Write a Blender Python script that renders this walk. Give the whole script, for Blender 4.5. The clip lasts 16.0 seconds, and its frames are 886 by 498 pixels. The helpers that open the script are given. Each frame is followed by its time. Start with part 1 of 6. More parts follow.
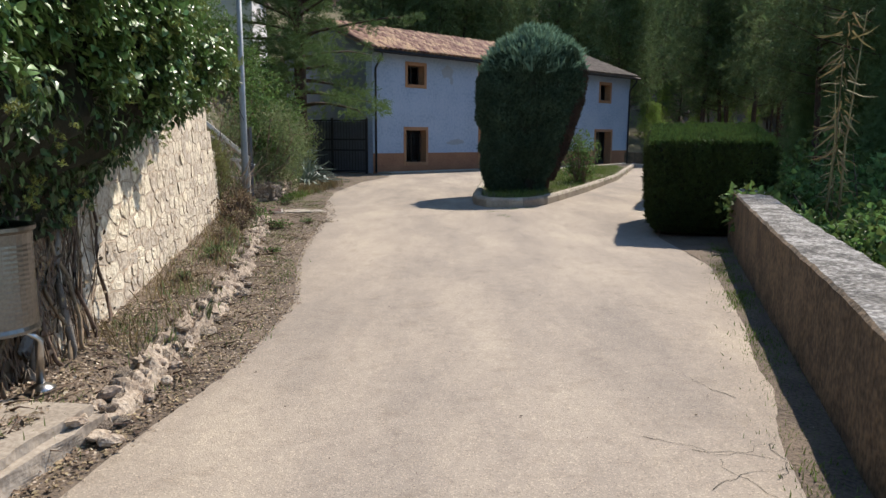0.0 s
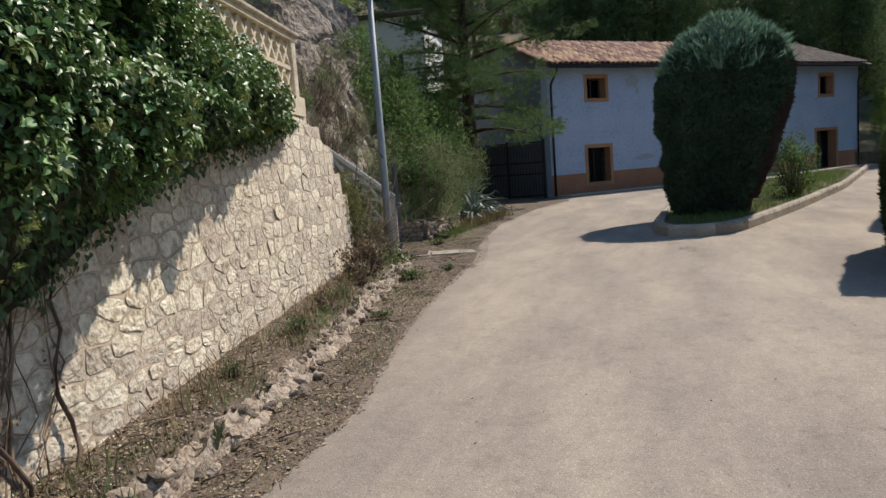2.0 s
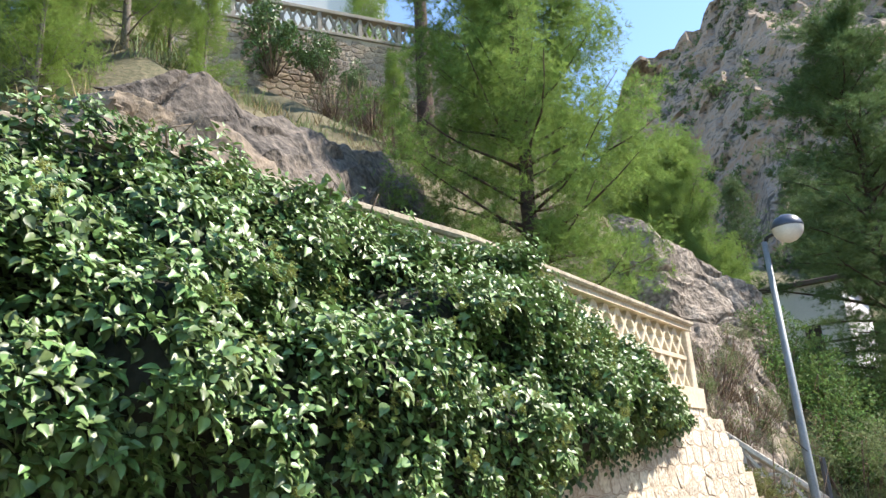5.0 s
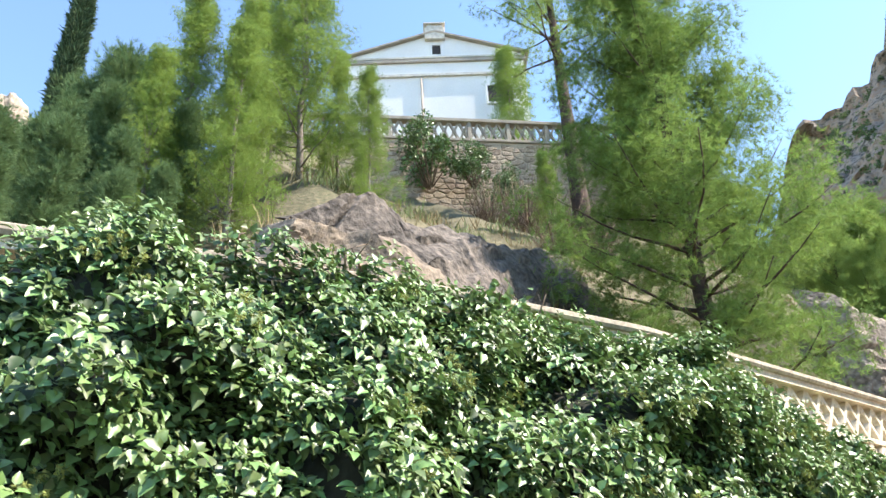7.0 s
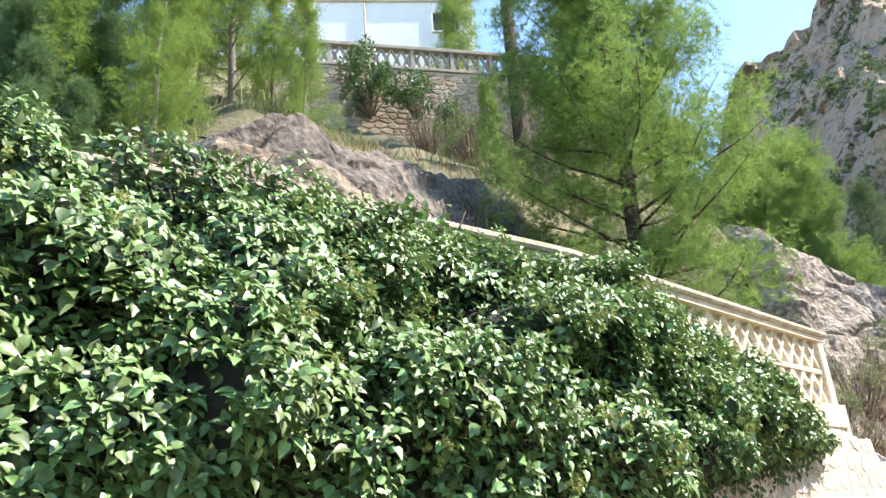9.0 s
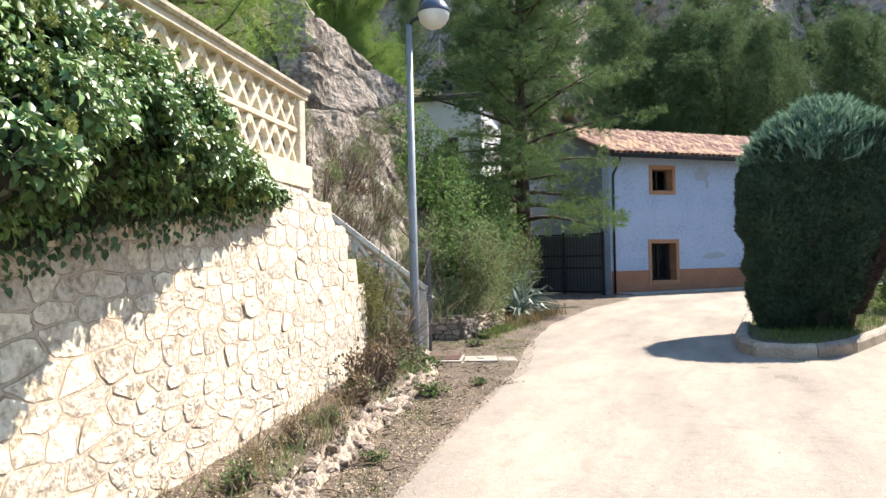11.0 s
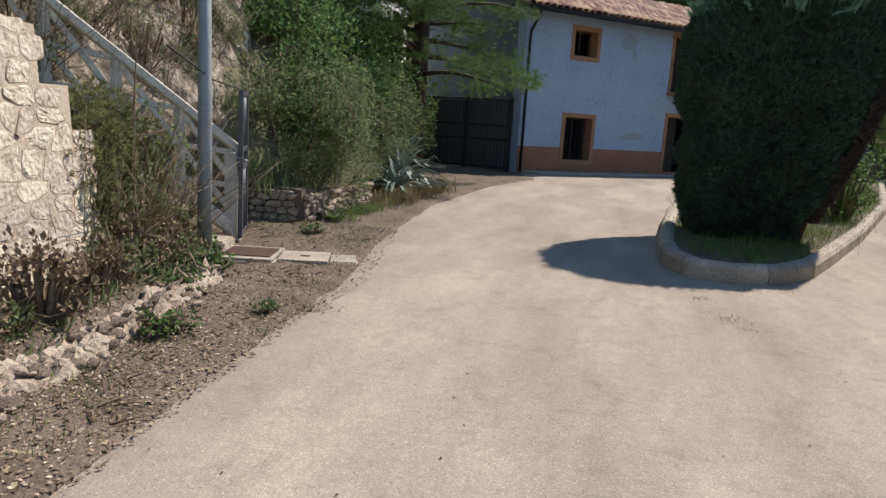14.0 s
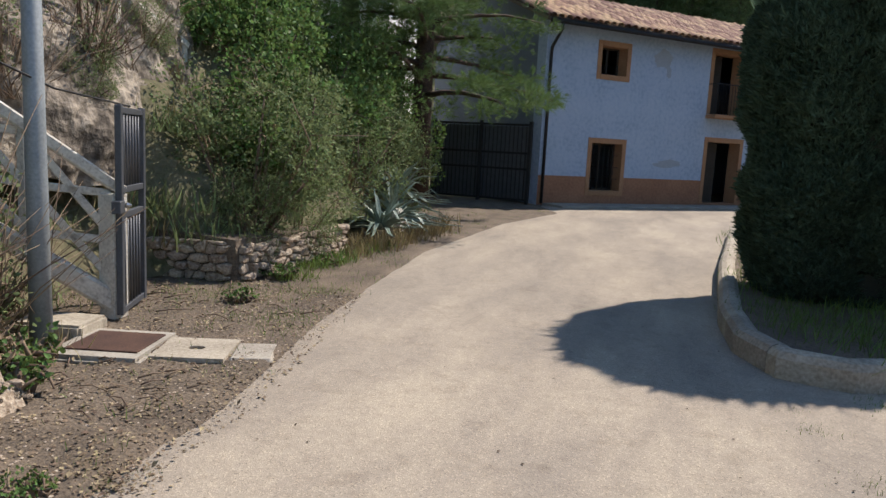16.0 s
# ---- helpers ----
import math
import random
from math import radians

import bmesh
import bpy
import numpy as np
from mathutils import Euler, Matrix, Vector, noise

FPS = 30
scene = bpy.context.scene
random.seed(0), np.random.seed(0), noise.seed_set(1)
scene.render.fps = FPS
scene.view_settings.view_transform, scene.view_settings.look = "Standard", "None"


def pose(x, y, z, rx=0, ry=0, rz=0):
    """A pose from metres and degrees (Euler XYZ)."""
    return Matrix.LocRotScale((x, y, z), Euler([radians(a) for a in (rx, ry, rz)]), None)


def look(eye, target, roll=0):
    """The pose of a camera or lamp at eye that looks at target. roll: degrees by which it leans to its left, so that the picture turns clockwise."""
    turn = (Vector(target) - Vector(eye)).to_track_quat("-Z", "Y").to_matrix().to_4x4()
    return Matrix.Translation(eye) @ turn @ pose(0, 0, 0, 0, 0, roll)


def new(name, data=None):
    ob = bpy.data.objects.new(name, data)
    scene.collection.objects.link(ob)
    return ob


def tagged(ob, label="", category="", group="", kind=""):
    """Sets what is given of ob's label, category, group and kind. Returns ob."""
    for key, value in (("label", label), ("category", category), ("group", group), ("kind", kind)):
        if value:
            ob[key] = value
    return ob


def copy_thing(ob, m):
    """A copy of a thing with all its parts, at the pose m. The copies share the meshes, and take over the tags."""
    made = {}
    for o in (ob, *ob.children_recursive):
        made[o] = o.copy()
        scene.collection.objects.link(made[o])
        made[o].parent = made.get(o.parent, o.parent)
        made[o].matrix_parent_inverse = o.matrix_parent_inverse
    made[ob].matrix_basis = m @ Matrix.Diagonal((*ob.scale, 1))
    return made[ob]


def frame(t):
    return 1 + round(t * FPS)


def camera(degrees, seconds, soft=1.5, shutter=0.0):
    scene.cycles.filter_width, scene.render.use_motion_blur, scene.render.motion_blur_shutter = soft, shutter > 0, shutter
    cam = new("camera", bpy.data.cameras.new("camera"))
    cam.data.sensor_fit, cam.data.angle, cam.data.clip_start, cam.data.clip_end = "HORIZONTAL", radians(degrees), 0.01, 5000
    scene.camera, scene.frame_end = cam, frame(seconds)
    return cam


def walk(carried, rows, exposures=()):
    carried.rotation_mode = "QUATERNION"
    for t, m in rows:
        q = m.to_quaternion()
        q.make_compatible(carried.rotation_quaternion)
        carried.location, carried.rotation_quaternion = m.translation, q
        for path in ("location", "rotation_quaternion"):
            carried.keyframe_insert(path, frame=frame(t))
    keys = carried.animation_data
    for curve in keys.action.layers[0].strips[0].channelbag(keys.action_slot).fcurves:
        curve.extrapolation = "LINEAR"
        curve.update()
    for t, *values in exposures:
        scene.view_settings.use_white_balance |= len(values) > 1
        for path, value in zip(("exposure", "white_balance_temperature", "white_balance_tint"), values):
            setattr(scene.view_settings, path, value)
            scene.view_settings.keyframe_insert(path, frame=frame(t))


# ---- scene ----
cam = camera(64.4, 16.0)
PATH = [
    (0, (0.036, 0.069, 1.488), (0.035, 2.045, 1.179), 0.3),
    (0.5, (0.256, 0.641, 1.494), (0.175, 2.61, 1.15), -1.2),
    (1, (0.432, 1.214, 1.514), (0.341, 3.175, 1.128), -2.0),
    (1.5, (0.551, 1.703, 1.554), (0.425, 3.668, 1.201), -2.5),
    (2, (0.626, 2.097, 1.608), (0.064, 4.002, 1.372), -4.2),
    (2.5, (0.61, 2.366, 1.62), (-0.149, 4.21, 1.466), -4.9),
    (3, (0.651, 2.469, 1.68), (-0.331, 4.211, 1.659), -5.7),
    (3.5, (0.641, 2.483, 1.739), (-0.518, 4.107, 1.87), -5.0),
    (4, (0.627, 2.474, 1.773), (-0.674, 3.956, 2.104), -4.1),
    (4.5, (0.613, 2.458, 1.81), (-0.73, 3.864, 2.279), -3.6),
    (5, (0.602, 2.441, 1.83), (-0.785, 3.75, 2.432), -3.3),
    (5.2, (0.612, 2.42, 1.831), (-0.793, 3.684, 2.485), -3.5),
    (7.3, (0.590, 2.390, 1.860), (-0.997, 3.237, 2.734), -3.0),
    (7.5, (0.590, 2.380, 1.860), (-1.017, 3.199, 2.724), -3.0),
    (8.0, (0.600, 2.400, 1.850), (-1.044, 3.170, 2.689), -2.6),
    (8.2, (0.600, 2.420, 1.845), (-1.048, 3.206, 2.662), -2.6),
    (10.3, (0.371, 3.383, 1.731), (-0.741, 5.006, 2.086), -5.1),
    (10.5, (0.365, 3.556, 1.737), (-0.688, 5.238, 1.987), -4.5),
    (11, (0.326, 4.074, 1.648), (-0.377, 5.947, 1.661), -1.2),
    (11.5, (0.26, 4.626, 1.602), (-0.125, 6.584, 1.468), 0.6),
    (12, (0.171, 5.204, 1.577), (-0.109, 7.175, 1.378), 2.8),
    (12.5, (0.126, 5.802, 1.542), (-0.178, 7.765, 1.308), 1.4),
    (13, (0.145, 6.41, 1.529), (-0.358, 8.321, 1.223), 2.6),
    (13.5, (0.146, 7.006, 1.532), (-0.316, 8.918, 1.17), 2.5),
    (14, (0.094, 7.674, 1.52), (-0.354, 9.589, 1.16), 3.6),
    (14.5, (0.057, 8.28, 1.525), (-0.347, 10.207, 1.17), 4.2),
    (15, (0.046, 8.958, 1.538), (-0.366, 10.893, 1.244), 3.5),
    (15.5, (0.015, 9.575, 1.496), (-0.41, 11.51, 1.225), 3.6),
    (16, (-0.034, 10.248, 1.517), (-0.568, 12.154, 1.23), 3.0),
]
walk(cam, [(t, look(eye, target, roll)) for t, eye, target, roll in PATH], [(0, 0.58, 6800, 13), (1, 0.3, 6800, 13), (2, 0.22, 6800, 13), (3, 0.36, 6800, 13), (3.5, 0.62, 6800, 13), (5.2, 1.45, 6800, 13), (7.5, 1.7, 6800, 13), (8.2, 1.74, 6800, 13), (10.3, 1.9, 6800, 13), (10.7, 1.75, 6800, 13), (11.1, 1.35, 6800, 13), (11.6, 0.9, 6800, 13), (12.5, 0.76, 6800, 13), (13, 0.66, 6800, 13), (14.5, 0.46, 6800, 13), (16, 0.52, 6800, 13)])

# ---- world, sun ----
SUN_TO = Vector((0.50, 0.72, 1.03)).normalized()
world = bpy.data.worlds.new("world")
scene.world = world
world.use_nodes = True
wn = world.node_tree.nodes
sky = wn.new("ShaderNodeTexSky")
sky.sky_type, sky.sun_disc = "NISHITA", False
sky.sun_elevation, sky.sun_rotation = math.asin(SUN_TO.z), math.atan2(SUN_TO.x, SUN_TO.y)
wn["Background"].inputs["Strength"].default_value = 0.165
sky.ozone_density, sky.dust_density, sky.air_density = 1.5, 0.0, 1.0
sky.altitude = 1200
clear = wn.new("ShaderNodeMix")
clear.data_type, clear.blend_type = "RGBA", "MULTIPLY"
clear.inputs["Factor"].default_value = 1.0
clear.inputs[7].default_value = (0.89, 0.98, 1.0, 1)
world.node_tree.links.new(sky.outputs[0], clear.inputs[6])
world.node_tree.links.new(clear.outputs[2], wn["Background"].inputs["Color"])
sun = new("sun", bpy.data.lights.new("sun", "SUN"))
sun.data.energy, sun.data.angle, sun.data.color = 4.2, radians(0.6), (1.0, 0.95, 0.87)
sun.matrix_world = look(SUN_TO * 60, (0, 0, 0))

# ---- materials ----
MATS = {}


def mat(name, a, b=None, rough=0.8, scale=4.0, fine=60.0, bump=0.3, dist=0.02, metal=0.0, island=0.0, glow=0.0, spec=0.4, c=None, ramp=(0.35, 0.65)):
    """A surface of two tones: broad patches, fine grain and relief; island: variation piece by piece; glow: light let through a leaf."""
    if name in MATS:
        return MATS[name]
    m = bpy.data.materials.new(name)
    m.use_nodes = True
    nt = m.node_tree
    n, link = nt.nodes, nt.links.new
    p = n["Principled BSDF"]
    b = b or tuple(v * 0.7 for v in a)
    co = n.new("ShaderNodeTexCoord").outputs["Object"]
    big, small = n.new("ShaderNodeTexNoise"), n.new("ShaderNodeTexNoise")
    for t, sc in ((big, scale), (small, fine)):
        t.inputs["Scale"].default_value, t.inputs["Detail"].default_value = sc, 6
        link(co, t.inputs["Vector"])
    add = n.new("ShaderNodeMath")
    add.operation = "MULTIPLY_ADD"
    add.inputs[1].default_value = 0.55
    link(small.outputs[0], add.inputs[0])
    mul = n.new("ShaderNodeMath")
    mul.operation = "MULTIPLY"
    mul.inputs[1].default_value = 0.45
    link(big.outputs[0], mul.inputs[0])
    link(mul.outputs[0], add.inputs[2])
    cr = n.new("ShaderNodeValToRGB")
    cr.color_ramp.elements[0].position, cr.color_ramp.elements[1].position = ramp
    cr.color_ramp.elements[0].color, cr.color_ramp.elements[1].color = (*b, 1), (*a, 1)
    if c:
        e = cr.color_ramp.elements.new(sum(ramp) / 2)
        e.color = (*c, 1)
    link(add.outputs[0], cr.inputs[0])
    col = cr.outputs[0]
    if island:
        hs = n.new("ShaderNodeHueSaturation")
        mp = n.new("ShaderNodeMapRange")
        mp.inputs["To Min"].default_value, mp.inputs["To Max"].default_value = 1 - island, 1 + island
        ob, ge, ad = n.new("ShaderNodeObjectInfo"), n.new("ShaderNodeNewGeometry"), n.new("ShaderNodeMath")
        fr = n.new("ShaderNodeMath")
        fr.operation = "FRACT"
        link(ob.outputs["Random"], ad.inputs[0])
        link(ge.outputs["Random Per Island"], ad.inputs[1])
        link(ad.outputs[0], fr.inputs[0])
        link(fr.outputs[0], mp.inputs["Value"])
        link(mp.outputs[0], hs.inputs["Value"])
        mh = n.new("ShaderNodeMapRange")
        mh.inputs["To Min"].default_value, mh.inputs["To Max"].default_value = 0.5 - island * 0.05, 0.5 + island * 0.05
        link(fr.outputs[0], mh.inputs["Value"])
        link(mh.outputs[0], hs.inputs["Hue"])
        link(col, hs.inputs["Color"])
        col = hs.outputs[0]
    link(col, p.inputs["Base Color"])
    p.inputs["Roughness"].default_value, p.inputs["Metallic"].default_value = rough, metal
    p.inputs["Specular IOR Level"].default_value = spec
    if bump:
        bp = n.new("ShaderNodeBump")
        bp.inputs["Strength"].default_value, bp.inputs["Distance"].default_value = bump, dist
        link(add.outputs[0], bp.inputs["Height"])
        link(bp.outputs[0], p.inputs["Normal"])
    if glow:
        tr, mx = n.new("ShaderNodeBsdfTranslucent"), n.new("ShaderNodeMixShader")
        link(col, tr.inputs["Color"])
        mx.inputs[0].default_value = glow
        link(p.outputs[0], mx.inputs[1])
        link(tr.outputs[0], mx.inputs[2])
        link(mx.outputs[0], n["Material Output"].inputs["Surface"])
    MATS[name] = m
    return m




def asphalt():
    """Worn pale asphalt: broad stains, exposed grit of light and dark grains, fine relief."""
    m = bpy.data.materials.new("asphalt")
    m.use_nodes = True
    n, link = m.node_tree.nodes, m.node_tree.links.new
    p = n["Principled BSDF"]
    co = n.new("ShaderNodeTexCoord").outputs["Object"]

    lane = n.new("ShaderNodeMapping")
    lane.inputs["Scale"].default_value = (1.0, 0.3, 1.0)
    lane.inputs["Rotation"].default_value = (0, 0, 0.12)
    link(co, lane.inputs["Vector"])

    def tex(scale, detail=5, rough=0.6, along=False):
        t = n.new("ShaderNodeTexNoise")
        t.inputs["Scale"].default_value, t.inputs["Detail"].default_value, t.inputs["Roughness"].default_value = scale, detail, rough
        link(lane.outputs[0] if along else co, t.inputs["Vector"])
        return t.outputs[0]

    def ramp(src, stops):
        r = n.new("ShaderNodeValToRGB")
        while len(r.color_ramp.elements) < len(stops):
            r.color_ramp.elements.new(0.5)
        for e, (pos, c) in zip(r.color_ramp.elements, stops):
            e.position, e.color = pos, (*c, 1)
        link(src, r.inputs[0])
        return r.outputs[0]

    def mix(a, b, fac, mode="MIX"):
        x = n.new("ShaderNodeMix")
        x.data_type, x.blend_type = "RGBA", mode
        x.inputs["Factor"].default_value = fac
        link(a, x.inputs[6])
        link(b, x.inputs[7])
        return x.outputs[2]
    base = ramp(tex(0.9, 5, 0.65, True), [(0.36, (0.262, 0.226, 0.190)), (0.5, (0.325, 0.277, 0.226)), (0.64, (0.395, 0.338, 0.268))])
    stain = ramp(tex(3.1, 6, 0.75), [(0.34, (0.86, 0.85, 0.84)), (0.46, (1, 1, 1))])
    vo = n.new("ShaderNodeTexVoronoi")
    vo.inputs["Scale"].default_value = 140
    link(co, vo.inputs["Vector"])
    sep = n.new("ShaderNodeSeparateColor")
    link(vo.outputs["Color"], sep.inputs[0])
    grit = ramp(sep.outputs[0], [(0.0, (0.45, 0.44, 0.43)), (0.14, (0.93, 0.93, 0.93)), (0.8, (1.04, 1.03, 1.02)), (0.97, (1.7, 1.64, 1.55))])
    mid = ramp(tex(9, 7, 0.78), [(0.34, (0.88, 0.87, 0.87)), (0.5, (1.0, 1.0, 1.0)), (0.66, (1.05, 1.05, 1.04))])
    col = mix(mix(mix(base, stain, 1.0, "MULTIPLY"), grit, 0.55, "MULTIPLY"), mid, 1.0, "MULTIPLY")
    link(col, p.inputs["Base Color"])
    p.inputs["Roughness"].default_value, p.inputs["Specular IOR Level"].default_value = 0.9, 0.2
    bp = n.new("ShaderNodeBump")
    bp.inputs["Strength"].default_value, bp.inputs["Distance"].default_value = 0.4, 0.004
    link(vo.outputs["Distance"], bp.inputs["Height"])
    link(bp.outputs[0], p.inputs["Normal"])
    return m


ASPHALT = asphalt()
SOIL = mat("soil", (0.21, 0.16, 0.115), (0.068, 0.053, 0.04), 0.95, 2.2, 45, 0.9, 0.03, c=(0.135, 0.103, 0.076))
DRYHILL = mat("dry_hill", (0.20, 0.17, 0.10), (0.07, 0.075, 0.035), 0.95, 0.5, 9, 0.8, 0.08, c=(0.13, 0.115, 0.065))
MORTAR = mat("mortar", (0.54, 0.455, 0.355), (0.36, 0.29, 0.215), 0.95, 2.0, 35, 0.8, 0.02, c=(0.49, 0.40, 0.305))
STONE = mat("wall_stone", (0.71, 0.635, 0.51), (0.33, 0.265, 0.19), 0.9, 7, 26, 1.0, 0.035, island=0.20, c=(0.57, 0.495, 0.385), ramp=(0.37, 0.60))
EDGESTONE = mat("edge_stone", (0.47, 0.385, 0.30), (0.23, 0.17, 0.125), 0.95, 5, 40, 1.0, 0.03, island=0.13, ramp=(0.38, 0.6))
CONCRETE = mat("concrete", (0.42, 0.38, 0.32), (0.24, 0.21, 0.17), 0.92, 2.5, 55, 0.5, 0.015, c=(0.35, 0.31, 0.26))
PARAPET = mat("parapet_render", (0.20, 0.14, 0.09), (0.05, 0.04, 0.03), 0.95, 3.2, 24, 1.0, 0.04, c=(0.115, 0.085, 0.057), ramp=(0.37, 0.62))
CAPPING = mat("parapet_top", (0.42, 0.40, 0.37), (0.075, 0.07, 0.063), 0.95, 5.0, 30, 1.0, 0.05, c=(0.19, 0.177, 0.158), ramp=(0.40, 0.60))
KERB = mat("kerb_stone", (0.47, 0.41, 0.33), (0.24, 0.2, 0.155), 0.9, 3, 40, 0.5, 0.015, island=0.12)
CREAM = mat("cream_paint", (0.74, 0.65, 0.49), (0.47, 0.38, 0.27), 0.8, 5, 30, 0.4, 0.01)
WHITEPAINT = mat("white_stone", (0.70, 0.66, 0.58), (0.36, 0.32, 0.265), 0.85, 6, 40, 0.45, 0.012, c=(0.58, 0.54, 0.47))
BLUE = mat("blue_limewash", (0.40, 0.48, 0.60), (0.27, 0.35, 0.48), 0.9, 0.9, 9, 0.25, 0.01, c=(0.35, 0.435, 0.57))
# House blue made darker and greyer: the side's shade is in the paint.
SHADEBLUE = mat("shaded_blue_render", (0.16, 0.20, 0.26), (0.11, 0.14, 0.185), 0.92, 1.0, 20, 0.25, 0.01)
OCHRE = mat("ochre_paint", (0.41, 0.225, 0.125), (0.30, 0.155, 0.085), 0.9, 1.4, 25, 0.25, 0.01)
TILE = mat("clay_tile", (0.55, 0.32, 0.21), (0.20, 0.12, 0.085), 0.9, 3, 30, 0.5, 0.02, island=0.48)
DARKTILE = mat("old_tile", (0.20, 0.155, 0.12), (0.09, 0.075, 0.062), 0.95, 3, 30, 0.5, 0.02, island=0.2)
IRON = mat("dark_iron", (0.035, 0.035, 0.04), (0.02, 0.02, 0.022), 0.6, 8, 60, 0.2, 0.003, metal=0.4)
GREYIRON = mat("grey_painted_iron", (0.10, 0.105, 0.12), (0.065, 0.07, 0.08), 0.5, 8, 60, 0.2, 0.003, metal=0.3)
STEEL = mat("stainless", (0.55, 0.54, 0.52), (0.42, 0.41, 0.39), 0.28, 3, 80, 0.1, 0.002, metal=1.0)
GALV = mat("galvanised", (0.31, 0.34, 0.36), (0.20, 0.225, 0.245), 0.6, 5, 50, 0.15, 0.002, metal=0.25)
RUST = mat("rusty_plate", (0.13, 0.07, 0.05), (0.06, 0.035, 0.03), 0.85, 6, 60, 0.4, 0.004, metal=0.3)
BARK = mat("bark", (0.10, 0.062, 0.045), (0.03, 0.022, 0.018), 0.95, 5, 22, 0.9, 0.04)
GREYBARK = mat("grey_bark", (0.27, 0.24, 0.205), (0.12, 0.10, 0.082), 0.95, 5, 25, 0.9, 0.03)
DARKWOOD = mat("dark_wood", (0.045, 0.034, 0.028), (0.022, 0.018, 0.015), 0.7, 4, 40, 0.3, 0.005)
ROCK = mat("limestone", (0.42, 0.355, 0.285), (0.07, 0.056, 0.044), 0.95, 1.7, 8, 1.0, 0.12, c=(0.215, 0.178, 0.142), ramp=(0.37, 0.62))
ROCKTAN = mat("tan_limestone", (0.29, 0.23, 0.165), (0.085, 0.07, 0.056), 0.95, 1.6, 11, 1.0, 0.06, c=(0.18, 0.145, 0.11), ramp=(0.36, 0.62))
CLIFF = mat("cliff_rock", (0.27, 0.18, 0.12), (0.06, 0.052, 0.038), 0.95, 0.09, 0.9, 1.0, 1.5, c=(0.28, 0.225, 0.175), ramp=(0.40, 0.60))
IVY = mat("ivy_leaf", (0.19, 0.29, 0.09), (0.08, 0.145, 0.045), 0.42, 3, 30, 0.0, island=0.42, glow=0.12, spec=0.65)
# Brown of the stone rims, with the shadow of the joint gap painted in.
JOINT = mat("joint_rim_shade", (0.42, 0.33, 0.24), (0.22, 0.17, 0.12), 0.95, 6, 40, 0.5, 0.012)
DADO = mat("dado_paint", (0.40, 0.20, 0.115), (0.25, 0.12, 0.072), 0.92, 1.2, 14, 0.3, 0.01)
# Bluish shoots, made paler than the body to paint in the sunlit top.
LITSHOOT = mat("lit_blue_cypress_shoots", (0.22, 0.34, 0.23), (0.11, 0.19, 0.125), 0.65, 2, 12, 0.0, island=0.35, glow=0.28, spec=0.12)
RAILTOP = mat("weathered_rail", (0.58, 0.50, 0.38), (0.27, 0.22, 0.165), 0.85, 6, 35, 0.5, 0.012)
# Darkened copy of ivy_leaf: shade under the outer leaves is put into its colour.
IVYSHADE = mat("shaded_ivy_leaf", (0.085, 0.14, 0.05), (0.035, 0.068, 0.026), 0.45, 3, 30, 0.0, island=0.4, glow=0.1, spec=0.4)
IVYDRY = mat("ivy_flower", (0.34, 0.36, 0.10), (0.2, 0.24, 0.07), 0.7, 9, 40, 0.0, island=0.3, glow=0.2)
PINEDEEP = mat("deep_pine_needles", (0.26, 0.37, 0.09), (0.12, 0.20, 0.055), 0.6, 1.2, 9, 0.0, island=0.35, glow=0.45, spec=0.15)
PINE = mat("pine_needles", (0.29, 0.385, 0.09), (0.15, 0.24, 0.06), 0.6, 1.2, 9, 0.0, island=0.35, glow=0.5, spec=0.15)
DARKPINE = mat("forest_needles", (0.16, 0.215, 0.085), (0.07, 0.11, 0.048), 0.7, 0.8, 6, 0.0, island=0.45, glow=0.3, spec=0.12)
CEDAR = mat("cedar_needles", (0.165, 0.245, 0.09), (0.08, 0.135, 0.05), 0.6, 1.0, 8, 0.0, island=0.3, glow=0.3, spec=0.15)
YOUNG = mat("young_conifer", (0.19, 0.28, 0.12), (0.09, 0.155, 0.068), 0.7, 1.5, 9, 0.0, island=0.3, glow=0.3, spec=0.12)
CYPRESS = mat("cypress_scales", (0.072, 0.118, 0.055), (0.035, 0.065, 0.034), 0.7, 1.5, 9, 0.0, island=0.3, glow=0.15, spec=0.15)
SLAB = mat("dark_limestone", (0.21, 0.175, 0.145), (0.045, 0.039, 0.034), 0.95, 1.3, 11, 1.0, 0.08, c=(0.115, 0.098, 0.083), ramp=(0.36, 0.62))
STAIN = mat("faded_plaster", (0.34, 0.385, 0.45), (0.29, 0.32, 0.37), 0.95, 5, 25, 0.3, 0.01)
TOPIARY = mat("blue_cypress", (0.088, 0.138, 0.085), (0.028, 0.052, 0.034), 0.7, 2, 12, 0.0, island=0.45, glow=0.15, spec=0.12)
# Darker copy of hedge_scales, with the shade on the hedge's sides put in.
HEDGESHADE = mat("shaded_hedge_scales", (0.07, 0.10, 0.03), (0.03, 0.044, 0.016), 0.7, 2, 12, 0.0, island=0.4, glow=0.15, spec=0.12)
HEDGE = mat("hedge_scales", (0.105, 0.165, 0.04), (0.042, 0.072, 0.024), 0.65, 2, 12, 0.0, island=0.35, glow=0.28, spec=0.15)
SHRUB = mat("shrub_leaf", (0.18, 0.27, 0.08), (0.065, 0.12, 0.04), 0.55, 2, 12, 0.0, island=0.5, glow=0.38, spec=0.14)
OLIVE = mat("grey_green_leaf", (0.24, 0.285, 0.13), (0.115, 0.155, 0.07), 0.6, 2, 12, 0.0, island=0.4, glow=0.38, spec=0.1)
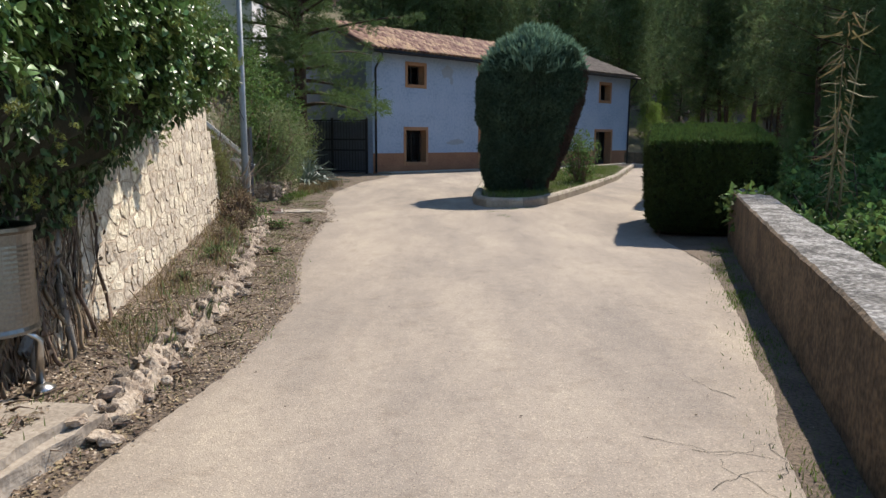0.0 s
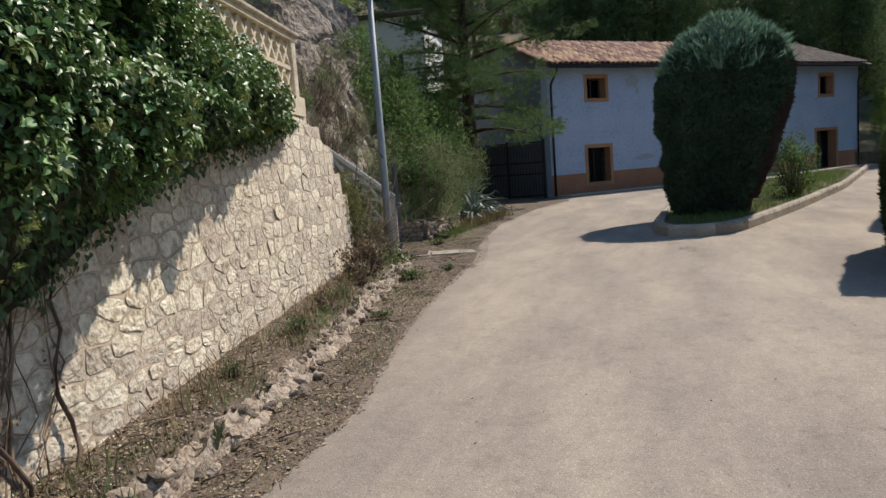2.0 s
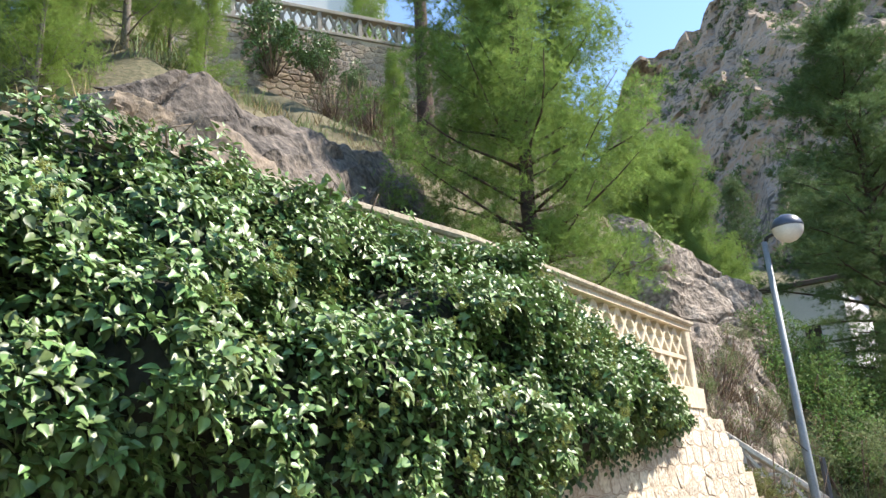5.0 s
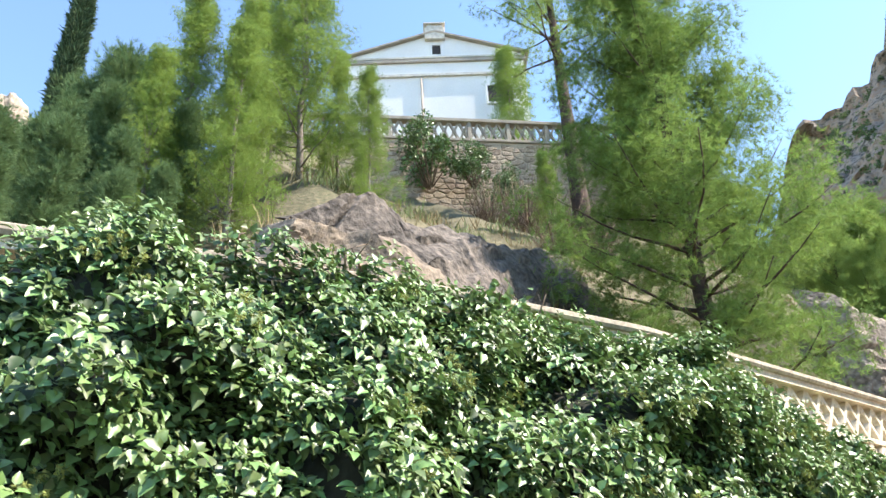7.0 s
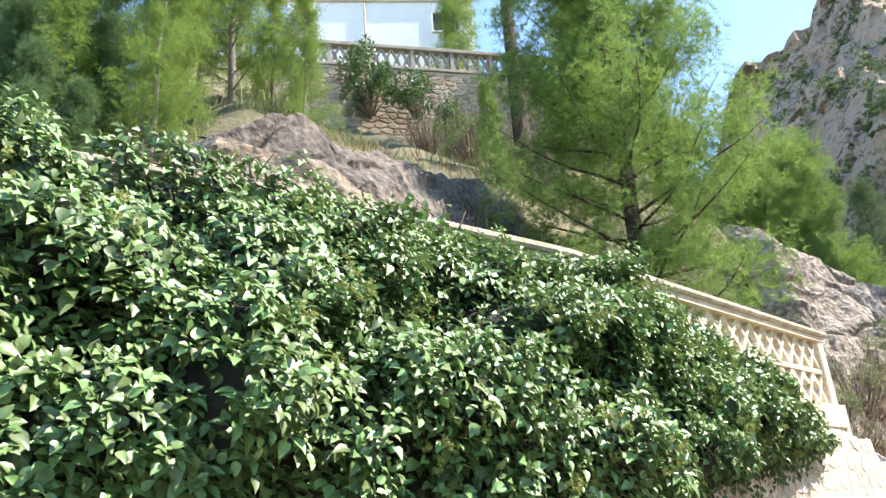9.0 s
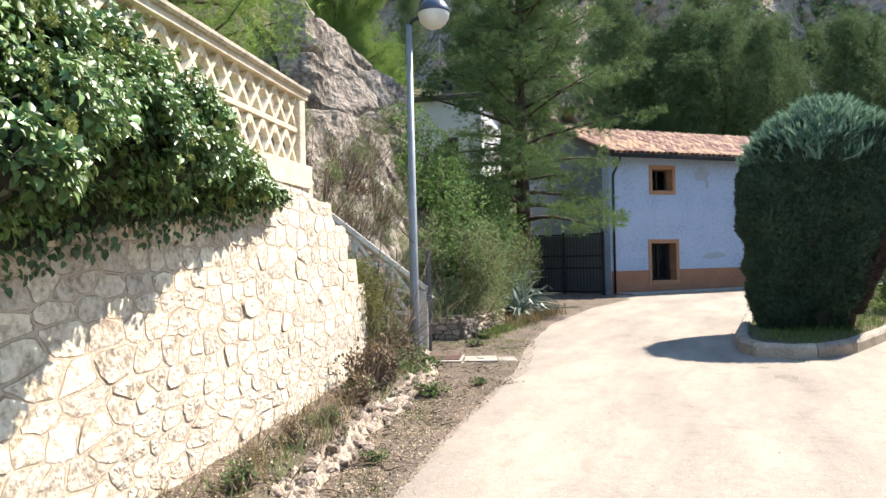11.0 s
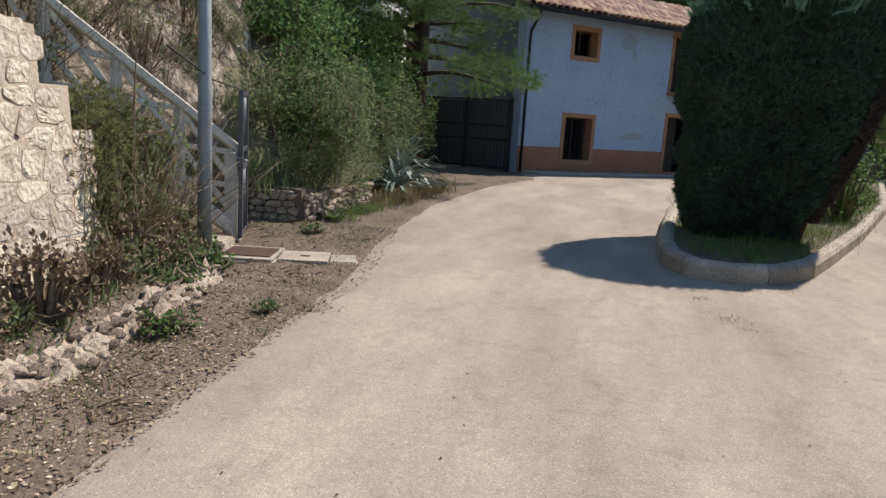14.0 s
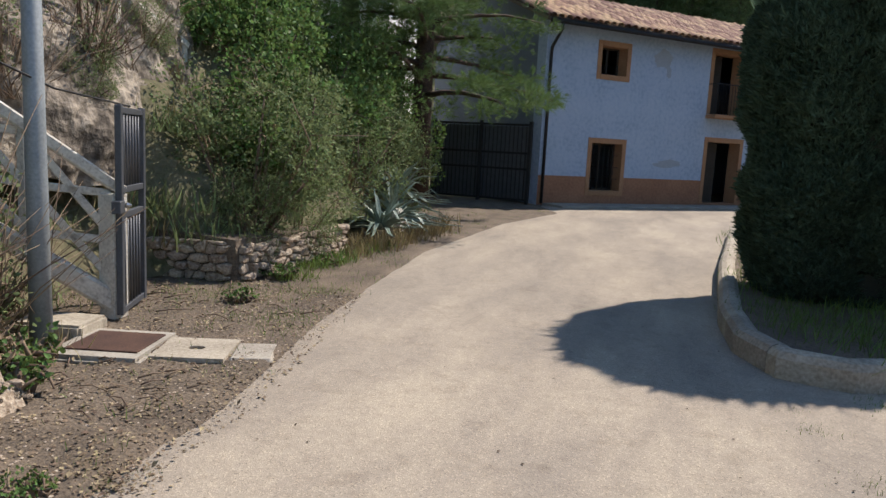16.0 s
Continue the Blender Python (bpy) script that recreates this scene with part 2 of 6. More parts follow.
BROOM = mat("feathery_broom", (0.26, 0.27, 0.11), (0.15, 0.15, 0.065), 0.8, 3, 12, 0.0, island=0.4, glow=0.4, spec=0.1)
GRASS = mat("grass_blade", (0.20, 0.265, 0.07), (0.095, 0.15, 0.042), 0.6, 2, 12, 0.0, island=0.4, glow=0.3, spec=0.15)
STRAW = mat("dry_grass", (0.32, 0.25, 0.13), (0.17, 0.13, 0.065), 0.8, 2, 12, 0.0, island=0.35, glow=0.2)
TWIG = mat("dry_twig", (0.25, 0.175, 0.12), (0.12, 0.085, 0.06), 0.9, 5, 30, 0.2, 0.003, island=0.3)
LITTER = mat("dead_leaf", (0.34, 0.25, 0.16), (0.095, 0.068, 0.046), 0.9, 5, 30, 0.0, island=0.5)
PALELEAF = mat("bleached_leaf", (0.55, 0.46, 0.36), (0.36, 0.27, 0.19), 0.85, 5, 30, 0.0, island=0.35)
AGAVE = mat("agave_leaf", (0.23, 0.29, 0.235), (0.12, 0.165, 0.135), 0.5, 3, 20, 0.1, 0.004, island=0.15)
WHITEWALL = mat("white_render", (0.80, 0.79, 0.76), (0.70, 0.69, 0.66), 0.85, 0.8, 14, 0.15, 0.01)
LAMPGLASS = mat("opal_glass", (0.62, 0.61, 0.57), (0.52, 0.51, 0.47), 0.35, 3, 30, 0.0)
LAMPCAP = mat("lamp_cap", (0.07, 0.09, 0.13), (0.05, 0.06, 0.09), 0.35, 3, 30, 0.0)
# Near-black that puts the shade deep in foliage into colour; also draws the cracks.
COREDARK = mat("deep_shade", (0.030, 0.032, 0.020), (0.015, 0.017, 0.011), 0.95, 6, 30, 0.5, 0.03)

# ---- mesh tools ----
RNG = np.random.default_rng(7)


def obj(name, mesh, parent=None, label="", mats=()):
    for m in mats:
        mesh.materials.append(m)
    ob = new(name, mesh)
    ob.parent = parent
    if label:
        ob["label"] = label
    return ob


def part(name, bm, material, parent, label="", smooth=False):
    """Links a bmesh as one mesh object under a thing or under a part."""
    me = bpy.data.meshes.new(name)
    bm.to_mesh(me)
    bm.free()
    if smooth:
        me.shade_smooth()
    return obj(name, me, parent, label, material if isinstance(material, (list, tuple)) else [material])


def raw(name, verts, faces, material, parent=None, label="", smooth=False):
    me = bpy.data.meshes.new(name)
    me.from_pydata([tuple(v) for v in verts], [], [tuple(f) for f in faces])
    me.update()
    if smooth:
        me.shade_smooth()
    return obj(name, me, parent, label, material if isinstance(material, (list, tuple)) else [material])


def thing(name, label, category, at=(0, 0, 0), turn=0, group="", kind=""):
    e = new(name)
    e.matrix_world = pose(*at, 0, 0, turn)
    return tagged(e, label, category, group, kind)


def box(x0, x1, y0, y1, z0, z1, bev=0.0, bm=None, seg=1):
    bm = bm or bmesh.new()
    r = bmesh.ops.create_cube(bm, size=1.0)
    for v in r["verts"]:
        v.co = (x0 + (v.co.x + 0.5) * (x1 - x0), y0 + (v.co.y + 0.5) * (y1 - y0), z0 + (v.co.z + 0.5) * (z1 - z0))
    if bev:
        es = list({e for v in r["verts"] for e in v.link_edges})
        bmesh.ops.bevel(bm, geom=es, offset=bev, segments=seg, affect="EDGES")
    return bm


def tube_data(points, radii, n=8, cap=True):
    """Verts and faces of a tapered tube along points."""
    pts = [Vector(p) for p in points]
    if not isinstance(radii, (list, tuple)):
        radii = [radii] * len(pts)
    vs, fs = [], []
    for i, p in enumerate(pts):
        d = (pts[min(i + 1, len(pts) - 1)] - pts[max(i - 1, 0)]).normalized()
        a = d.cross(Vector((0, 0, 1))) if abs(d.z) < 0.95 else d.cross(Vector((0, 1, 0)))
        a.normalize()
        b = d.cross(a)
        for k in range(n):
            t = 2 * math.pi * k / n
            vs.append(p + (a * math.cos(t) + b * math.sin(t)) * radii[i])
    for i in range(len(pts) - 1):
        for k in range(n):
            q = (k + 1) % n
            fs.append((i * n + k, i * n + q, (i + 1) * n + q, (i + 1) * n + k))
    if cap:
        fs.append(tuple(range(n))[::-1])
        fs.append(tuple((len(pts) - 1) * n + k for k in range(n)))
    return vs, fs


def tubes(name, lines, material, parent=None, n=6, label=""):
    """Several (points, radii) tubes joined into one part."""
    V, F = [], []
    for pts, rad in lines:
        v, f = tube_data(pts, rad, n)
        o = len(V)
        V += v
        F += [tuple(i + o for i in q) for q in f]
    return raw(name, V, F, material, parent, label, True)


def lathe(profile, n=20, bm=None):
    """A turned shape from (radius, z) pairs."""
    bm = bm or bmesh.new()
    rings = [[bm.verts.new((r * math.cos(2 * math.pi * k / n), r * math.sin(2 * math.pi * k / n), z)) for k in range(n)] for r, z in profile]
    for a, b in zip(rings, rings[1:]):
        for k in range(n):
            bm.faces.new((a[k], a[(k + 1) % n], b[(k + 1) % n], b[k]))
    bm.faces.new(rings[0][::-1])
    bm.faces.new(rings[-1])
    return bm


LEAF = (np.array([(0, 0, 0), (-0.31, 0.17, 0.10), (-0.36, 0.42, 0.10), (-0.20, 0.73, 0.0), (0, 1.0, -0.2), (0.20, 0.73, 0.0), (0.36, 0.42, 0.10), (0.31, 0.17, 0.10), (0, 0.42, -0.03)]),
        [(0, 8, 1), (1, 8, 2), (2, 8, 3), (3, 8, 4), (4, 8, 5), (5, 8, 6), (6, 8, 7), (7, 8, 0)])
OVAL = (np.array([(0, 0, 0), (-0.3, 0.5, 0.08), (0, 1.0, -0.05), (0.3, 0.5, 0.08)]), [(0, 2, 1), (0, 3, 2)])
BLADE = (np.array([(-0.025, 0, 0), (0.025, 0, 0), (0.018, 0.55, 0.05), (-0.018, 0.55, 0.05), (0, 1.0, 0.25)]), [(0, 1, 2), (0, 2, 3), (3, 2, 4)])


def tuft(k, w, spread, seed):
    r = np.random.default_rng(seed)
    vs, fs = [], []
    for i in range(k):
        d = np.array([r.normal() * spread, 1.0, r.normal() * spread])
        d /= np.linalg.norm(d)
        s = np.cross(d, r.normal(size=3))
        s /= np.linalg.norm(s)
        l = r.uniform(0.7, 1.0)
        b = d * r.uniform(0, 0.25)
        o = len(vs)
        vs += [b - s * w, b + s * w, d * l]
        fs.append((o, o + 1, o + 2))
    return np.array(vs), fs


NEEDLES = tuft(16, 0.022, 0.75, 3)
FEATHER = tuft(14, 0.028, 0.55, 7)
BUNCH = tuft(10, 0.045, 0.75, 8)
COARSE = tuft(6, 0.13, 0.9, 5)
SPRAY = tuft(7, 0.09, 0.45, 6)


def cloud(name, shape, at, way, size, material, parent=None, label="", flat=None):
    """One joined mesh of many small leaves: shape at each place, its length along way, its face towards flat (or any side)."""
    tv, tf = shape
    at, way = np.asarray(at, float), np.asarray(way, float)
    n = len(at)
    y = way / (np.linalg.norm(way, axis=1, keepdims=True) + 1e-9)
    f = RNG.normal(size=(n, 3)) if flat is None else np.asarray(flat, float)
    x = np.cross(y, f)
    x /= np.linalg.norm(x, axis=1, keepdims=True) + 1e-9
    z = np.cross(x, y)
    size = np.broadcast_to(np.asarray(size, float), (n,))[:, None, None]
    V = at[:, None, :] + size * (tv[None, :, 0:1] * x[:, None] + tv[None, :, 1:2] * y[:, None] + tv[None, :, 2:3] * z[:, None])
    F = (np.array(tf)[None] + (np.arange(n) * len(tv))[:, None, None]).reshape(-1, 3)
    V = V.reshape(-1, 3)
    me = bpy.data.meshes.new(name)
    me.vertices.add(len(V))
    me.vertices.foreach_set("co", V.astype(np.float32).ravel())
    me.loops.add(F.size)
    me.loops.foreach_set("vertex_index", F.astype(np.int32).ravel())
    me.polygons.add(len(F))
    me.polygons.foreach_set("loop_start", np.arange(0, F.size, 3, dtype=np.int32))
    me.update(calc_edges=True)
    return obj(name, me, parent, label, [material])


def unit(n):
    v = RNG.normal(size=(n, 3))
    return v / np.linalg.norm(v, axis=1, keepdims=True)


def nz(x, y, z=0.0, s=1.0):
    return noise.noise(Vector((x * s, y * s, z * s)))


def grid(name, xs, ys, fn, material, parent=None, smooth=True):
    """A sheet of points fn(a, b) over the values xs and ys."""
    V = [fn(a, b) for b in ys for a in xs]
    w = len(xs)
    F = [(j * w + i, j * w + i + 1, (j + 1) * w + i + 1, (j + 1) * w + i) for j in range(len(ys) - 1) for i in range(w - 1)]
    return raw(name, V, F, material, parent, "", smooth)


def lerp_line(line, t):
    """Value at t on a line of (t, value) pairs."""
    return float(np.interp(t, [p[0] for p in line], [p[1] for p in line]))


def rubble(w, h, cw, ch, seed, gap=0.014, top=None):
    """Polygons of rough stones that fill w by h; top(s) cuts the height."""
    r = np.random.default_rng(seed)
    pts, row, z = [], 0, -ch
    while z < h + ch:
        hh = ch * r.uniform(0.65, 1.45)
        x = -cw - r.uniform(0, cw)
        while x < w + cw:
            ww = cw * r.uniform(0.45, 1.75)
            if r.uniform() > 0.07:
                pts.append((x + ww / 2, z + hh / 2 + r.normal() * ch * 0.13))
            x += ww
        z += hh
    P = np.array(pts)
    out = []
    for i, p in enumerate(P):
        if not (0 < p[0] < w and 0 < p[1] < (top(p[0]) if top else h)):
            continue
        poly = [(-cw * 1.3, -ch * 1.3), (cw * 1.3, -ch * 1.3), (cw * 1.3, ch * 1.3), (-cw * 1.3, ch * 1.3)]
        d = P - p
        near = np.argsort((d[:, 0] / cw) ** 2 + (d[:, 1] / ch) ** 2)[1:15]
        for j in near:
            q = d[j]
            nn = np.array([q[0] / cw ** 2, q[1] / ch ** 2])
            k = (nn @ q) / 2 - gap * np.linalg.norm(nn)
            res = []
            for a, b in zip(poly, poly[1:] + poly[:1]):
                da, db = nn @ a - k, nn @ b - k
                if da <= 0:
                    res.append(a)
                if da * db < 0:
                    t = da / (da - db)
                    res.append((a[0] + t * (b[0] - a[0]), a[1] + t * (b[1] - a[1])))
            poly = res
            if len(poly) < 3:
                break
        if len(poly) >= 3:
            hi = top(p[0]) if top else h
            out.append([(min(max(p[0] + a, 0), w), min(max(p[1] + b, 0), hi)) for a, b in poly])
    return out


def stone_mesh(poly, depth, place, r):
    """Verts and faces of one stone proud of a wall: poly in the wall's plane, place(s, h, out) maps it into the world."""
    c = np.mean(poly, axis=0)
    rnd = []
    m = len(poly)
    for i in range(m):
        a, b = np.array(poly[i]), np.array(poly[(i + 1) % m])
        g = r.uniform(0.10, 0.24)
        e = np.linalg.norm(b - a)
        rnd += [a * (1 - g) + b * g + r.normal(size=2) * 0.004, a * g + b * (1 - g) + r.normal(size=2) * 0.004]
        if e > 0.07:
            rnd.insert(-1, (a + b) / 2 + (c - (a + b) / 2) * r.uniform(-0.07, 0.03))
    k = len(rnd)
    tilt = r.normal(size=2) * 0.03
    size = max(np.ptp([p[0] for p in poly]) + np.ptp([p[1] for p in poly]), 0.08) / 4
    rings = ((1.0, -0.004), (0.965, 0.0005), (0.91, depth * 0.75), (0.74, depth), (0.42, depth * 1.1))
    V, F, M = [], [], []
    for s, o in rings:
        for q in rnd:
            u = c + (q - c) * s * (1 if s > 0.95 else r.uniform(0.92, 1.09))
            V.append(place(u[0], u[1], o + (tilt @ (u - c) + r.normal() * 0.002 if o > 0.005 else 0)))
    V.append(place(c[0], c[1], depth * 1.1 + r.normal() * 0.003))
    n = len(rings) - 1
    for g in range(n):
        for i in range(k):
            q = (i + 1) % k
            F.append((g * k + i, g * k + q, (g + 1) * k + q, (g + 1) * k + i))
            # outer rings carry the brown rim and the painted gap shadow
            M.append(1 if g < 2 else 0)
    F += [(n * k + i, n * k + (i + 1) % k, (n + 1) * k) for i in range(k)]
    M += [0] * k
    return V, F, M


def stone(name, poly, depth, place, r, mats, parent):
    v, f, m = stone_mesh(poly, depth, place, r)
    ob = raw(name, v, f, mats, parent)
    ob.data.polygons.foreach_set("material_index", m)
    return ob


def lump(r, seed, flat=0.7, n=2):
    """A rough boulder."""
    bm = bmesh.new()
    bmesh.ops.create_icosphere(bm, subdivisions=n, radius=1.0)
    for v in bm.verts:
        k = 1 + 0.35 * nz(v.co.x + seed * 3.1, v.co.y - seed, v.co.z, 1.3) + 0.15 * nz(v.co.x - seed, v.co.y, v.co.z + seed * 2, 3.1)
        v.co = Vector((v.co.x * r * k, v.co.y * r * k * 0.85, v.co.z * r * k * flat))
    return bm

# ---- plan ----
ROAD_L = [(-30, -2.2), (2.8, -1.67), (4.6, -1.43), (6.3, -1.42), (8.7, -1.87), (10, -2.03), (12.5, -2.25), (13.7, -2.32), (15.5, -2.68), (17.3, -2.9), (20, -3.15), (24.7, -2.93), (28.5, -2.2), (30.3, -2.9)]
PARA = [(-30, -6.5), (3.0, 1.91), (4.15, 2.28), (5.95, 2.83), (8.43, 3.62), (10.4, 4.25)]
ROAD_R = [(-30, -6.9), (3.0, 1.70), (5.25, 2.46), (6.36, 2.80), (8.42, 3.36), (11.0, 3.5), (14, 4.6), (42, 15.2), (80, 30)]
WALL = [(-30, -2.6), (2.0, -2.32), (4.2, -2.34), (5.55, -2.50), (12.6, -3.93)]
HOUSE_AT, HOUSE_TURN = (-3.01, 30.6, 0), 42.5
HX, HY = Vector((0.737, 0.676, 0)), Vector((-0.676, 0.737, 0))


def hill_line(y):
    return float(np.interp(y, [-40, 4.2, 5.5, 12.6, 15, 16.2, 16.8, 20, 22, 26, 30, 36, 44, 60], [-2.95, -2.8, -2.9, -4.4, -5.0, -4.9, -4.25, -4.2, -4.4, -5.8, -8.2, -13.0, -17, -22]))


def hill(u, y):
    """Height of the slope, u metres behind its foot."""
    low = float(np.interp(y, [10.9, 12.6, 15.0], [0, 1, 1]))
    base = 2.45 * (1 - low) + float(np.interp(y, [15, 16.4, 16.8, 20, 23], [0.0, 0.05, 0.45, 0.4, 0.0])) * low
    a = float(np.interp(u, [0, 0.9, 2.4, 5, 9, 14, 16, 26, 60, 130], [0, 0.05, 1.7, 4.3, 8.0, 11.8, 14.2, 16, 36, 80]))
    b = float(np.interp(u, [0, 1.0, 2.5, 5, 9, 14, 26, 60, 130], [0, 0.9, 2.6, 5.0, 8.4, 12, 18, 38, 80]))
    far = float(np.interp(y, [20, 34], [1, 0.55]))
    side = float(np.interp(y, [-5, 1, 3.2, 6.4], [0.40, 0.45, 0.56, 0.95]))
    k = base + (a * (1 - low) * side + (b + 2.4 * min(1, u / 7)) * low) * far
    return k + (0.25 * nz(u, y, 0, 0.7) + 0.1 * nz(u, y, 3, 2.1)) * min(u, 2) / 2


def on_hill(x, y):
    return hill(max(hill_line(y) - x, 0), y)


def back_hill(x, y):
    """Height of the wooded slope behind the house."""
    v = (Vector((x, y, 0)) - Vector(HOUSE_AT)).dot(HY) - 11
    return max(0.0, v) * 0.42 - 0.05 + 0.3 * nz(x, y, 1, 0.2)


# ---- ground, road, verges ----
ground = grid("ground", list(np.linspace(-400, 400, 41)), list(np.linspace(-300, 500, 41)), lambda x, y: (x, y, -0.06), DRYHILL)
tagged(ground, "dry grassy ground of the valley floor", "ground", kind="structure")
ys = list(np.concatenate([np.linspace(-30, 1, 12), np.linspace(1.5, 31, 160)]))
road = grid("road", list(np.linspace(0, 1, 30)), ys, lambda t, y: ((lambda l, r: (l + (r - l) * t + (0.10 * nz(0, y, 0, 1.3) + 0.06 * nz(5, y, 0, 4) if t in (0, 1) else 0), y, 0.0 if 0 < t < 1 else -0.03))(lerp_line(ROAD_L, y), lerp_line(ROAD_R, y))), ASPHALT)
tagged(road, "pale worn asphalt lane strewn with fine grit", "road", kind="structure")
yard = grid("road_yard", list(np.linspace(-3, 34, 20)), list(np.linspace(31, 46, 20)), lambda x, y: (x, y, -0.004), ASPHALT)
tagged(yard, "pale worn asphalt beside the blue house", "road", kind="structure")
EDGE = [(3.2, -1.75), (5.6, -1.95), (7.6, -2.2), (10, -2.75), (12, -3.05), (13.4, -3.4)]


def verge(t, y):
    l, w = lerp_line(ROAD_L, y) + 0.12, lerp_line(WALL, y) - 0.1 if y < 12.6 else hill_line(y) - 0.3
    x = l + (w - l) * t
    e = lerp_line(EDGE, y)
    k = 0.15 if y < 12 else max(0, 0.15 - (y - 12) * 0.1)
    z = -0.02 + (0.02 if x > e else k * min(1, (e - x) / 0.15) + 0.05 * min(1, (e - x)))
    return (x, y, z + 0.025 * nz(x, y, 0, 3) + 0.012 * nz(x, y, 0, 9) if 0 < t < 1 else z - 0.03)


left_verge = grid("verge_left", list(np.linspace(0, 1, 34)), list(np.linspace(-8, 31, 230)), verge, SOIL)
tagged(left_verge, "brown soil verge covered in dry leaf litter", "verge", kind="structure")
right_verge = grid("verge_right", list(np.linspace(0, 1, 8)), list(np.linspace(-10, 12.5, 60)), lambda t, y: (lerp_line(ROAD_R, y) - 0.1 + t * 1.3, y, -0.01 + 0.03 * t + 0.02 * nz(t, y, 0, 4)), SOIL)
tagged(right_verge, "narrow soil verge at the foot of the parapet", "verge", kind="structure")

us = [0, 0.3, 0.6, 0.9, 1.2, 1.6, 2, 2.5, 3, 3.6, 4.3, 5, 6, 7, 8, 9, 10.5, 12, 13, 14, 15, 16, 18, 21, 26, 33, 42, 55, 75, 100, 130]
hillside = grid("hillside", us, list(np.concatenate([np.linspace(-60, -4, 15), np.linspace(-3, 40, 110), np.linspace(42, 130, 25)])), lambda u, y: (hill_line(y) - u, y, hill(u, y)), DRYHILL)
tagged(hillside, "steep dry hillside with scrub and pale rock", "hillside", kind="structure")
woods_floor = grid("hill_behind", list(np.linspace(-60, 160, 45)), list(np.linspace(20, 190, 45)), lambda x, y: (x, y, back_hill(x, y) - (0.2 if back_hill(x, y) < 0.6 else 0)), DRYHILL)
tagged(woods_floor, "shaded woodland slope behind the house", "hillside", kind="structure")


def mountain(a, h):
    """Far rocky mountain, round the walker by angle and height."""
    d = 80 + 130 * h + 9 * nz(a * 6, h * 3, 0, 1.0) + 5 * nz(a * 20, h * 12, 2, 1.0) + 2.8 * nz(a * 60, h * 34, 4, 1.0) + 1.6 * nz(a * 130, h * 80, 8, 1.0)
    d += 7 * max(0, nz(a * 7, h * 5, 11, 1.0)) * (1 if math.sin(h * 23 + 3 * nz(a * 5, h, 1, 1.0)) > 0.4 else -0.6)
    top = float(np.interp(math.degrees(a), [-70, -30, 0, 18, 23, 26, 29, 33, 40, 55, 110], [60, 100, 165, 160, 140, 124, 114, 90, 72, 60, 45]))
    return (-d * math.sin(a), d * math.cos(a), top * h * (1 + 0.10 * nz(a * 9, h * 2, 5, 1.0) + 0.04 * nz(a * 40, h * 9, 5, 1.0)) - 3)


tagged(grid("mountain", [radians(v) for v in np.linspace(-70, 112, 320)], list(np.linspace(0, 1, 90)), mountain, CLIFF, None, False), "rocky grey and orange mountain side with sparse scrub", "mountain", kind="structure")
bm = lump(5.2, 4, 1.5, 5)
for v in bm.verts:
    q = v.co * 0.32
    v.co *= 1 + 0.22 * noise.fractal(q, 0.8, 2.2, 5) - 0.12 * max(0, 1 - abs(nz(q.x * 2, q.y * 2, q.z * 0.8, 1.0)) * 7)
crag = part("crag", bm, EDGESTONE, None)
crag.matrix_world = pose(-113.4, -12.3, 71)
tagged(crag, "pale sunlit rock crag far away", "rock")

# ---- retaining wall of rubble stone ----


def wall_top(y):
    return 2.5 if y < 10.85 else 2.27 if y < 11.45 else 2.0 if y < 11.95 else 1.6 if y < 12.3 else 1.25


def wall_place(y, h, out):
    x = lerp_line(WALL, y) - 0.07 * h
    return (x + out * 0.98, y + out * 0.2, h)


def step_sheet():
    V, F = [], []
    cuts = [-20, -10, 0, 2, 3, 4.2, 5, 5.55, 7, 9, 10.849, 10.85, 11.449, 11.45, 11.949, 11.95, 12.299, 12.3, 12.6]
    for y in cuts:
        t = wall_top(y)
        V += [wall_place(y, -0.2, 0), wall_place(y, t, 0), wall_place(y, t, -0.45), wall_place(y, -0.2, -0.45)]
    for i in range(len(cuts) - 1):
        a, b = i * 4, i * 4 + 4
        F += [(a, b, b + 1, a + 1), (a + 1, b + 1, b + 2, a + 2), (a + 2, b + 2, b + 3, a + 3)]
    F += [(0, 1, 2, 3), tuple(len(V) - 4 + k for k in (3, 2, 1, 0))]
    return V, F


v, f = step_sheet()
wall_stone = tagged(raw("wall_retaining", v, f, MORTAR), "cream rubble stone retaining wall with a stepped end", "wall", kind="structure")

# ---- parapet on the other side ----
pts = [y for y in np.linspace(-12, 10.4, 160)]


def para_ring(y):
    x = lerp_line(PARA, y)
    h = 0.70 + 0.012 * (y - 4) + 0.012 * nz(0, y, 0, 3)
    ins = 0.012 * nz(3, y, 0, 2.5)
    prof = ((0.0, -0.1), (0.0, h - 0.02), (0.02, h), (0.24, h + 0.01), (0.43, h - 0.005), (0.45, h - 0.03), (0.47, -0.4))
    return [(x + ins + a * 0.956, y - a * 0.29, b + (0.014 * nz(a * 9, y, 0, 6) + 0.008 * nz(a * 9, y, 4, 15) if b > 0.3 else 0)) for a, b in prof]


V, F, MI = [], [], []
for i, y in enumerate(pts):
    V += para_ring(y)
for i in range(len(pts) - 1):
    for k in range(6):
        F.append((i * 7 + k, i * 7 + k + 1, (i + 1) * 7 + k + 1, (i + 1) * 7 + k))
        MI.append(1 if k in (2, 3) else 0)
F += [tuple(range(7)), tuple(len(V) - 7 + k for k in range(7))[::-1]]
MI += [0, 0]
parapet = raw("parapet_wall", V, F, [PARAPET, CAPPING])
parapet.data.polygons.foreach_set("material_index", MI)
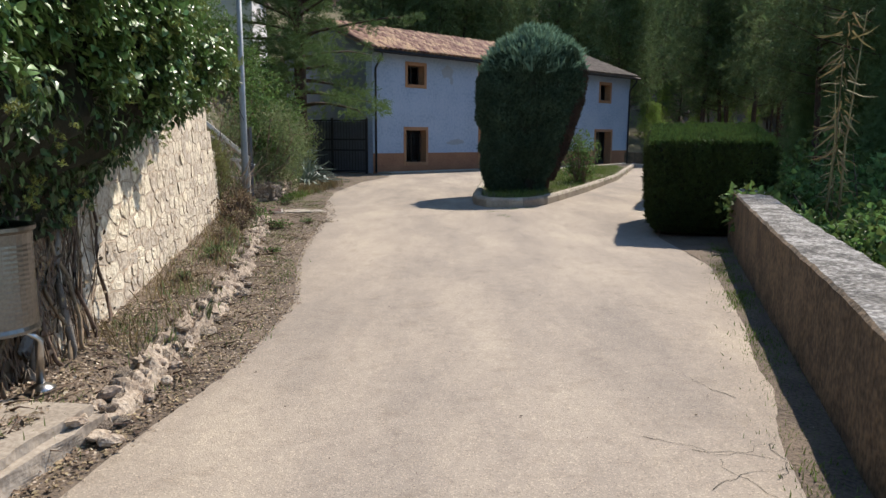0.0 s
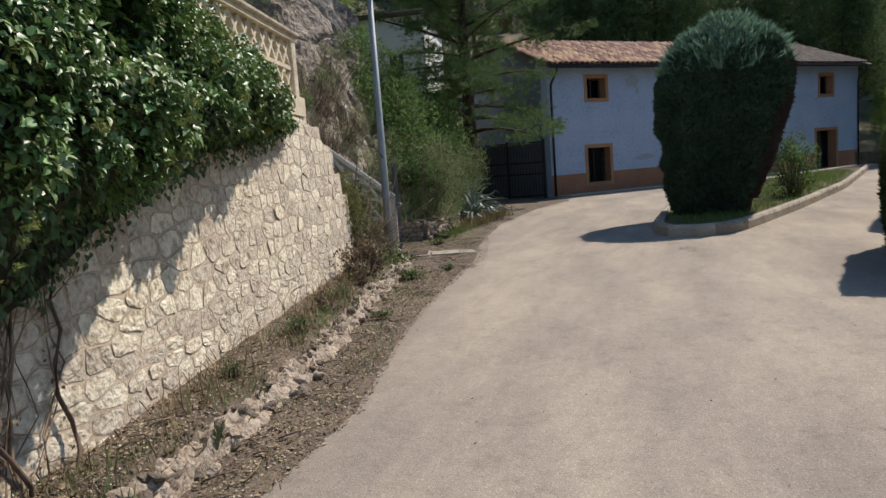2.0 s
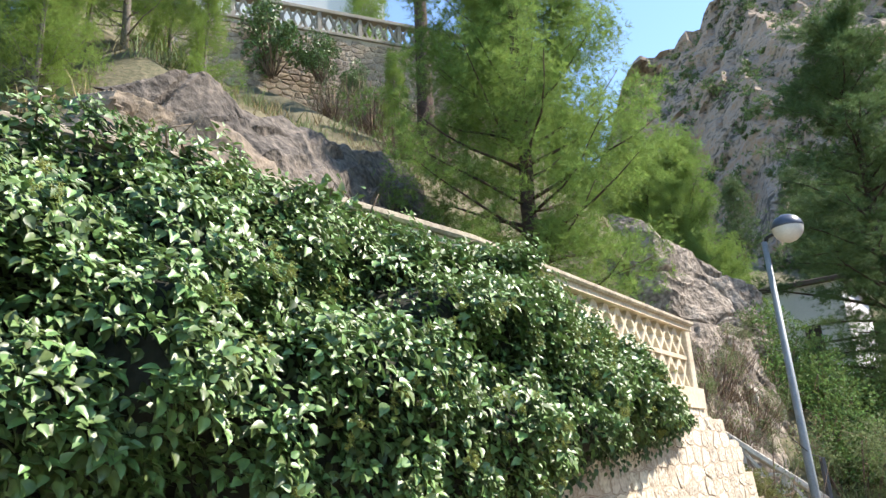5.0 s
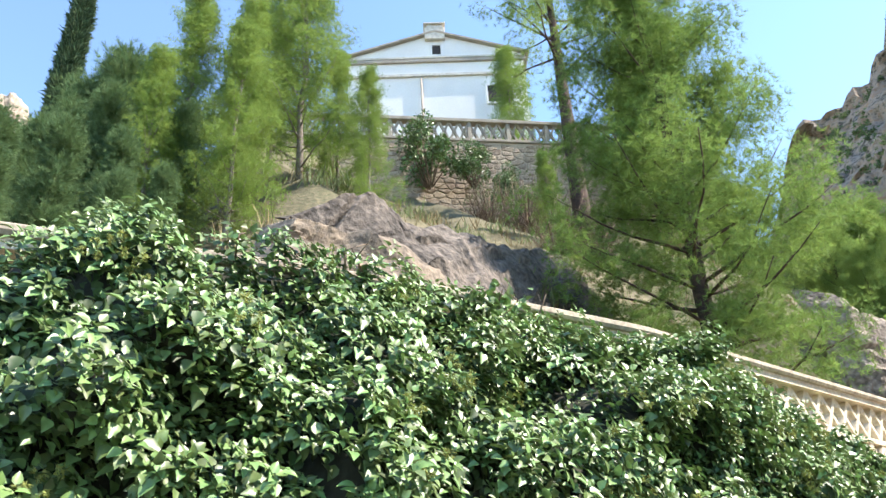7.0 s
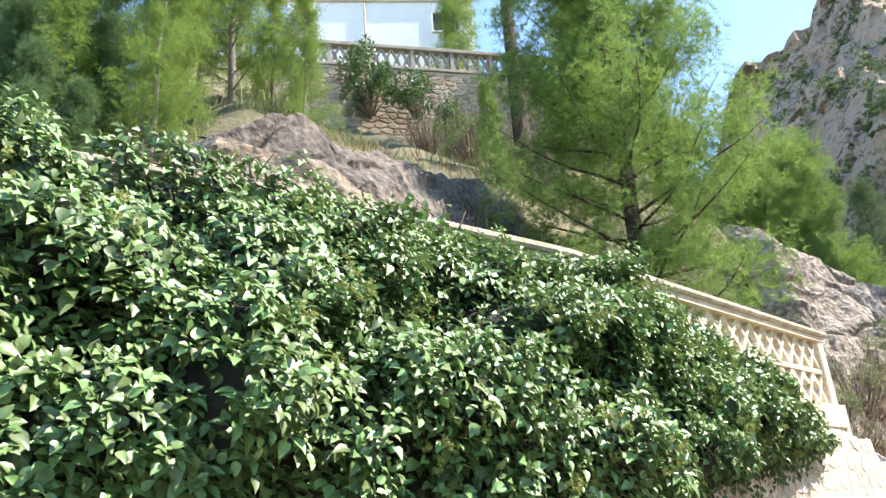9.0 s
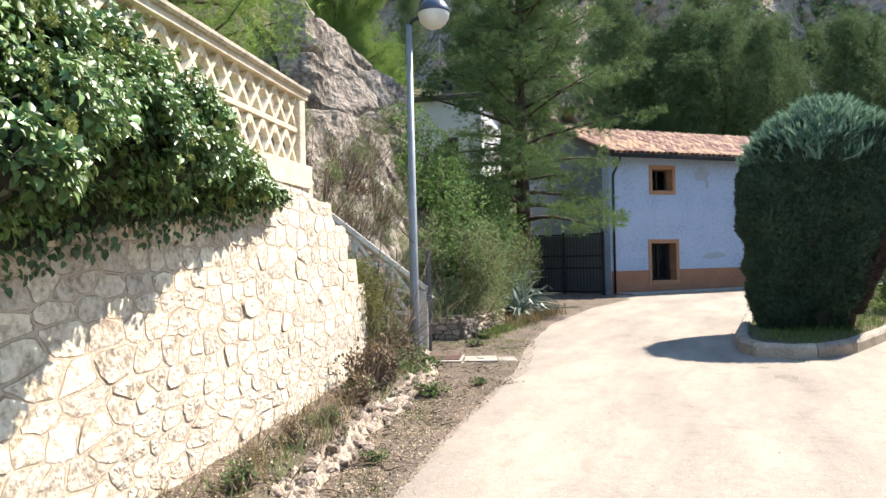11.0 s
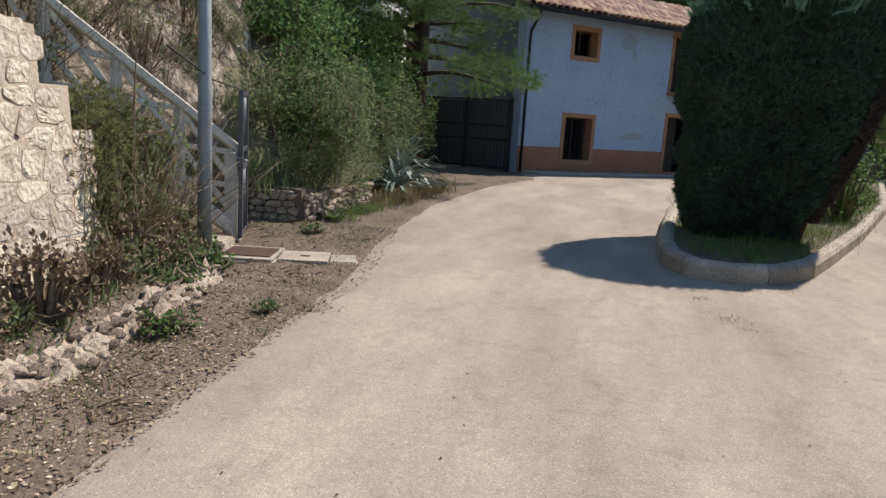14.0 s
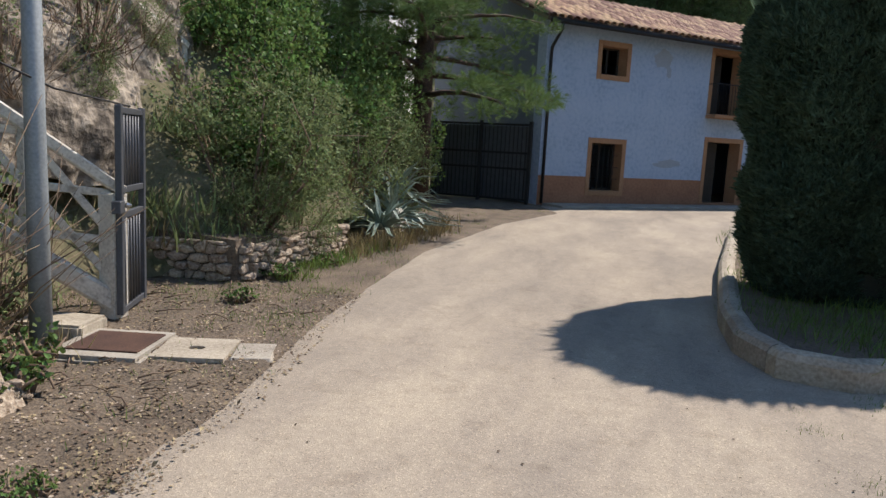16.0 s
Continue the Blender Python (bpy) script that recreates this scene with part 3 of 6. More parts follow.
tagged(parapet, "low rendered parapet wall with a weathered grey lichened top", "wall", kind="structure")

# ---- blue house ----
house = thing("house", "two-storey pale blue limewashed house with ochre dado and tiled roof", "house", HOUSE_AT, HOUSE_TURN)
L, EAVE, TH = 19.4, 5.2, 0.45
HOLES = [("window", 1.95, 2.90, 3.88, 4.70), ("window", 1.85, 3.0, 0.45, 1.87), ("door", 6.55, 8.05, 0.12, 2.13), ("door", 6.5, 7.8, 3.02, 4.95), ("window", 16.4, 17.35, 3.75, 4.65), ("door", 16.1, 17.6, 0.06, 1.95), ("window", 11.4, 12.4, 3.85, 4.7), ("window", 11.3, 12.5, 0.5, 1.85)]


def holed_wall(length, height, thick, holes, dado):
    """A wall along x with openings through it; material 0 wall, 1 dado, 2 reveals."""
    bm = bmesh.new()
    xs = sorted({0, length, *[v for h in holes for v in h[1:3]]})
    zs = sorted({0, dado, height, *[v for h in holes for v in h[3:5]]})

    def inside(x, z):
        return any(h[1] < x < h[2] and h[3] < z < h[4] for h in holes)

    def quad(*p, m=0):
        fc = bm.faces.new([bm.verts.new(q) for q in p])
        fc.material_index = m
    for x0, x1 in zip(xs, xs[1:]):
        for z0, z1 in zip(zs, zs[1:]):
            if not inside((x0 + x1) / 2, (z0 + z1) / 2):
                m = 1 if z1 <= dado else 0
                quad((x0, 0, z0), (x1, 0, z0), (x1, 0, z1), (x0, 0, z1), m=m)
                quad((x0, thick, z0), (x0, thick, z1), (x1, thick, z1), (x1, thick, z0), m=0)
    for _, a, b, c, d in holes:
        quad((a, 0, c), (a, 0, d), (a, thick, d), (a, thick, c), m=2)
        quad((b, 0, c), (b, thick, c), (b, thick, d), (b, 0, d), m=2)
        quad((a, 0, d), (b, 0, d), (b, thick, d), (a, thick, d), m=2)
        quad((a, 0, c), (a, thick, c), (b, thick, c), (b, 0, c), m=2)
    quad((0, 0, 0), (0, thick, 0), (0, thick, height), (0, 0, height))
    quad((length, 0, 0), (length, 0, height), (length, thick, height), (length, thick, 0))
    return bm


part("front_wall", holed_wall(L, EAVE, TH, HOLES, 0.86), [BLUE, DADO, OCHRE], house, "pale blue front wall with a faded ochre dado")
DEEP, RIDGE = 7.2, 6.75


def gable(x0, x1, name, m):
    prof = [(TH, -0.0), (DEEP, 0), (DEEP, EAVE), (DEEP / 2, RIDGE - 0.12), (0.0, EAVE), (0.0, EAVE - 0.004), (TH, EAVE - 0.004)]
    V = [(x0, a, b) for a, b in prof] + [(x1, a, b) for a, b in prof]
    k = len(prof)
    raw(name, V, [tuple(range(k))[::-1], tuple(range(k, 2 * k))] + [(i, (i + 1) % k, (i + 1) % k + k, i + k) for i in range(k)], m, house, "rendered gable wall, its shade put into a greyed blue")


gable(0.002, 0.4, "side_wall", SHADEBLUE)
gable(L - 0.4, L - 0.002, "side_wall", SHADEBLUE)
part("back_wall", box(0.4, L - 0.4, DEEP - 0.4, DEEP, 0, EAVE), SHADEBLUE, house)
part("floor_slab", box(0.4, L - 0.4, TH, DEEP - 0.4, 2.6, 2.8), DARKWOOD, house)
roof = raw("roof", [(-0.3, -0.45, EAVE - 0.02), (L + 0.35, -0.45, EAVE - 0.02), (L + 0.35, DEEP / 2, RIDGE), (-0.3, DEEP / 2, RIDGE), (-0.3, DEEP + 0.4, EAVE - 0.02), (L + 0.35, DEEP + 0.4, EAVE - 0.02),
                    (-0.3, -0.45, EAVE - 0.12), (L + 0.35, -0.45, EAVE - 0.12), (L + 0.35, DEEP / 2, RIDGE - 0.1), (-0.3, DEEP / 2, RIDGE - 0.1), (-0.3, DEEP + 0.4, EAVE - 0.12), (L + 0.35, DEEP + 0.4, EAVE - 0.12)],
           [(0, 1, 2, 3), (3, 2, 5, 4), (7, 6, 9, 8), (8, 9, 10, 11), (0, 6, 7, 1), (4, 5, 11, 10), (0, 3, 9, 6), (3, 4, 10, 9), (1, 7, 8, 2), (2, 8, 11, 5)], DARKTILE, house, "old clay tile roof")
for hi, (kind, a, b, c, d) in enumerate(HOLES):
    w = tagged(new("door" if kind == "door" else "window"))
    w.parent = house
    w.location = (a, 0, c)
    W, H = b - a, d - c
    fr = bmesh.new()
    bw = 0.15
    box(-bw, 0, -0.018, 0.05, -bw if kind == "window" else 0, H + bw, 0.006, fr)
    box(W, W + bw, -0.018, 0.05, -bw if kind == "window" else 0, H + bw, 0.006, fr)
    box(0, W, -0.018, 0.05, H, H + bw, 0.006, fr)
    if kind == "window":
        box(-0.02, W + 0.02, -0.03, 0.05, -bw, 0, 0.006, fr)
    part("surround", fr, OCHRE, w, "ochre painted surround")
    sash = bmesh.new()
    if kind == "door":
        box(0.03, W * 0.55, 0.36, 0.41, 0, H - 0.03, 0.008, sash)
        for k in range(3):
            box(0.12, W * 0.55 - 0.09, 0.345, 0.36, 0.15 + k * H * 0.3, 0.15 + k * H * 0.3 + H * 0.22, 0.006, sash)
        part("door_leaf", sash, DARKWOOD, w, "dark wooden door leaf")
    else:
        box(0.03, 0.09, 0.34, 0.39, 0, H, 0.005, sash)
        box(W - 0.09, W - 0.03, 0.34, 0.39, 0, H, 0.005, sash)
        box(0.09, W - 0.09, 0.34, 0.39, H - 0.06, H, 0.005, sash)
        box(0.09, W - 0.09, 0.34, 0.39, 0, 0.06, 0.005, sash)
        box(W / 2 - 0.03, W / 2 + 0.03, 0.34, 0.39, 0.06, H - 0.06, 0.005, sash)
        part("window_frame", sash, DARKWOOD, w)
        if c < 1:
            for k in range(1, 6):
                tubes("grille_bar", [([(W * k / 6, 0.12, 0), (W * k / 6, 0.12, H)], 0.009)], IRON, w)
            for k in (0.25, 0.5, 0.75):
                tubes("grille_bar", [([(0, 0.12, H * k), (W, 0.12, H * k)], 0.009)], IRON, w)
for sx, sz, sw, sh, m in ((4.35, 4.55, 0.5, 0.42, 0), (4.6, 4.15, 0.12, 0.2, 1), (4.9, 1.35, 0.75, 0.16, 2), (9.8, 3.4, 0.4, 0.5, 4), (14.3, 1.5, 0.5, 0.3, 5)):
    P = [(sx + sw * (0.75 + 0.45 * nz(math.cos(a), math.sin(a), m * 3.7, 1.9)) * math.cos(a), -0.003, sz + sh * (0.75 + 0.45 * nz(math.cos(a), math.sin(a), m * 5.1 + 2, 1.9)) * math.sin(a)) for a in np.linspace(0, 2 * math.pi, 29)[:-1]]
    raw("worn_patch", P, [tuple(range(28))], STAIN, house, "faded worn plaster patch")
balcony = new("balcony")
balcony.parent = house
part("slab", box(6.3, 8.1, -0.42, -0.02, 2.88, 3.0, 0.015), OCHRE, balcony, "thin ochre balcony slab")
for k in range(14):
    x = 6.36 + k * 0.13
    tubes("baluster", [([(x, -0.38, 3.0), (x, -0.38, 3.95)], 0.009)], IRON, balcony)
tubes("handrail", [([(6.35, -0.02, 3.96), (6.35, -0.38, 3.96), (8.06, -0.38, 3.96), (8.06, -0.02, 3.96)], 0.016)], IRON, balcony)
tubes("gutter", [([(-0.25, -0.5, EAVE - 0.1), (L + 0.3, -0.5, EAVE - 0.1)], 0.065)], IRON, house, 8, "dark metal gutter")
for x in (0.12, L - 0.1):
    tubes("downpipe", [([(x + 0.02, -0.5, EAVE - 0.14), (x + 0.02, -0.48, EAVE - 0.3), (x, -0.08, EAVE - 0.75), (x, -0.07, EAVE - 1.0), (x, -0.07, 0.05)], 0.045)], IRON, house, 8, "black downpipe")
part("pavement_slab", box(0.2, L + 0.4, -1.0, -0.0, -0.05, 0.06, 0.01), CONCRETE, house, "narrow concrete pavement along the house")
tile_v, tile_f = [], []
for j, (y, r, z) in enumerate(((0, 0.125, 0.0), (0.47, 0.10, 0.04))):
    for k in range(6):
        t = math.pi * k / 5
        tile_v.append((r * math.cos(t), y, z + 0.02 + r * 0.85 * math.sin(t)))
    for k in range(6):
        t = math.pi * k / 5
        tile_v.append(((r - 0.016) * math.cos(t), y, z + 0.02 + (r - 0.016) * 0.85 * math.sin(t)))
for k in range(5):
    tile_f += [(k, k + 1, 13 + k, 12 + k), (6 + k, 18 + k, 19 + k, 7 + k), (k, 6 + k, 7 + k, k + 1)]
tile_me = bpy.data.meshes.new("roof_tile")
tile_me.from_pydata(tile_v, [], tile_f)
tile_me.materials.append(TILE)
slope = math.degrees(math.atan2(RIDGE - EAVE + 0.02, DEEP / 2 + 0.45))
run = math.hypot(RIDGE - EAVE, DEEP / 2 + 0.45)
TILES = []
cols = int((L + 0.5) / 0.26)
rt = np.random.default_rng(21)
for c in range(cols):
    for r in range(11):
        d = r * 0.385 - 0.05
        TILES.append((c, r, pose(0, -0.45, EAVE - 0.01, 0, 0, 0) @ pose(-0.2 + c * 0.26, 0, 0) @ pose(0, 0, 0, slope, 0, 0) @ pose(rt.normal() * 0.008, d + rt.normal() * 0.012, rt.uniform(0, 0.012), rt.normal() * 1.0, 0, rt.normal() * 1.6)))

# ---- island with kerb ----
KERB_L = [(10.2, 40.2), (2.9, 28.9), (1.75, 25.6), (1.05, 20.2), (0.78, 17.2), (0.80, 16.2), (1.02, 15.62), (1.45, 15.5), (1.95, 15.72), (2.4, 16.35), (3.0, 17.7), (4.1, 20.3), (6.55, 26.6), (11.0, 40.6)]


def along(line, step):
    """Points at even steps along a line, with the tangent there."""
    P = [Vector((a, b, 0)) for a, b in line]
    out, left = [], 0.0
    for a, b in zip(P, P[1:]):
        d = (b - a).length
        while left <= d:
            out.append((a + (b - a) * (left / d), (b - a).normalized()))
            left += step
        left -= d
    return out


soil_line = KERB_L
island = tagged(raw("island_bed", [(a, b, 0.14) for a, b in soil_line] , [tuple(range(len(soil_line)))[::-1]], SOIL), "soil bed of the kerbed island", "flower bed", kind="structure")
kerb = thing("island_kerb", "rounded weathered stone kerb round the planted island", "kerb", (0, 0, 0), kind="structure")
kp = [p for p, _ in along(KERB_L, 0.12)]
unitk = 8
for k in range(0, len(kp) - unitk, unitk):
    seg = kp[k:k + unitk + 1]
    V, F = [], []
    for i, p in enumerate(seg):
        t = (seg[min(i + 1, unitk)] - seg[max(i - 1, 0)]).normalized()
        if i == 0:
            p = p + t * 0.014
        nn = Vector((-t.y, t.x, 0))
        lift = 0.012 * nz(k * 0.37, 1, 0)
        for a, z in ((0.0, -0.05), (0.0, 0.15), (0.03, 0.195), (0.08, 0.215), (0.14, 0.205), (0.18, 0.17), (0.18, 0.05)):
            q = p - nn * 0.04 + nn * a * 1.1
            V.append((q.x, q.y, z + lift))
    for i in range(unitk):
        for a in range(6):
            F.append((i * 7 + a, (i + 1) * 7 + a, (i + 1) * 7 + a + 1, i * 7 + a + 1))
    F += [tuple(range(7)), tuple(unitk * 7 + a for a in range(7))[::-1]]
    raw("kerb_stone", V, F, KERB, kerb)


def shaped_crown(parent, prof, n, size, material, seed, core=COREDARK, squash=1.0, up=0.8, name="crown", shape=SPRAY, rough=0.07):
    """A clipped shrub: prof(theta, h) gives the radius at 0..1 of its height; sprays all over a core whose near-black
    paints the inner shade.
    """
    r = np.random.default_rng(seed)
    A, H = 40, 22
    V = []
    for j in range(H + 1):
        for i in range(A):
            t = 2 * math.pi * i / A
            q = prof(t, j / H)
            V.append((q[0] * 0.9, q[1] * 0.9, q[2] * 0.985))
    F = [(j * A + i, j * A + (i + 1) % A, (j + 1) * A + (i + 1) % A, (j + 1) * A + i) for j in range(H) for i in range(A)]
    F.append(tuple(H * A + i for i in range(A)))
    raw("inner_core", V, F, core, parent, "core painted near black for the shade inside", True)
    th, hh = r.uniform(0, 2 * math.pi, n), r.uniform(0, 1, n)
    at = np.array([prof(a, b) for a, b in zip(th, hh)])
    out = np.stack([np.cos(th), np.sin(th), np.zeros(n)], 1)
    lumpy = np.array([nz(*p, 2.2) for p in at])
    at = at + out * (lumpy[:, None] * rough + r.normal(size=(n, 1)) * 0.02 - 0.03)
    way = out * 0.6 + np.array([0, 0, up]) + r.normal(size=(n, 3)) * 0.35
    return cloud(name, shape, at, way, r.uniform(0.7, 1.3, n) * size, material, parent)


# clipped blue cypress on the island
topiary = thing("clipped_cypress", "tall clipped blue-green cypress with a shaggy rounded top", "tree", (2.17, 18.55, 0.14))


def topi(t, h):
    w = float(np.interp(h, [0, 0.08, 0.3, 0.58, 0.76, 0.88, 0.96, 1.0], [0.66, 0.80, 1.05, 1.25, 1.26, 1.06, 0.72, 0.34]))
    k = (abs(math.cos(t)) ** 3.2 + abs(math.sin(t)) ** 3.2) ** (-1 / 3.2)
    return (w * k * math.cos(t) - 0.22 + 0.45 * h, w * 0.86 * k * math.sin(t), h * 3.85)


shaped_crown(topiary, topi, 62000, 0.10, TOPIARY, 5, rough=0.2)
n = 9000
th = RNG.uniform(0, 2 * math.pi, n)
hh = RNG.uniform(0.76, 1.02, n)
cloud("top_growth", SPRAY, [np.array(topi(a, b)) * (RNG.uniform(0.1, 1.0), RNG.uniform(0.1, 1.0), 1) for a, b in zip(th, hh)], np.stack([np.cos(th) * 0.4, np.sin(th) * 0.4, np.full(n, 1.0)], 1) + RNG.normal(size=(n, 3)) * 0.2, RNG.uniform(0.16, 0.46, n), LITSHOOT, topiary, "upright blue-green shoots")
tubes("trunk", [([(0, 0, -0.15), (0.05, 0, 0.6), (0.1, 0, 2.2)], [0.16, 0.13, 0.05]), ([(0.45, -0.2, -0.15), (0.62, -0.25, 0.8), (0.85, -0.3, 2.0)], [0.09, 0.08, 0.04])], BARK, topiary)
# Brown sprays added to stand for the dark gap beside the right lobe.
n = 2600
th, hh = RNG.normal(-0.62, 0.07, n), RNG.uniform(0.08, 0.78, n)
cloud("dead_sprays", SPRAY, np.array([topi(a, b) for a, b in zip(th, hh)]) + np.stack([np.cos(th), np.sin(th), np.zeros(n)], 1) * RNG.uniform(0.0, 0.1, (n, 1)), np.stack([np.cos(th) * 0.6, np.sin(th) * 0.6, np.full(n, 0.8)], 1) + RNG.normal(size=(n, 3)) * 0.4, RNG.uniform(0.06, 0.13, n), BARK, topiary, "strip of brown sprays in place of the gap between lobes")
# boxy hedge beside the lane
hedge = thing("clipped_hedge", "boxy clipped dark green cypress hedge with a flat top", "hedge", (4.50, 12.15, 0))


def hedge_prof(t, h):
    k = (abs(math.cos(t)) ** 9 + abs(math.sin(t)) ** 9) ** (-1 / 9)
    w = float(np.interp(h, [0, 0.1, 0.6, 0.9, 0.97, 1.0], [0.84, 0.94, 1.0, 1.02, 0.97, 0.80]))
    a, b = w * k * math.cos(t) * 0.94, w * k * math.sin(t) * 1.55
    return (a * 0.955 + b * 0.30, b * 0.955 - a * 0.30, 0.05 + h * (1.55 + 0.10 * b))


row = thing("hedge_row", "long clipped dark green hedge along the lane", "hedge", (7.15, 20.9, 0), -19.5)


def row_prof(t, h):
    k = (abs(math.cos(t)) ** 12 + abs(math.sin(t)) ** 12) ** (-1 / 12)
    w = float(np.interp(h, [0, 0.1, 0.6, 0.9, 0.97, 1.0], [0.86, 0.95, 1.0, 1.0, 0.95, 0.80]))
    return (w * k * math.cos(t) * 0.62, w * k * math.sin(t) * 5.4, 0.05 + h * (1.5 + 0.12 * nz(0, math.sin(t) * 5, 0, 0.9)))


shaped_crown(row, row_prof, 24000, 0.13, HEDGE, 10, rough=0.08)
low_wall = thing("low_wall", "low dark mossy wall closing the end of the lane", "wall", (10.6, 43.4, 0), 14)
part("body", box(0, 16, 0, 0.5, -0.1, 0.75, 0.05), PARAPET, low_wall)
# body takes the darkened green, the top the plain one
shaped_crown(hedge, hedge_prof, 24000, 0.085, HEDGESHADE, 9, rough=0.06)
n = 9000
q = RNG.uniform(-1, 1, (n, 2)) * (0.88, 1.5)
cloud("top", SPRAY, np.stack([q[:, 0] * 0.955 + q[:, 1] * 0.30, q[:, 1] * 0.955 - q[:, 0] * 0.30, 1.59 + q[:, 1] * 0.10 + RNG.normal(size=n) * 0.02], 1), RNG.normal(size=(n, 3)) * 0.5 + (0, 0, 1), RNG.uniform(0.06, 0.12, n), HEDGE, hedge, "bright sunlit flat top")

# ---- plants: makers ----


def limb(p, d, length, rise, r0, steps=5, r=None):
    """Points and radii of a bent limb."""
    pts, rad = [Vector(p)], [r0]
    d = Vector(d).normalized()
    for i in range(steps):
        d = (d + Vector((r.normal() * 0.12, r.normal() * 0.12, rise + r.normal() * 0.06))).normalized()
        pts.append(pts[-1] + d * (length / steps))
        rad.append(r0 * (1 - 0.85 * (i + 1) / steps))
    return pts, rad


def conifer(name, label, H, seed, needles, bark, shape, tuft_size, first=0.25, reach=0.3, limbs=34, per=5, dense=16, rise=0.06, spread=0.42, trunk=0.15, flat=1.0, group="", top_reach=0.25, lean=0.25, cat="tree", inner=0.3):
    """A conifer: bent trunk, limbs, and clumps of needle tufts along the outer limbs."""
    r = np.random.default_rng(seed)
    t = thing(name, label, cat, group=group)
    spine = [Vector((r.normal() * 0.012 * H * k * lean * 4 / 8 if k else 0, r.normal() * 0.012 * H * k * lean * 4 / 8 if k else 0, H * k / 8 - (0.3 if k == 0 else 0))) for k in range(9)]
    lines = [(spine, [trunk * (1 - 0.9 * k / 8) + 0.012 for k in range(9)])]
    at, way = [], []
    for i in range(limbs):
        f = first + (0.99 - first) * (i + r.uniform(0, 0.8)) / limbs
        k = min(int(f * 8), 7)
        p = spine[k].lerp(spine[k + 1], f * 8 - k)
        g = (f - first) / (1 - first)
        ln = H * reach * ((1 - g) ** 0.8 + top_reach * g) * r.uniform(0.65, 1.15)
        a = i * 2.4 + r.normal() * 0.4
        lp, lr = limb(p, (math.cos(a), math.sin(a), 0.12 + g * 0.8), ln, rise, max(trunk * 0.32 * (1 - f * 0.7), 0.012), 5, r)
        lines.append((lp, lr))
        for j in range(per):
            q = inner + (1.05 - inner) * (j + r.uniform()) / per
            k2 = min(int(q * 5), 4)
            c = np.array(lp[k2].lerp(lp[k2 + 1], min(q * 5 - k2, 1.2))) + r.normal(size=3) * ln * 0.10 * (1, 1, flat)
            m = int(dense * r.uniform(0.6, 1.4))
            o = r.normal(size=(m, 3))
            o[:, 2] *= flat
            at.append(c + o * spread * r.uniform(0.6, 1.1) * 0.6)
            way.append(o * 0.6 + np.array([math.cos(a) * 0.4, math.sin(a) * 0.4, 0.5 * flat]))
    tubes("trunk", lines[:1], bark, t, 8)
    tagged(tubes("branchwork", lines[1:], bark, t, 4), kind="stuff")
    at, way = np.concatenate(at), np.concatenate(way)
    cloud("crown", shape, at, way, r.uniform(0.7, 1.25, len(at)) * tuft_size, needles, t)
    return t


def bush(name, label, rx, ry, h, seed, material, n, leaf, shape=OVAL, stems=True, cat="shrub", up=0.3, group=""):
    """A loose shrub of several rounded masses of leaves on bare stems."""
    r = np.random.default_rng(seed)
    t = thing(name, label, cat, group=group)
    k = 24
    th, up0 = r.uniform(0, 6.28, k), r.uniform(0.12, 0.86, k)
    wide = np.sqrt(np.maximum(0, 1 - (up0 * 1.6 - 0.55) ** 2)) * r.uniform(0.35, 0.8, k)
    cs = np.stack([np.cos(th) * wide * rx, np.sin(th) * wide * ry, up0 * h], 1)
    rs = r.uniform(0.14, 0.34, k)
    pick = r.integers(0, k, n)
    d = r.normal(size=(n, 3))
    d /= np.linalg.norm(d, axis=1, keepdims=True)
    rad = rs[pick][:, None] * np.array([rx, ry, h * 0.62])
    at = cs[pick] + d * rad * (r.uniform(0.62, 1.0, (n, 1)) ** 0.5) * 1.05
    at += np.array([nz(*p, 3.0) for p in at])[:, None] * d * 0.18
    at[:, 2] = np.maximum(at[:, 2], 0.03)
    way = d + r.normal(size=(n, 3)) * 0.7 + (0, 0, up)
    flat = d + r.normal(size=(n, 3)) * 0.6 + (0, 0, 0.5)
    cloud("foliage", shape, at, way, r.uniform(0.6, 1.3, n) * leaf, material, t, flat=flat)
    if stems:
        tagged(tubes("stem_clump", [([(c[0] * 0.15, c[1] * 0.15, -0.15), (c[0] * 0.6, c[1] * 0.6, c[2] * 0.5), tuple(c), tuple(c + r.normal(size=3) * 0.25 * rx)], [0.028, 0.02, 0.012, 0.004]) for c in cs], TWIG, t, 5), kind="stuff")
    return t


def stuff(ob, label, cat):
    return tagged(ob, label, cat, kind="stuff")


# ---- ivy over the retaining wall ----
ivy = thing("ivy", "dense glossy dark green ivy hanging over the stone wall", "ivy", (0, 0, 0))
IV_OUT = [(-6, 0.7), (3, 0.80), (5, 0.84), (6.2, 0.78), (7.2, 0.56), (8.2, 0.32), (9.1, 0.14), (9.7, 0.03)]
IV_LOW = [(-6, 0.85), (4.2, 0.9), (4.6, 1.0), (5.0, 1.14), (5.5, 1.4), (6.2, 1.66), (7.1, 1.85), (8.3, 1.98), (9.2, 2.12), (9.7, 2.2)]
IV_TOP = [(-6, 3.0), (1.6, 2.88), (1.95, 3.04), (2.12, 3.26), (2.4, 3.5), (2.6, 3.46), (2.8, 3.36), (3.04, 3.29), (3.4, 3.46), (3.8, 3.46), (4.1, 3.29), (4.4, 3.23), (4.9, 3.31), (5.4, 3.26), (5.9, 3.32), (6.3, 3.19), (7.1, 3.11), (8.2, 2.98), (8.8, 2.77), (9.4, 2.45), (9.7, 2.25)]
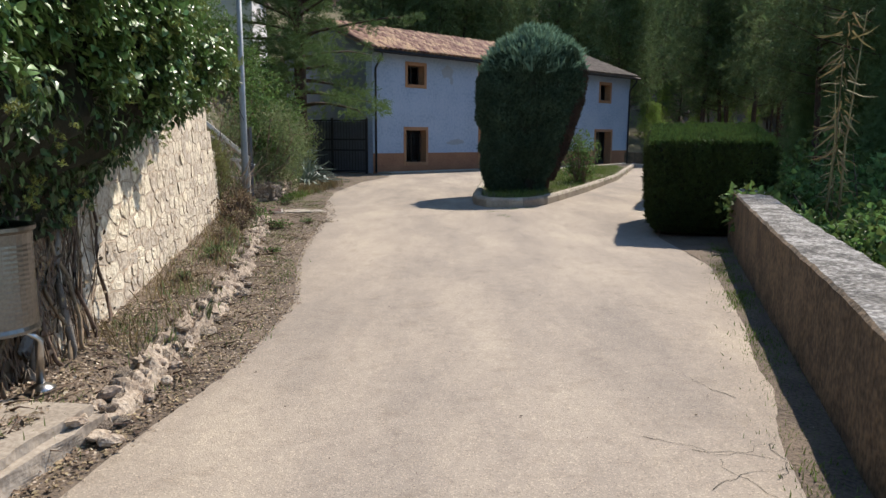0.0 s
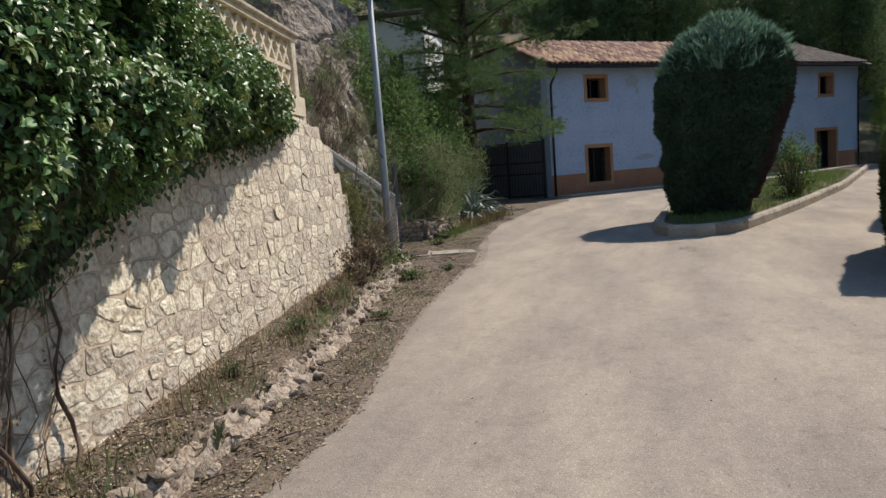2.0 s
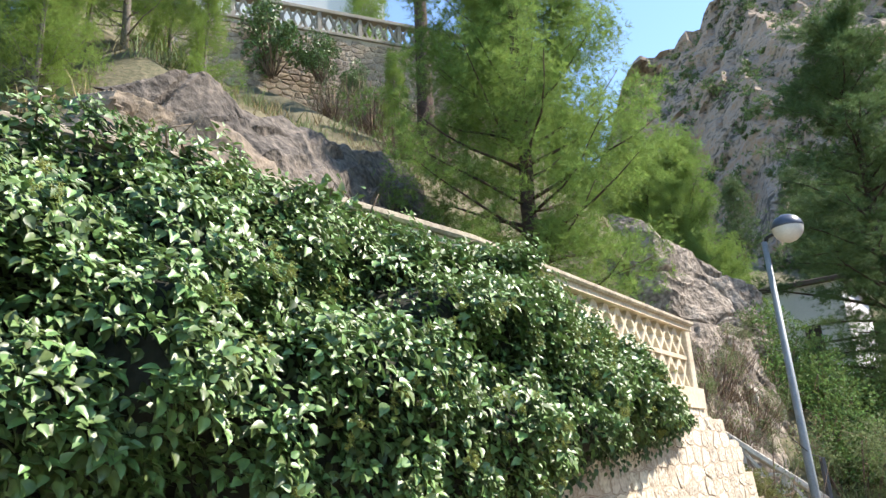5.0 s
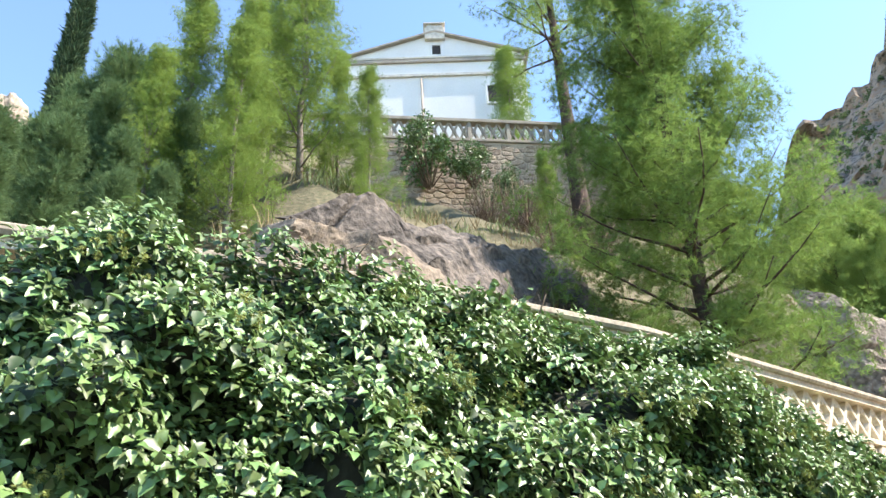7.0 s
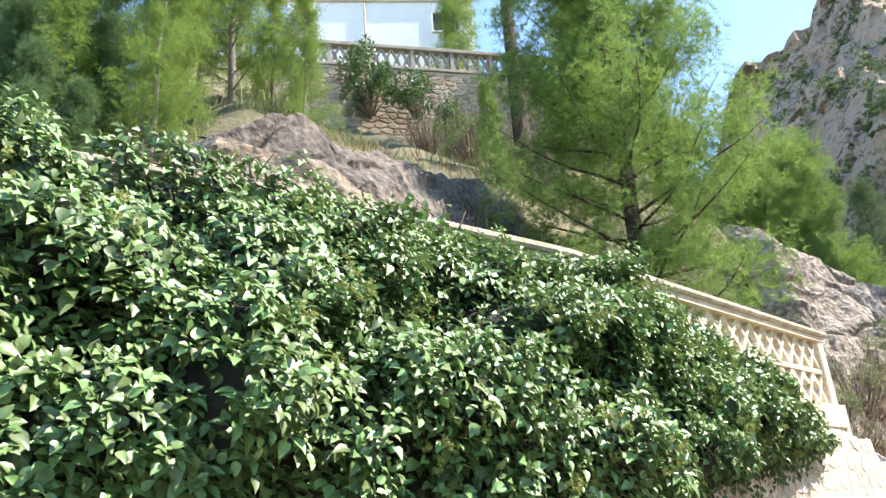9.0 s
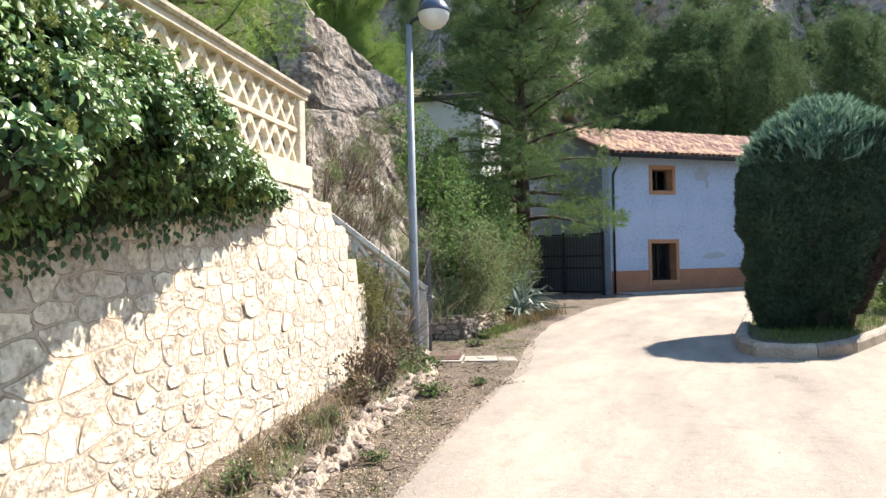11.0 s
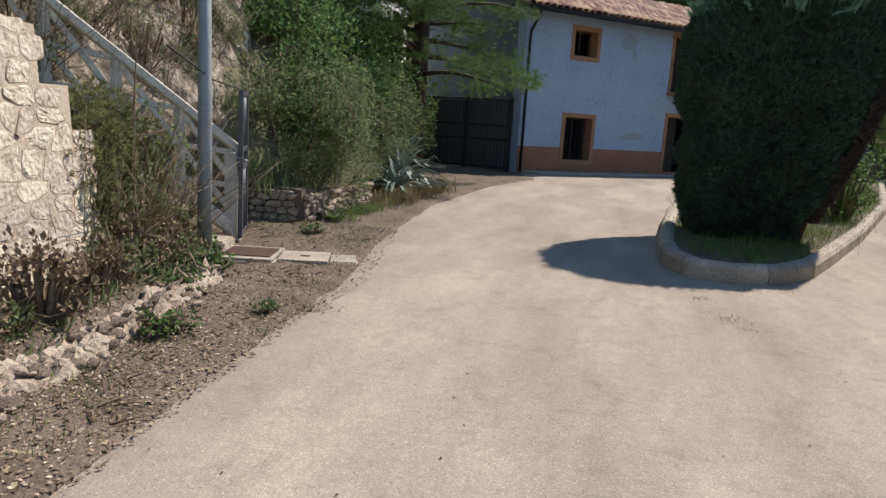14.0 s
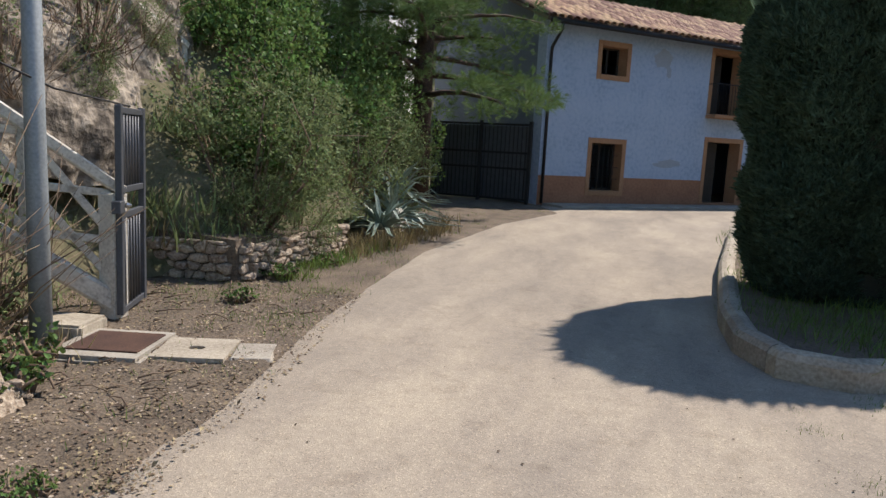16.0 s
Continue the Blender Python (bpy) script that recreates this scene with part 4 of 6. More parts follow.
IV_BULGE = [(0, 0.08), (0.14, 0.30), (0.26, 0.85), (0.5, 1.0), (0.75, 0.86), (0.92, 0.6), (1, 0.34)]


def ivy_at(y, v, deep=0.0):
    lo, hi = lerp_line(IV_LOW, y), lerp_line(IV_TOP, y)
    hi += 0.07 * nz(y, 9, 0, 3.5) * (1 if y < 8.5 else 0.3)
    z = lo + (hi - lo) * v
    o = lerp_line(IV_OUT, y) * lerp_line(IV_BULGE, v)
    o += (0.34 * nz(y, z, 0, 1.7) + 0.30 * nz(y, z, 7, 3.6)) * min(1, o * 2.5)
    x = lerp_line(WALL, y) - 0.14 * z * max(0, min(1, (v - 0.2) * 1.5)) + max(o - deep, 0.02)
    return (x, y + 0.15 * o, z)


# near-black sheet behind the leaves paints the shade in their gaps
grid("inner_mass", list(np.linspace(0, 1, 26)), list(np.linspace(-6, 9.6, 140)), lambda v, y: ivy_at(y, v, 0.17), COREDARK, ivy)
AT, WAY, FLAT, SIZE = [], [], [], []
for c in range(10500):
    y, v = RNG.uniform(-0.3, 9.7), RNG.uniform(0.04, 1.0) ** 0.9
    if v < 0.24 and RNG.uniform() < 0.75 or v < 0.31 and y < 4.9:
        continue
    clump = max(-0.06, 0.20 * nz(y * 1.0, v * 1.9, 3, 3.4))
    p = np.array(ivy_at(y, v, 0.05)) + RNG.normal(size=3) * 0.03
    axis = np.array([0.72, 0.22, (v - 0.3) * 0.8 + 0.42]) + RNG.normal(size=3) * 0.28
    axis /= np.linalg.norm(axis)
    p = p + axis * (clump + abs(RNG.normal()) * 0.05) * min(1, max(0.15, (9.4 - y) * 0.6))
    m = RNG.integers(7, 13)
    a = np.cross(axis, (0, 0, 1.0))
    a /= np.linalg.norm(a)
    b = np.cross(axis, a)
    ph = np.arange(m) * 2.4 + RNG.uniform(0, 6.28)
    rad = np.cos(ph)[:, None] * a + np.sin(ph)[:, None] * b
    age = np.linspace(0.25, 1.0, m)[:, None]
    AT.append(p + rad * 0.034 * age - axis * 0.045 * age + RNG.normal(size=(m, 3)) * 0.008)
    WAY.append(rad * (0.35 + 0.65 * age) + axis * (0.75 - 0.6 * age) + np.array([0.05, 0, -0.55]) * age + RNG.normal(size=(m, 3)) * 0.16)
    FLAT.append(axis * 0.8 + np.array([0.25, 0.35, 0.55]) - rad * (0.5 - 0.8 * age) + RNG.normal(size=(m, 3)) * 0.16)
    SIZE.append((0.027 + 0.029 * age[:, 0]) * RNG.uniform(0.8, 1.2, m) * RNG.uniform(0.85, 1.15))
tagged(cloud("leaves", LEAF, np.concatenate(AT), np.concatenate(WAY), np.concatenate(SIZE), IVY, ivy, flat=np.concatenate(FLAT)), kind="stuff")
# inner leaves take the ivy colour with shade painted in
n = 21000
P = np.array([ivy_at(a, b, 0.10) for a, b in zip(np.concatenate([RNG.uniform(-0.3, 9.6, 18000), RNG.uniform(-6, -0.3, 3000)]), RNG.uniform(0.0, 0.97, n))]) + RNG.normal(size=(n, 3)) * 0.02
tagged(cloud("inner_leaves", LEAF, P, RNG.normal(size=(n, 3)) * 0.45 + (0.25, 0.1, -0.8), RNG.uniform(0.042, 0.066, n), IVYSHADE, ivy, flat=RNG.normal(size=(n, 3)) * 0.35 + (1, 0.3, 0.5)), kind="stuff")
n = 750
yy, vv = RNG.uniform(4.9, 9.3, n), RNG.uniform(-0.10, 0.06, n)
P = np.array([ivy_at(a, max(b, 0), 0.1) for a, b in zip(yy, vv)]) + np.stack([RNG.uniform(-0.2, 0.02, n), np.zeros(n), np.minimum(vv, 0) * 1.6], 1)
cloud("hanging_leaves", LEAF, P, RNG.normal(size=(n, 3)) * 0.4 + (0.2, 0, -1), RNG.uniform(0.03, 0.06, n), IVYSHADE, ivy, flat=RNG.normal(size=(n, 3)) * 0.5 + (1, 0, 0.2))
AT = []
for c in range(130):
    y, v = RNG.uniform(0.5, 9.0), RNG.uniform(0.02, 0.99)
    p = np.array(ivy_at(y, v, -0.06))
    for k in range(5):
        AT.append(p + RNG.normal(size=3) * 0.04 + unit(14) * 0.014)
AT = np.concatenate(AT)
tagged(cloud("flower_mass", SPRAY, AT, unit(len(AT)), 0.022, IVYDRY, ivy, "yellow-green ivy flower heads"), kind="stuff")
shoots = []
for c in range(20):
    y = RNG.uniform(2.2, 8.6)
    p = Vector(ivy_at(y, 0.97, 0.0))
    hgt = RNG.uniform(0.08, 0.3)
    shoots.append(([p, p + Vector((RNG.normal() * 0.03, RNG.normal() * 0.05, hgt * 0.6)), p + Vector((RNG.normal() * 0.06, RNG.normal() * 0.09, hgt))], [0.007, 0.005, 0.002]))
    m = int(hgt * 90)
    q = np.array(p) + np.stack([RNG.normal(size=m) * 0.05, RNG.normal(size=m) * 0.05, RNG.uniform(0, hgt, m)], 1)
    cloud("top_shoot_leaves", LEAF, q, RNG.normal(size=(m, 3)) * 0.6 + (0.4, 0, -0.1), RNG.uniform(0.04, 0.075, m), IVY, ivy, flat=RNG.normal(size=(m, 3)) * 0.5 + (0.5, 0, 0.8))
tagged(tubes("shoots", shoots, TWIG, ivy, 5), kind="stuff")
grid("dry_tangle", list(np.linspace(0, 1, 30)), list(np.linspace(-6, 4.3, 120)), lambda v, y: wall_place(y, 0.02 + v * 1.5, (0.03 + 0.09 * nz(y, v * 0.6, 0, 3.0) + 0.05 * nz(y, v, 5, 9)) * min(1, (4.3 - y) / 0.9) - 0.004), TWIG, ivy, False)
vines = []
for c in range(360):
    y = (RNG.uniform(0.5, 4.7) if c % 2 else RNG.normal(3.9, 0.3)) if c > 40 else (3.75, 3.95, 4.2)[c] if c < 3 else RNG.uniform(3.3, 5.0)
    top = lerp_line(IV_LOW, y) + 0.25
    z0 = 0.05 if c < 70 else RNG.uniform(0.3, 1.2)
    r0 = (0.04, 0.03, 0.026)[c] if c < 3 else 0.016 if c < 12 else RNG.uniform(0.003, 0.009)
    pts, k = [], 8
    dy = RNG.normal() * 0.25
    for i in range(k + 1):
        z = z0 + (top - z0) * i / k
        q = wall_place(y + dy * i / k + 0.22 * nz(c * 0.37, z, 0, 2.6) + 0.06 * nz(c * 0.7, z, 3, 7), z, (0.06 if y < 4.6 else 0.02) + r0 * 0.6 + (0.05 * (1 - i / k) ** 2 if c < 12 else 0.02 * abs(nz(c, z, 4, 3))))
        pts.append(q)
    vines.append((pts, [r0 * (1 - 0.45 * i / k) for i in range(k + 1)]))
for c in range(3):
    tubes("stem", [vines[c]], GREYBARK, ivy, 8, "thick gnarled grey ivy stem")
tagged(tubes("climbing_stem_mat", vines[3:], TWIG, ivy, 5), kind="stuff")
n = 900
yy = np.minimum(RNG.normal(3.2, 0.9, n), 4.9)
zz = RNG.uniform(0.15, 1.6, n)
P = np.array([wall_place(a, b, 0.08 + 0.08 * RNG.uniform()) for a, b in zip(yy, zz)])
cloud("dead_leaves", LEAF, P, RNG.normal(size=(n, 3)) * 0.5 + (0.1, 0, -1), RNG.uniform(0.018, 0.042, n), LITTER, ivy, "withered brown ivy leaves", flat=RNG.normal(size=(n, 3)) * 0.6 + (1, 0, 0))

# ---- balustrade on the retaining wall ----
RAILC = [(1.85, -2.9), (3, -2.82), (4.1, -2.78), (5.9, -2.88), (7.0, -3.1), (8.8, -3.44), (10.66, -3.8)]
balus = thing("balustrade", "cream cast concrete balustrade with crossed bars and moulded rail", "balustrade")


def moulded(name, prof, ys, zf, parent, material, label=""):
    V, F = [], []
    for y in ys:
        x = lerp_line(RAILC, y)
        for a, z in prof:
            V.append((x + a, y + a * 0.18, z + zf))
    m = len(prof)
    for i in range(len(ys) - 1):
        for k in range(m):
            q = (k + 1) % m
            F.append((i * m + k, i * m + q, (i + 1) * m + q, (i + 1) * m + k))
    F += [tuple(range(m))[::-1], tuple((len(ys) - 1) * m + k for k in range(m))]
    return raw(name, V, F, material, parent, label)


ysr = list(np.linspace(1.84, 10.72, 40))
moulded("handrail", [(0.11, 0.0), (0.125, 0.02), (0.125, 0.05), (0.10, 0.065), (-0.10, 0.065), (-0.125, 0.05), (-0.125, 0.02), (-0.11, 0.0)], ysr, 3.40, balus, RAILTOP, "moulded rail with a weathered top")
moulded("upper_band", [(0.085, 0.0), (0.085, 0.055), (-0.085, 0.055), (-0.085, 0.0)], ysr, 3.342, balus, CREAM)
moulded("middle_band", [(0.04, 0.0), (0.04, 0.05), (-0.04, 0.05), (-0.04, 0.0)], ysr, 2.97, balus, CREAM)
moulded("base_course", [(0.12, -0.15), (0.12, 0.09), (-0.12, 0.09), (-0.12, -0.15)], ysr, 2.53, balus, CREAM)


def bar(name, y0, z0, y1, z1, w, parent, material=CREAM):
    p0, p1 = Vector((lerp_line(RAILC, y0), y0, z0)), Vector((lerp_line(RAILC, y1), y1, z1))
    d = (p1 - p0).normalized()
    s = d.cross(Vector((1, 0.18, 0))).normalized() * w
    o = Vector((0.98, 0.18, 0)) * 0.03
    V = [p + a * s + b * o for p in (p0, p1) for a, b in ((-1, -1), (1, -1), (1, 1), (-1, 1))]
    return raw(name, V, [(0, 1, 2, 3), (7, 6, 5, 4), (0, 4, 5, 1), (1, 5, 6, 2), (2, 6, 7, 3), (3, 7, 4, 0)], material, parent)


yb = 10.56
while yb > 6.9:
    for z0, z1 in ((2.62, 2.97), (3.02, 3.345)):
        bar("crossed_bar", yb, z0, yb - 0.28, z1, 0.021, balus)
        bar("crossed_bar", yb, z1, yb - 0.28, z0, 0.021, balus)
        bar("capital", yb - 0.31, z1 - 0.03, yb - 0.25, z1 - 0.03, 0.03, balus)
        bar("capital", yb - 0.30, z1 - 0.075, yb - 0.26, z1 - 0.075, 0.02, balus)
    yb -= 0.28
for y in (10.62, 1.95):
    x = lerp_line(RAILC, y)
    part("end_post", box(x - 0.08, x + 0.08, y - 0.06, y + 0.06, 2.6, 3.40, 0.01), CREAM, balus)
tubes("water_pipe", [([(-2.72, 1.8, 3.30), (-2.72, -8, 3.28)], 0.03)], GALV, balus, 8, "grey pipe beyond the rail's end")

# ---- stair railing, gate, covers, lamp ----
stair = thing("stair_railing", "weathered white concrete stair railing with crossed bars", "railing", (-4.09, 14.94, 0.0))
RD = Vector((-0.5, -0.62, 0.58)).normalized()


def beam(name, a, b, w, h, parent, material, label=""):
    a, b = Vector(a), Vector(b)
    d = (b - a).normalized()
    s = d.cross(Vector((0, 0, 1))).normalized() if abs(d.z) < 0.99 else Vector((1, 0, 0))
    u = s.cross(d)
    bm = bmesh.new()
    vs = [bm.verts.new(p + s * i * w / 2 + u * j * h / 2) for p in (a, b) for i, j in ((-1, -1), (1, -1), (1, 1), (-1, 1))]
    for f in ((0, 1, 2, 3), (7, 6, 5, 4), (0, 4, 5, 1), (1, 5, 6, 2), (2, 6, 7, 3), (3, 7, 4, 0)):
        bm.faces.new([vs[i] for i in f])
    bmesh.ops.recalc_face_normals(bm, faces=bm.faces)
    bmesh.ops.bevel(bm, geom=list(bm.edges), offset=min(w, h) * 0.14, segments=1, affect="EDGES")
    return part(name, bm, material, parent, label)


RL = 4.6
top0 = Vector((0, 0.02, 1.06))
beam("handrail", top0 - RD * 0.05, top0 + RD * RL, 0.15, 0.09, stair, WHITEPAINT, "sloping moulded handrail")
part("end_post", box(-0.09, 0.07, -0.1, 0.06, -0.1, 1.02, 0.012), WHITEPAINT, stair, "stained white end post")
for k in range(1, 6):
    p = top0 + RD * (k * 0.78)
    beam("post", p + Vector((0, 0, -0.02)), p + Vector((0, 0, -0.98)), 0.09, 0.09, stair, WHITEPAINT)
for k in range(5):
    a, b = top0 + RD * (k * 0.78 + 0.06), top0 + RD * (k * 0.78 + 0.74)
    for hi, lo in ((-0.08, -0.42), (-0.46, -0.78)):
        beam("crossed_bar", a + Vector((0, 0, hi)), b + Vector((0, 0, lo)), 0.05, 0.06, stair, WHITEPAINT)
        beam("crossed_bar", a + Vector((0, 0, lo)), b + Vector((0, 0, hi)), 0.05, 0.06, stair, WHITEPAINT)
beam("base_beam", top0 + Vector((0.0, 0, -0.95)), top0 + RD * RL + Vector((0, 0, -0.95)), 0.2, 0.16, stair, WHITEPAINT)
rail2 = thing("upper_railing", "stained white concrete rail leaning on the slope", "railing", (-5.8, 18.16, 2.68))
beam("handrail", (0.0, 0.05, -0.06), (0.0, -1.5, 0.45), 0.11, 0.09, rail2, WHITEPAINT, "sloping stained rail")
beam("post", (0.0, -0.02, -0.9), (0.0, -0.02, -0.06), 0.09, 0.09, rail2, WHITEPAINT)
beam("post", (0.0, -1.2, -0.7), (0.0, -1.2, 0.33), 0.09, 0.09, rail2, WHITEPAINT)
gate = thing("garden_gate", "open grey painted iron bar gate at the foot of the stairs", "gate", (-3.98, 14.86, 0.05), 24)
for y in (0.0, 0.62):
    part("stile", box(-0.025, 0.025, y - 0.03, y + 0.03, 0.0, 1.66, 0.004), GREYIRON, gate)
for z in (0.03, 0.80, 1.0, 1.62):
    part("rail", box(-0.02, 0.02, 0.03, 0.59, z - 0.025, z + 0.025, 0.004), GREYIRON, gate)
for k in range(1, 7):
    tubes("bar", [([(0, 0.03 + k * 0.08, 0.05), (0, 0.03 + k * 0.08, 0.78)], 0.011)], GREYIRON, gate)
    tubes("bar", [([(0, 0.03 + k * 0.08, 1.02), (0, 0.03 + k * 0.08, 1.60)], 0.011)], GREYIRON, gate)
part("lock_box", box(-0.035, 0.035, -0.10, 0.02, 0.82, 0.92, 0.006), GREYIRON, gate)
lk = part("latch", lathe([(0.02, 0), (0.025, 0.02), (0.01, 0.05)], 10), STEEL, gate, "shiny latch knob")
lk.matrix_basis = pose(0.03, 0.03, 0.88, 0, 90, 0)
tubes("stay_wire", [([(0, 0.3, 1.66), (-0.2, -0.7, 1.72), (-0.45, -1.7, 1.95)], 0.008)], IRON, gate)

chamber = thing("inspection_chamber", "concrete inspection chamber with a rusty steel plate", "manhole", (-3.50, 14.26, -0.085), 14)
part("frame", box(-0.37, 0.31, -0.36, 0.36, -0.08, 0.12, 0.03, seg=2), CONCRETE, chamber)
part("cover_plate", box(-0.26, 0.24, -0.22, 0.24, 0.118, 0.132, 0.004), RUST, chamber, "rusty brown steel plate")
part("apron", box(-0.42, 0.40, -0.46, -0.36, -0.06, 0.06, 0.015), CONCRETE, chamber)
valve = thing("valve_cover", "pale concrete valve cover with a round hole", "manhole", (-2.97, 14.42, -0.075), 18)
lid = bmesh.new()
ring = [(0.06 * math.cos(a), 0.045 * math.sin(a)) for a in np.linspace(0, 2 * math.pi, 17)[:-1]]
sq = [(max(-0.25, min(0.25, 0.4 * math.cos(a))), max(-0.24, min(0.24, 0.4 * math.sin(a)))) for a in np.linspace(0, 2 * math.pi, 17)[:-1]]
V = [(a, b, 0.10) for a, b in ring] + [(a, b, 0.10) for a, b in sq] + [(a, b, 0.03) for a, b in sq] + [(a, b, 0.03) for a, b in ring]
F = [(i, 16 + i, 16 + (i + 1) % 16, (i + 1) % 16) for i in range(16)] + [(16 + i, 32 + i, 32 + (i + 1) % 16, 16 + (i + 1) % 16) for i in range(16)] + [(i, (i + 1) % 16, 48 + (i + 1) % 16, 48 + i) for i in range(16)]
raw("lid", V, F, KERB, valve, "pale lid with a hole")
part("frame", box(-0.31, 0.33, -0.3, 0.29, -0.08, 0.028, 0.01), CONCRETE, valve)
slab = thing("broken_slab", "small broken concrete slab in the soil", "slab", (-2.60, 14.55, -0.05), 22)
part("slab", box(-0.14, 0.16, -0.2, 0.2, -0.06, 0.065, 0.02), CONCRETE, slab)
step = thing("stone_step", "low chipped stone step below the railing post", "step", (-4.12, 14.4, 0), 12)
part("tread", box(-0.28, 0.26, -0.2, 0.18, -0.05, 0.11, 0.02, seg=2), KERB, step)

lamp = thing("street_lamp", "galvanised street lamp with a round opal globe and dark cap", "lamp", (-3.87, 13.97, 0.0))
tubes("pole", [([(0, 0, -0.1), (0, 0, 1.2), (0.0, 0, 5.15)], [0.075, 0.068, 0.045])], GALV, lamp, 12, "grey galvanised pole")
part("base_plate", box(-0.14, 0.14, -0.14, 0.14, 0.0, 0.03, 0.008), GALV, lamp)
tubes("arm", [([(0, 0, 5.1), (0.05, 0.02, 5.22), (0.18, 0.06, 5.27), (0.2, 0.07, 5.27)], 0.03)], IRON, lamp, 8)
globe = part("globe", lathe([(0.03, -0.245), (0.12, -0.21), (0.19, -0.15), (0.232, -0.07), (0.245, 0.0), (0.24, 0.02)], 24), LAMPGLASS, lamp, "opal white glass globe", True)
cap = part("cap", lathe([(0.25, 0.0), (0.25, 0.03), (0.225, 0.10), (0.17, 0.17), (0.09, 0.215), (0.02, 0.225)], 24), LAMPCAP, lamp, "dark blue-grey cap", True)
globe.location = cap.location = (0.36, 0.13, 5.32)

# ---- litter bin and its block ----
block = thing("concrete_block", "worn concrete kerb block beside the bin", "kerb", (-2.18, 3.2, 0), -6)
bm = box(-0.75, 0.46, -0.5, 0.36, -0.1, 0.155, 0.05, seg=2)
bmesh.ops.subdivide_edges(bm, edges=list(bm.edges), cuts=9, use_grid_fill=True)
for v in bm.verts:
    q = v.co.copy()
    v.co += Vector((nz(q.x, q.y, q.z, 4.0), nz(q.y + 5, q.x, q.z, 4.0), 0.5 * nz(q.x, q.y + 9, q.z, 5.0))) * 0.018 + Vector((nz(q.x, q.y, q.z, 15), nz(q.y, q.x, q.z + 3, 15), 0.4 * nz(q.x, q.y, q.z + 8, 15))) * 0.012
part("body", bm, KERB, block, "rough weathered concrete")
lbin = thing("litter_bin", "ribbed stainless steel litter bin on a tubular stand", "bin", (-2.30, 3.62, 0.155), 10)
prof = [(0.20, 0.33), (0.215, 0.335), (0.215, 0.35)] + [(0.2085 + (0.0007 if k % 2 else 0), 0.37 + k * 0.0125) for k in range(36)] + [(0.212, 0.85), (0.228, 0.865), (0.228, 0.885), (0.215, 0.89), (0.20, 0.885), (0.195, 0.5)]
BRUSHED = mat("brushed_steel", (0.25, 0.24, 0.225), (0.17, 0.165, 0.155), 0.34, 4, 70, 0.2, 0.002, metal=1.0)
part("body", lathe(prof, 36), BRUSHED, lbin, "brushed steel drum with fine ribs", False)
tubes("stand", [([(0.2, 0.0, 0.02), (0.21, 0, 0.27), (0.16, 0, 0.325), (0.0, 0, 0.315), (-0.16, 0, 0.325), (-0.21, 0, 0.27), (-0.2, 0, 0.02)], 0.022)], STEEL, lbin, 10, "bent tubular stand")
for s in (0.2, -0.2):
    ft = part("foot", lathe([(0.075, 0), (0.07, 0.015), (0.025, 0.04)], 14), STEEL, lbin, "flared foot plate", True)
    ft.location = (s, 0, 0.0)

# ---- rubble edging ----
edging = thing("stone_edging", "row of rough limestone lumps edging the verge", "edging", kind="structure")
lumps = []
for k in range(10):
    bm = lump(1.0, k + 1, 0.75, 2)
    me = bpy.data.meshes.new("edge_stone")
    bm.to_mesh(me)
    bm.free()
    me.materials.append(EDGESTONE)
    lumps.append(me)
re = np.random.default_rng(3)
grid("edging_core", list(np.linspace(-1, 1, 15)), list(np.linspace(3.5, 13.2, 330)), lambda t, y: (lerp_line(EDGE, y) + t * 0.15 + 0.05 * nz(t, y, 2, 2.5), y, -0.03 + 0.16 * (1 - t * t) ** 0.5 * (0.75 + 0.6 * nz(t, y, 0, 2.6)) + 0.07 * nz(t * 0.5, y, 4, 8) + 0.05 * nz(t, y, 8, 17) * (1 - t * t)), EDGESTONE, edging, False)
EV, EF = [], []
for k in range(520):
    y = re.uniform(3.3, 13.3)
    s = re.uniform(0.02, 0.06)
    side = re.normal() * 0.085
    m = pose(lerp_line(EDGE, y) + side, y, 0.02 + max(0, 0.13 - abs(side)) * re.uniform(0.3, 1.0), *re.uniform(-30, 30, 2), re.uniform(0, 360)) @ Matrix.Diagonal((s * re.uniform(0.9, 1.6), s * 1.1, s * re.uniform(0.6, 1.0), 1))
    if k < 300:
        o = new("edge_stone", lumps[k % 10])
        o.parent = edging
        o.matrix_basis = m
    else:
        b = len(EV)
        EV += [m @ v.co for v in lumps[k % 10].vertices]
        EF += [tuple(i + b for i in q.vertices) for q in lumps[k % 10].polygons]
tagged(raw("small_edge_stones", EV, EF, EDGESTONE, edging), kind="stuff")

# ---- house gate and small things ----
hgate = thing("yard_gate", "tall dark iron bar gate beside the blue house", "gate", (-3.25, 30.3, 0), 172)
for x in (0.0, 1.5, 3.0):
    part("post", box(x - 0.05, x + 0.05, -0.05, 0.05, -0.05, 2.35, 0.006), IRON, hgate)
for z in (0.12, 1.0, 1.45, 2.25):
    part("rail", box(0.05, 2.95, -0.02, 0.02, z - 0.03, z + 0.03, 0.004), IRON, hgate)
for k in range(24):
    if k % 12:
        tubes("bar", [([(k * 0.125, 0, 0.12), (k * 0.125, 0, 2.25)], 0.012)], IRON, hgate)
# Added sheet: its dark colour stands for the shade behind the gate.
part("sheet", box(0.05, 2.95, -0.035, -0.03, 0.12, 2.2), GREYIRON, hgate, "dark sheet added for the darkness behind the bars")


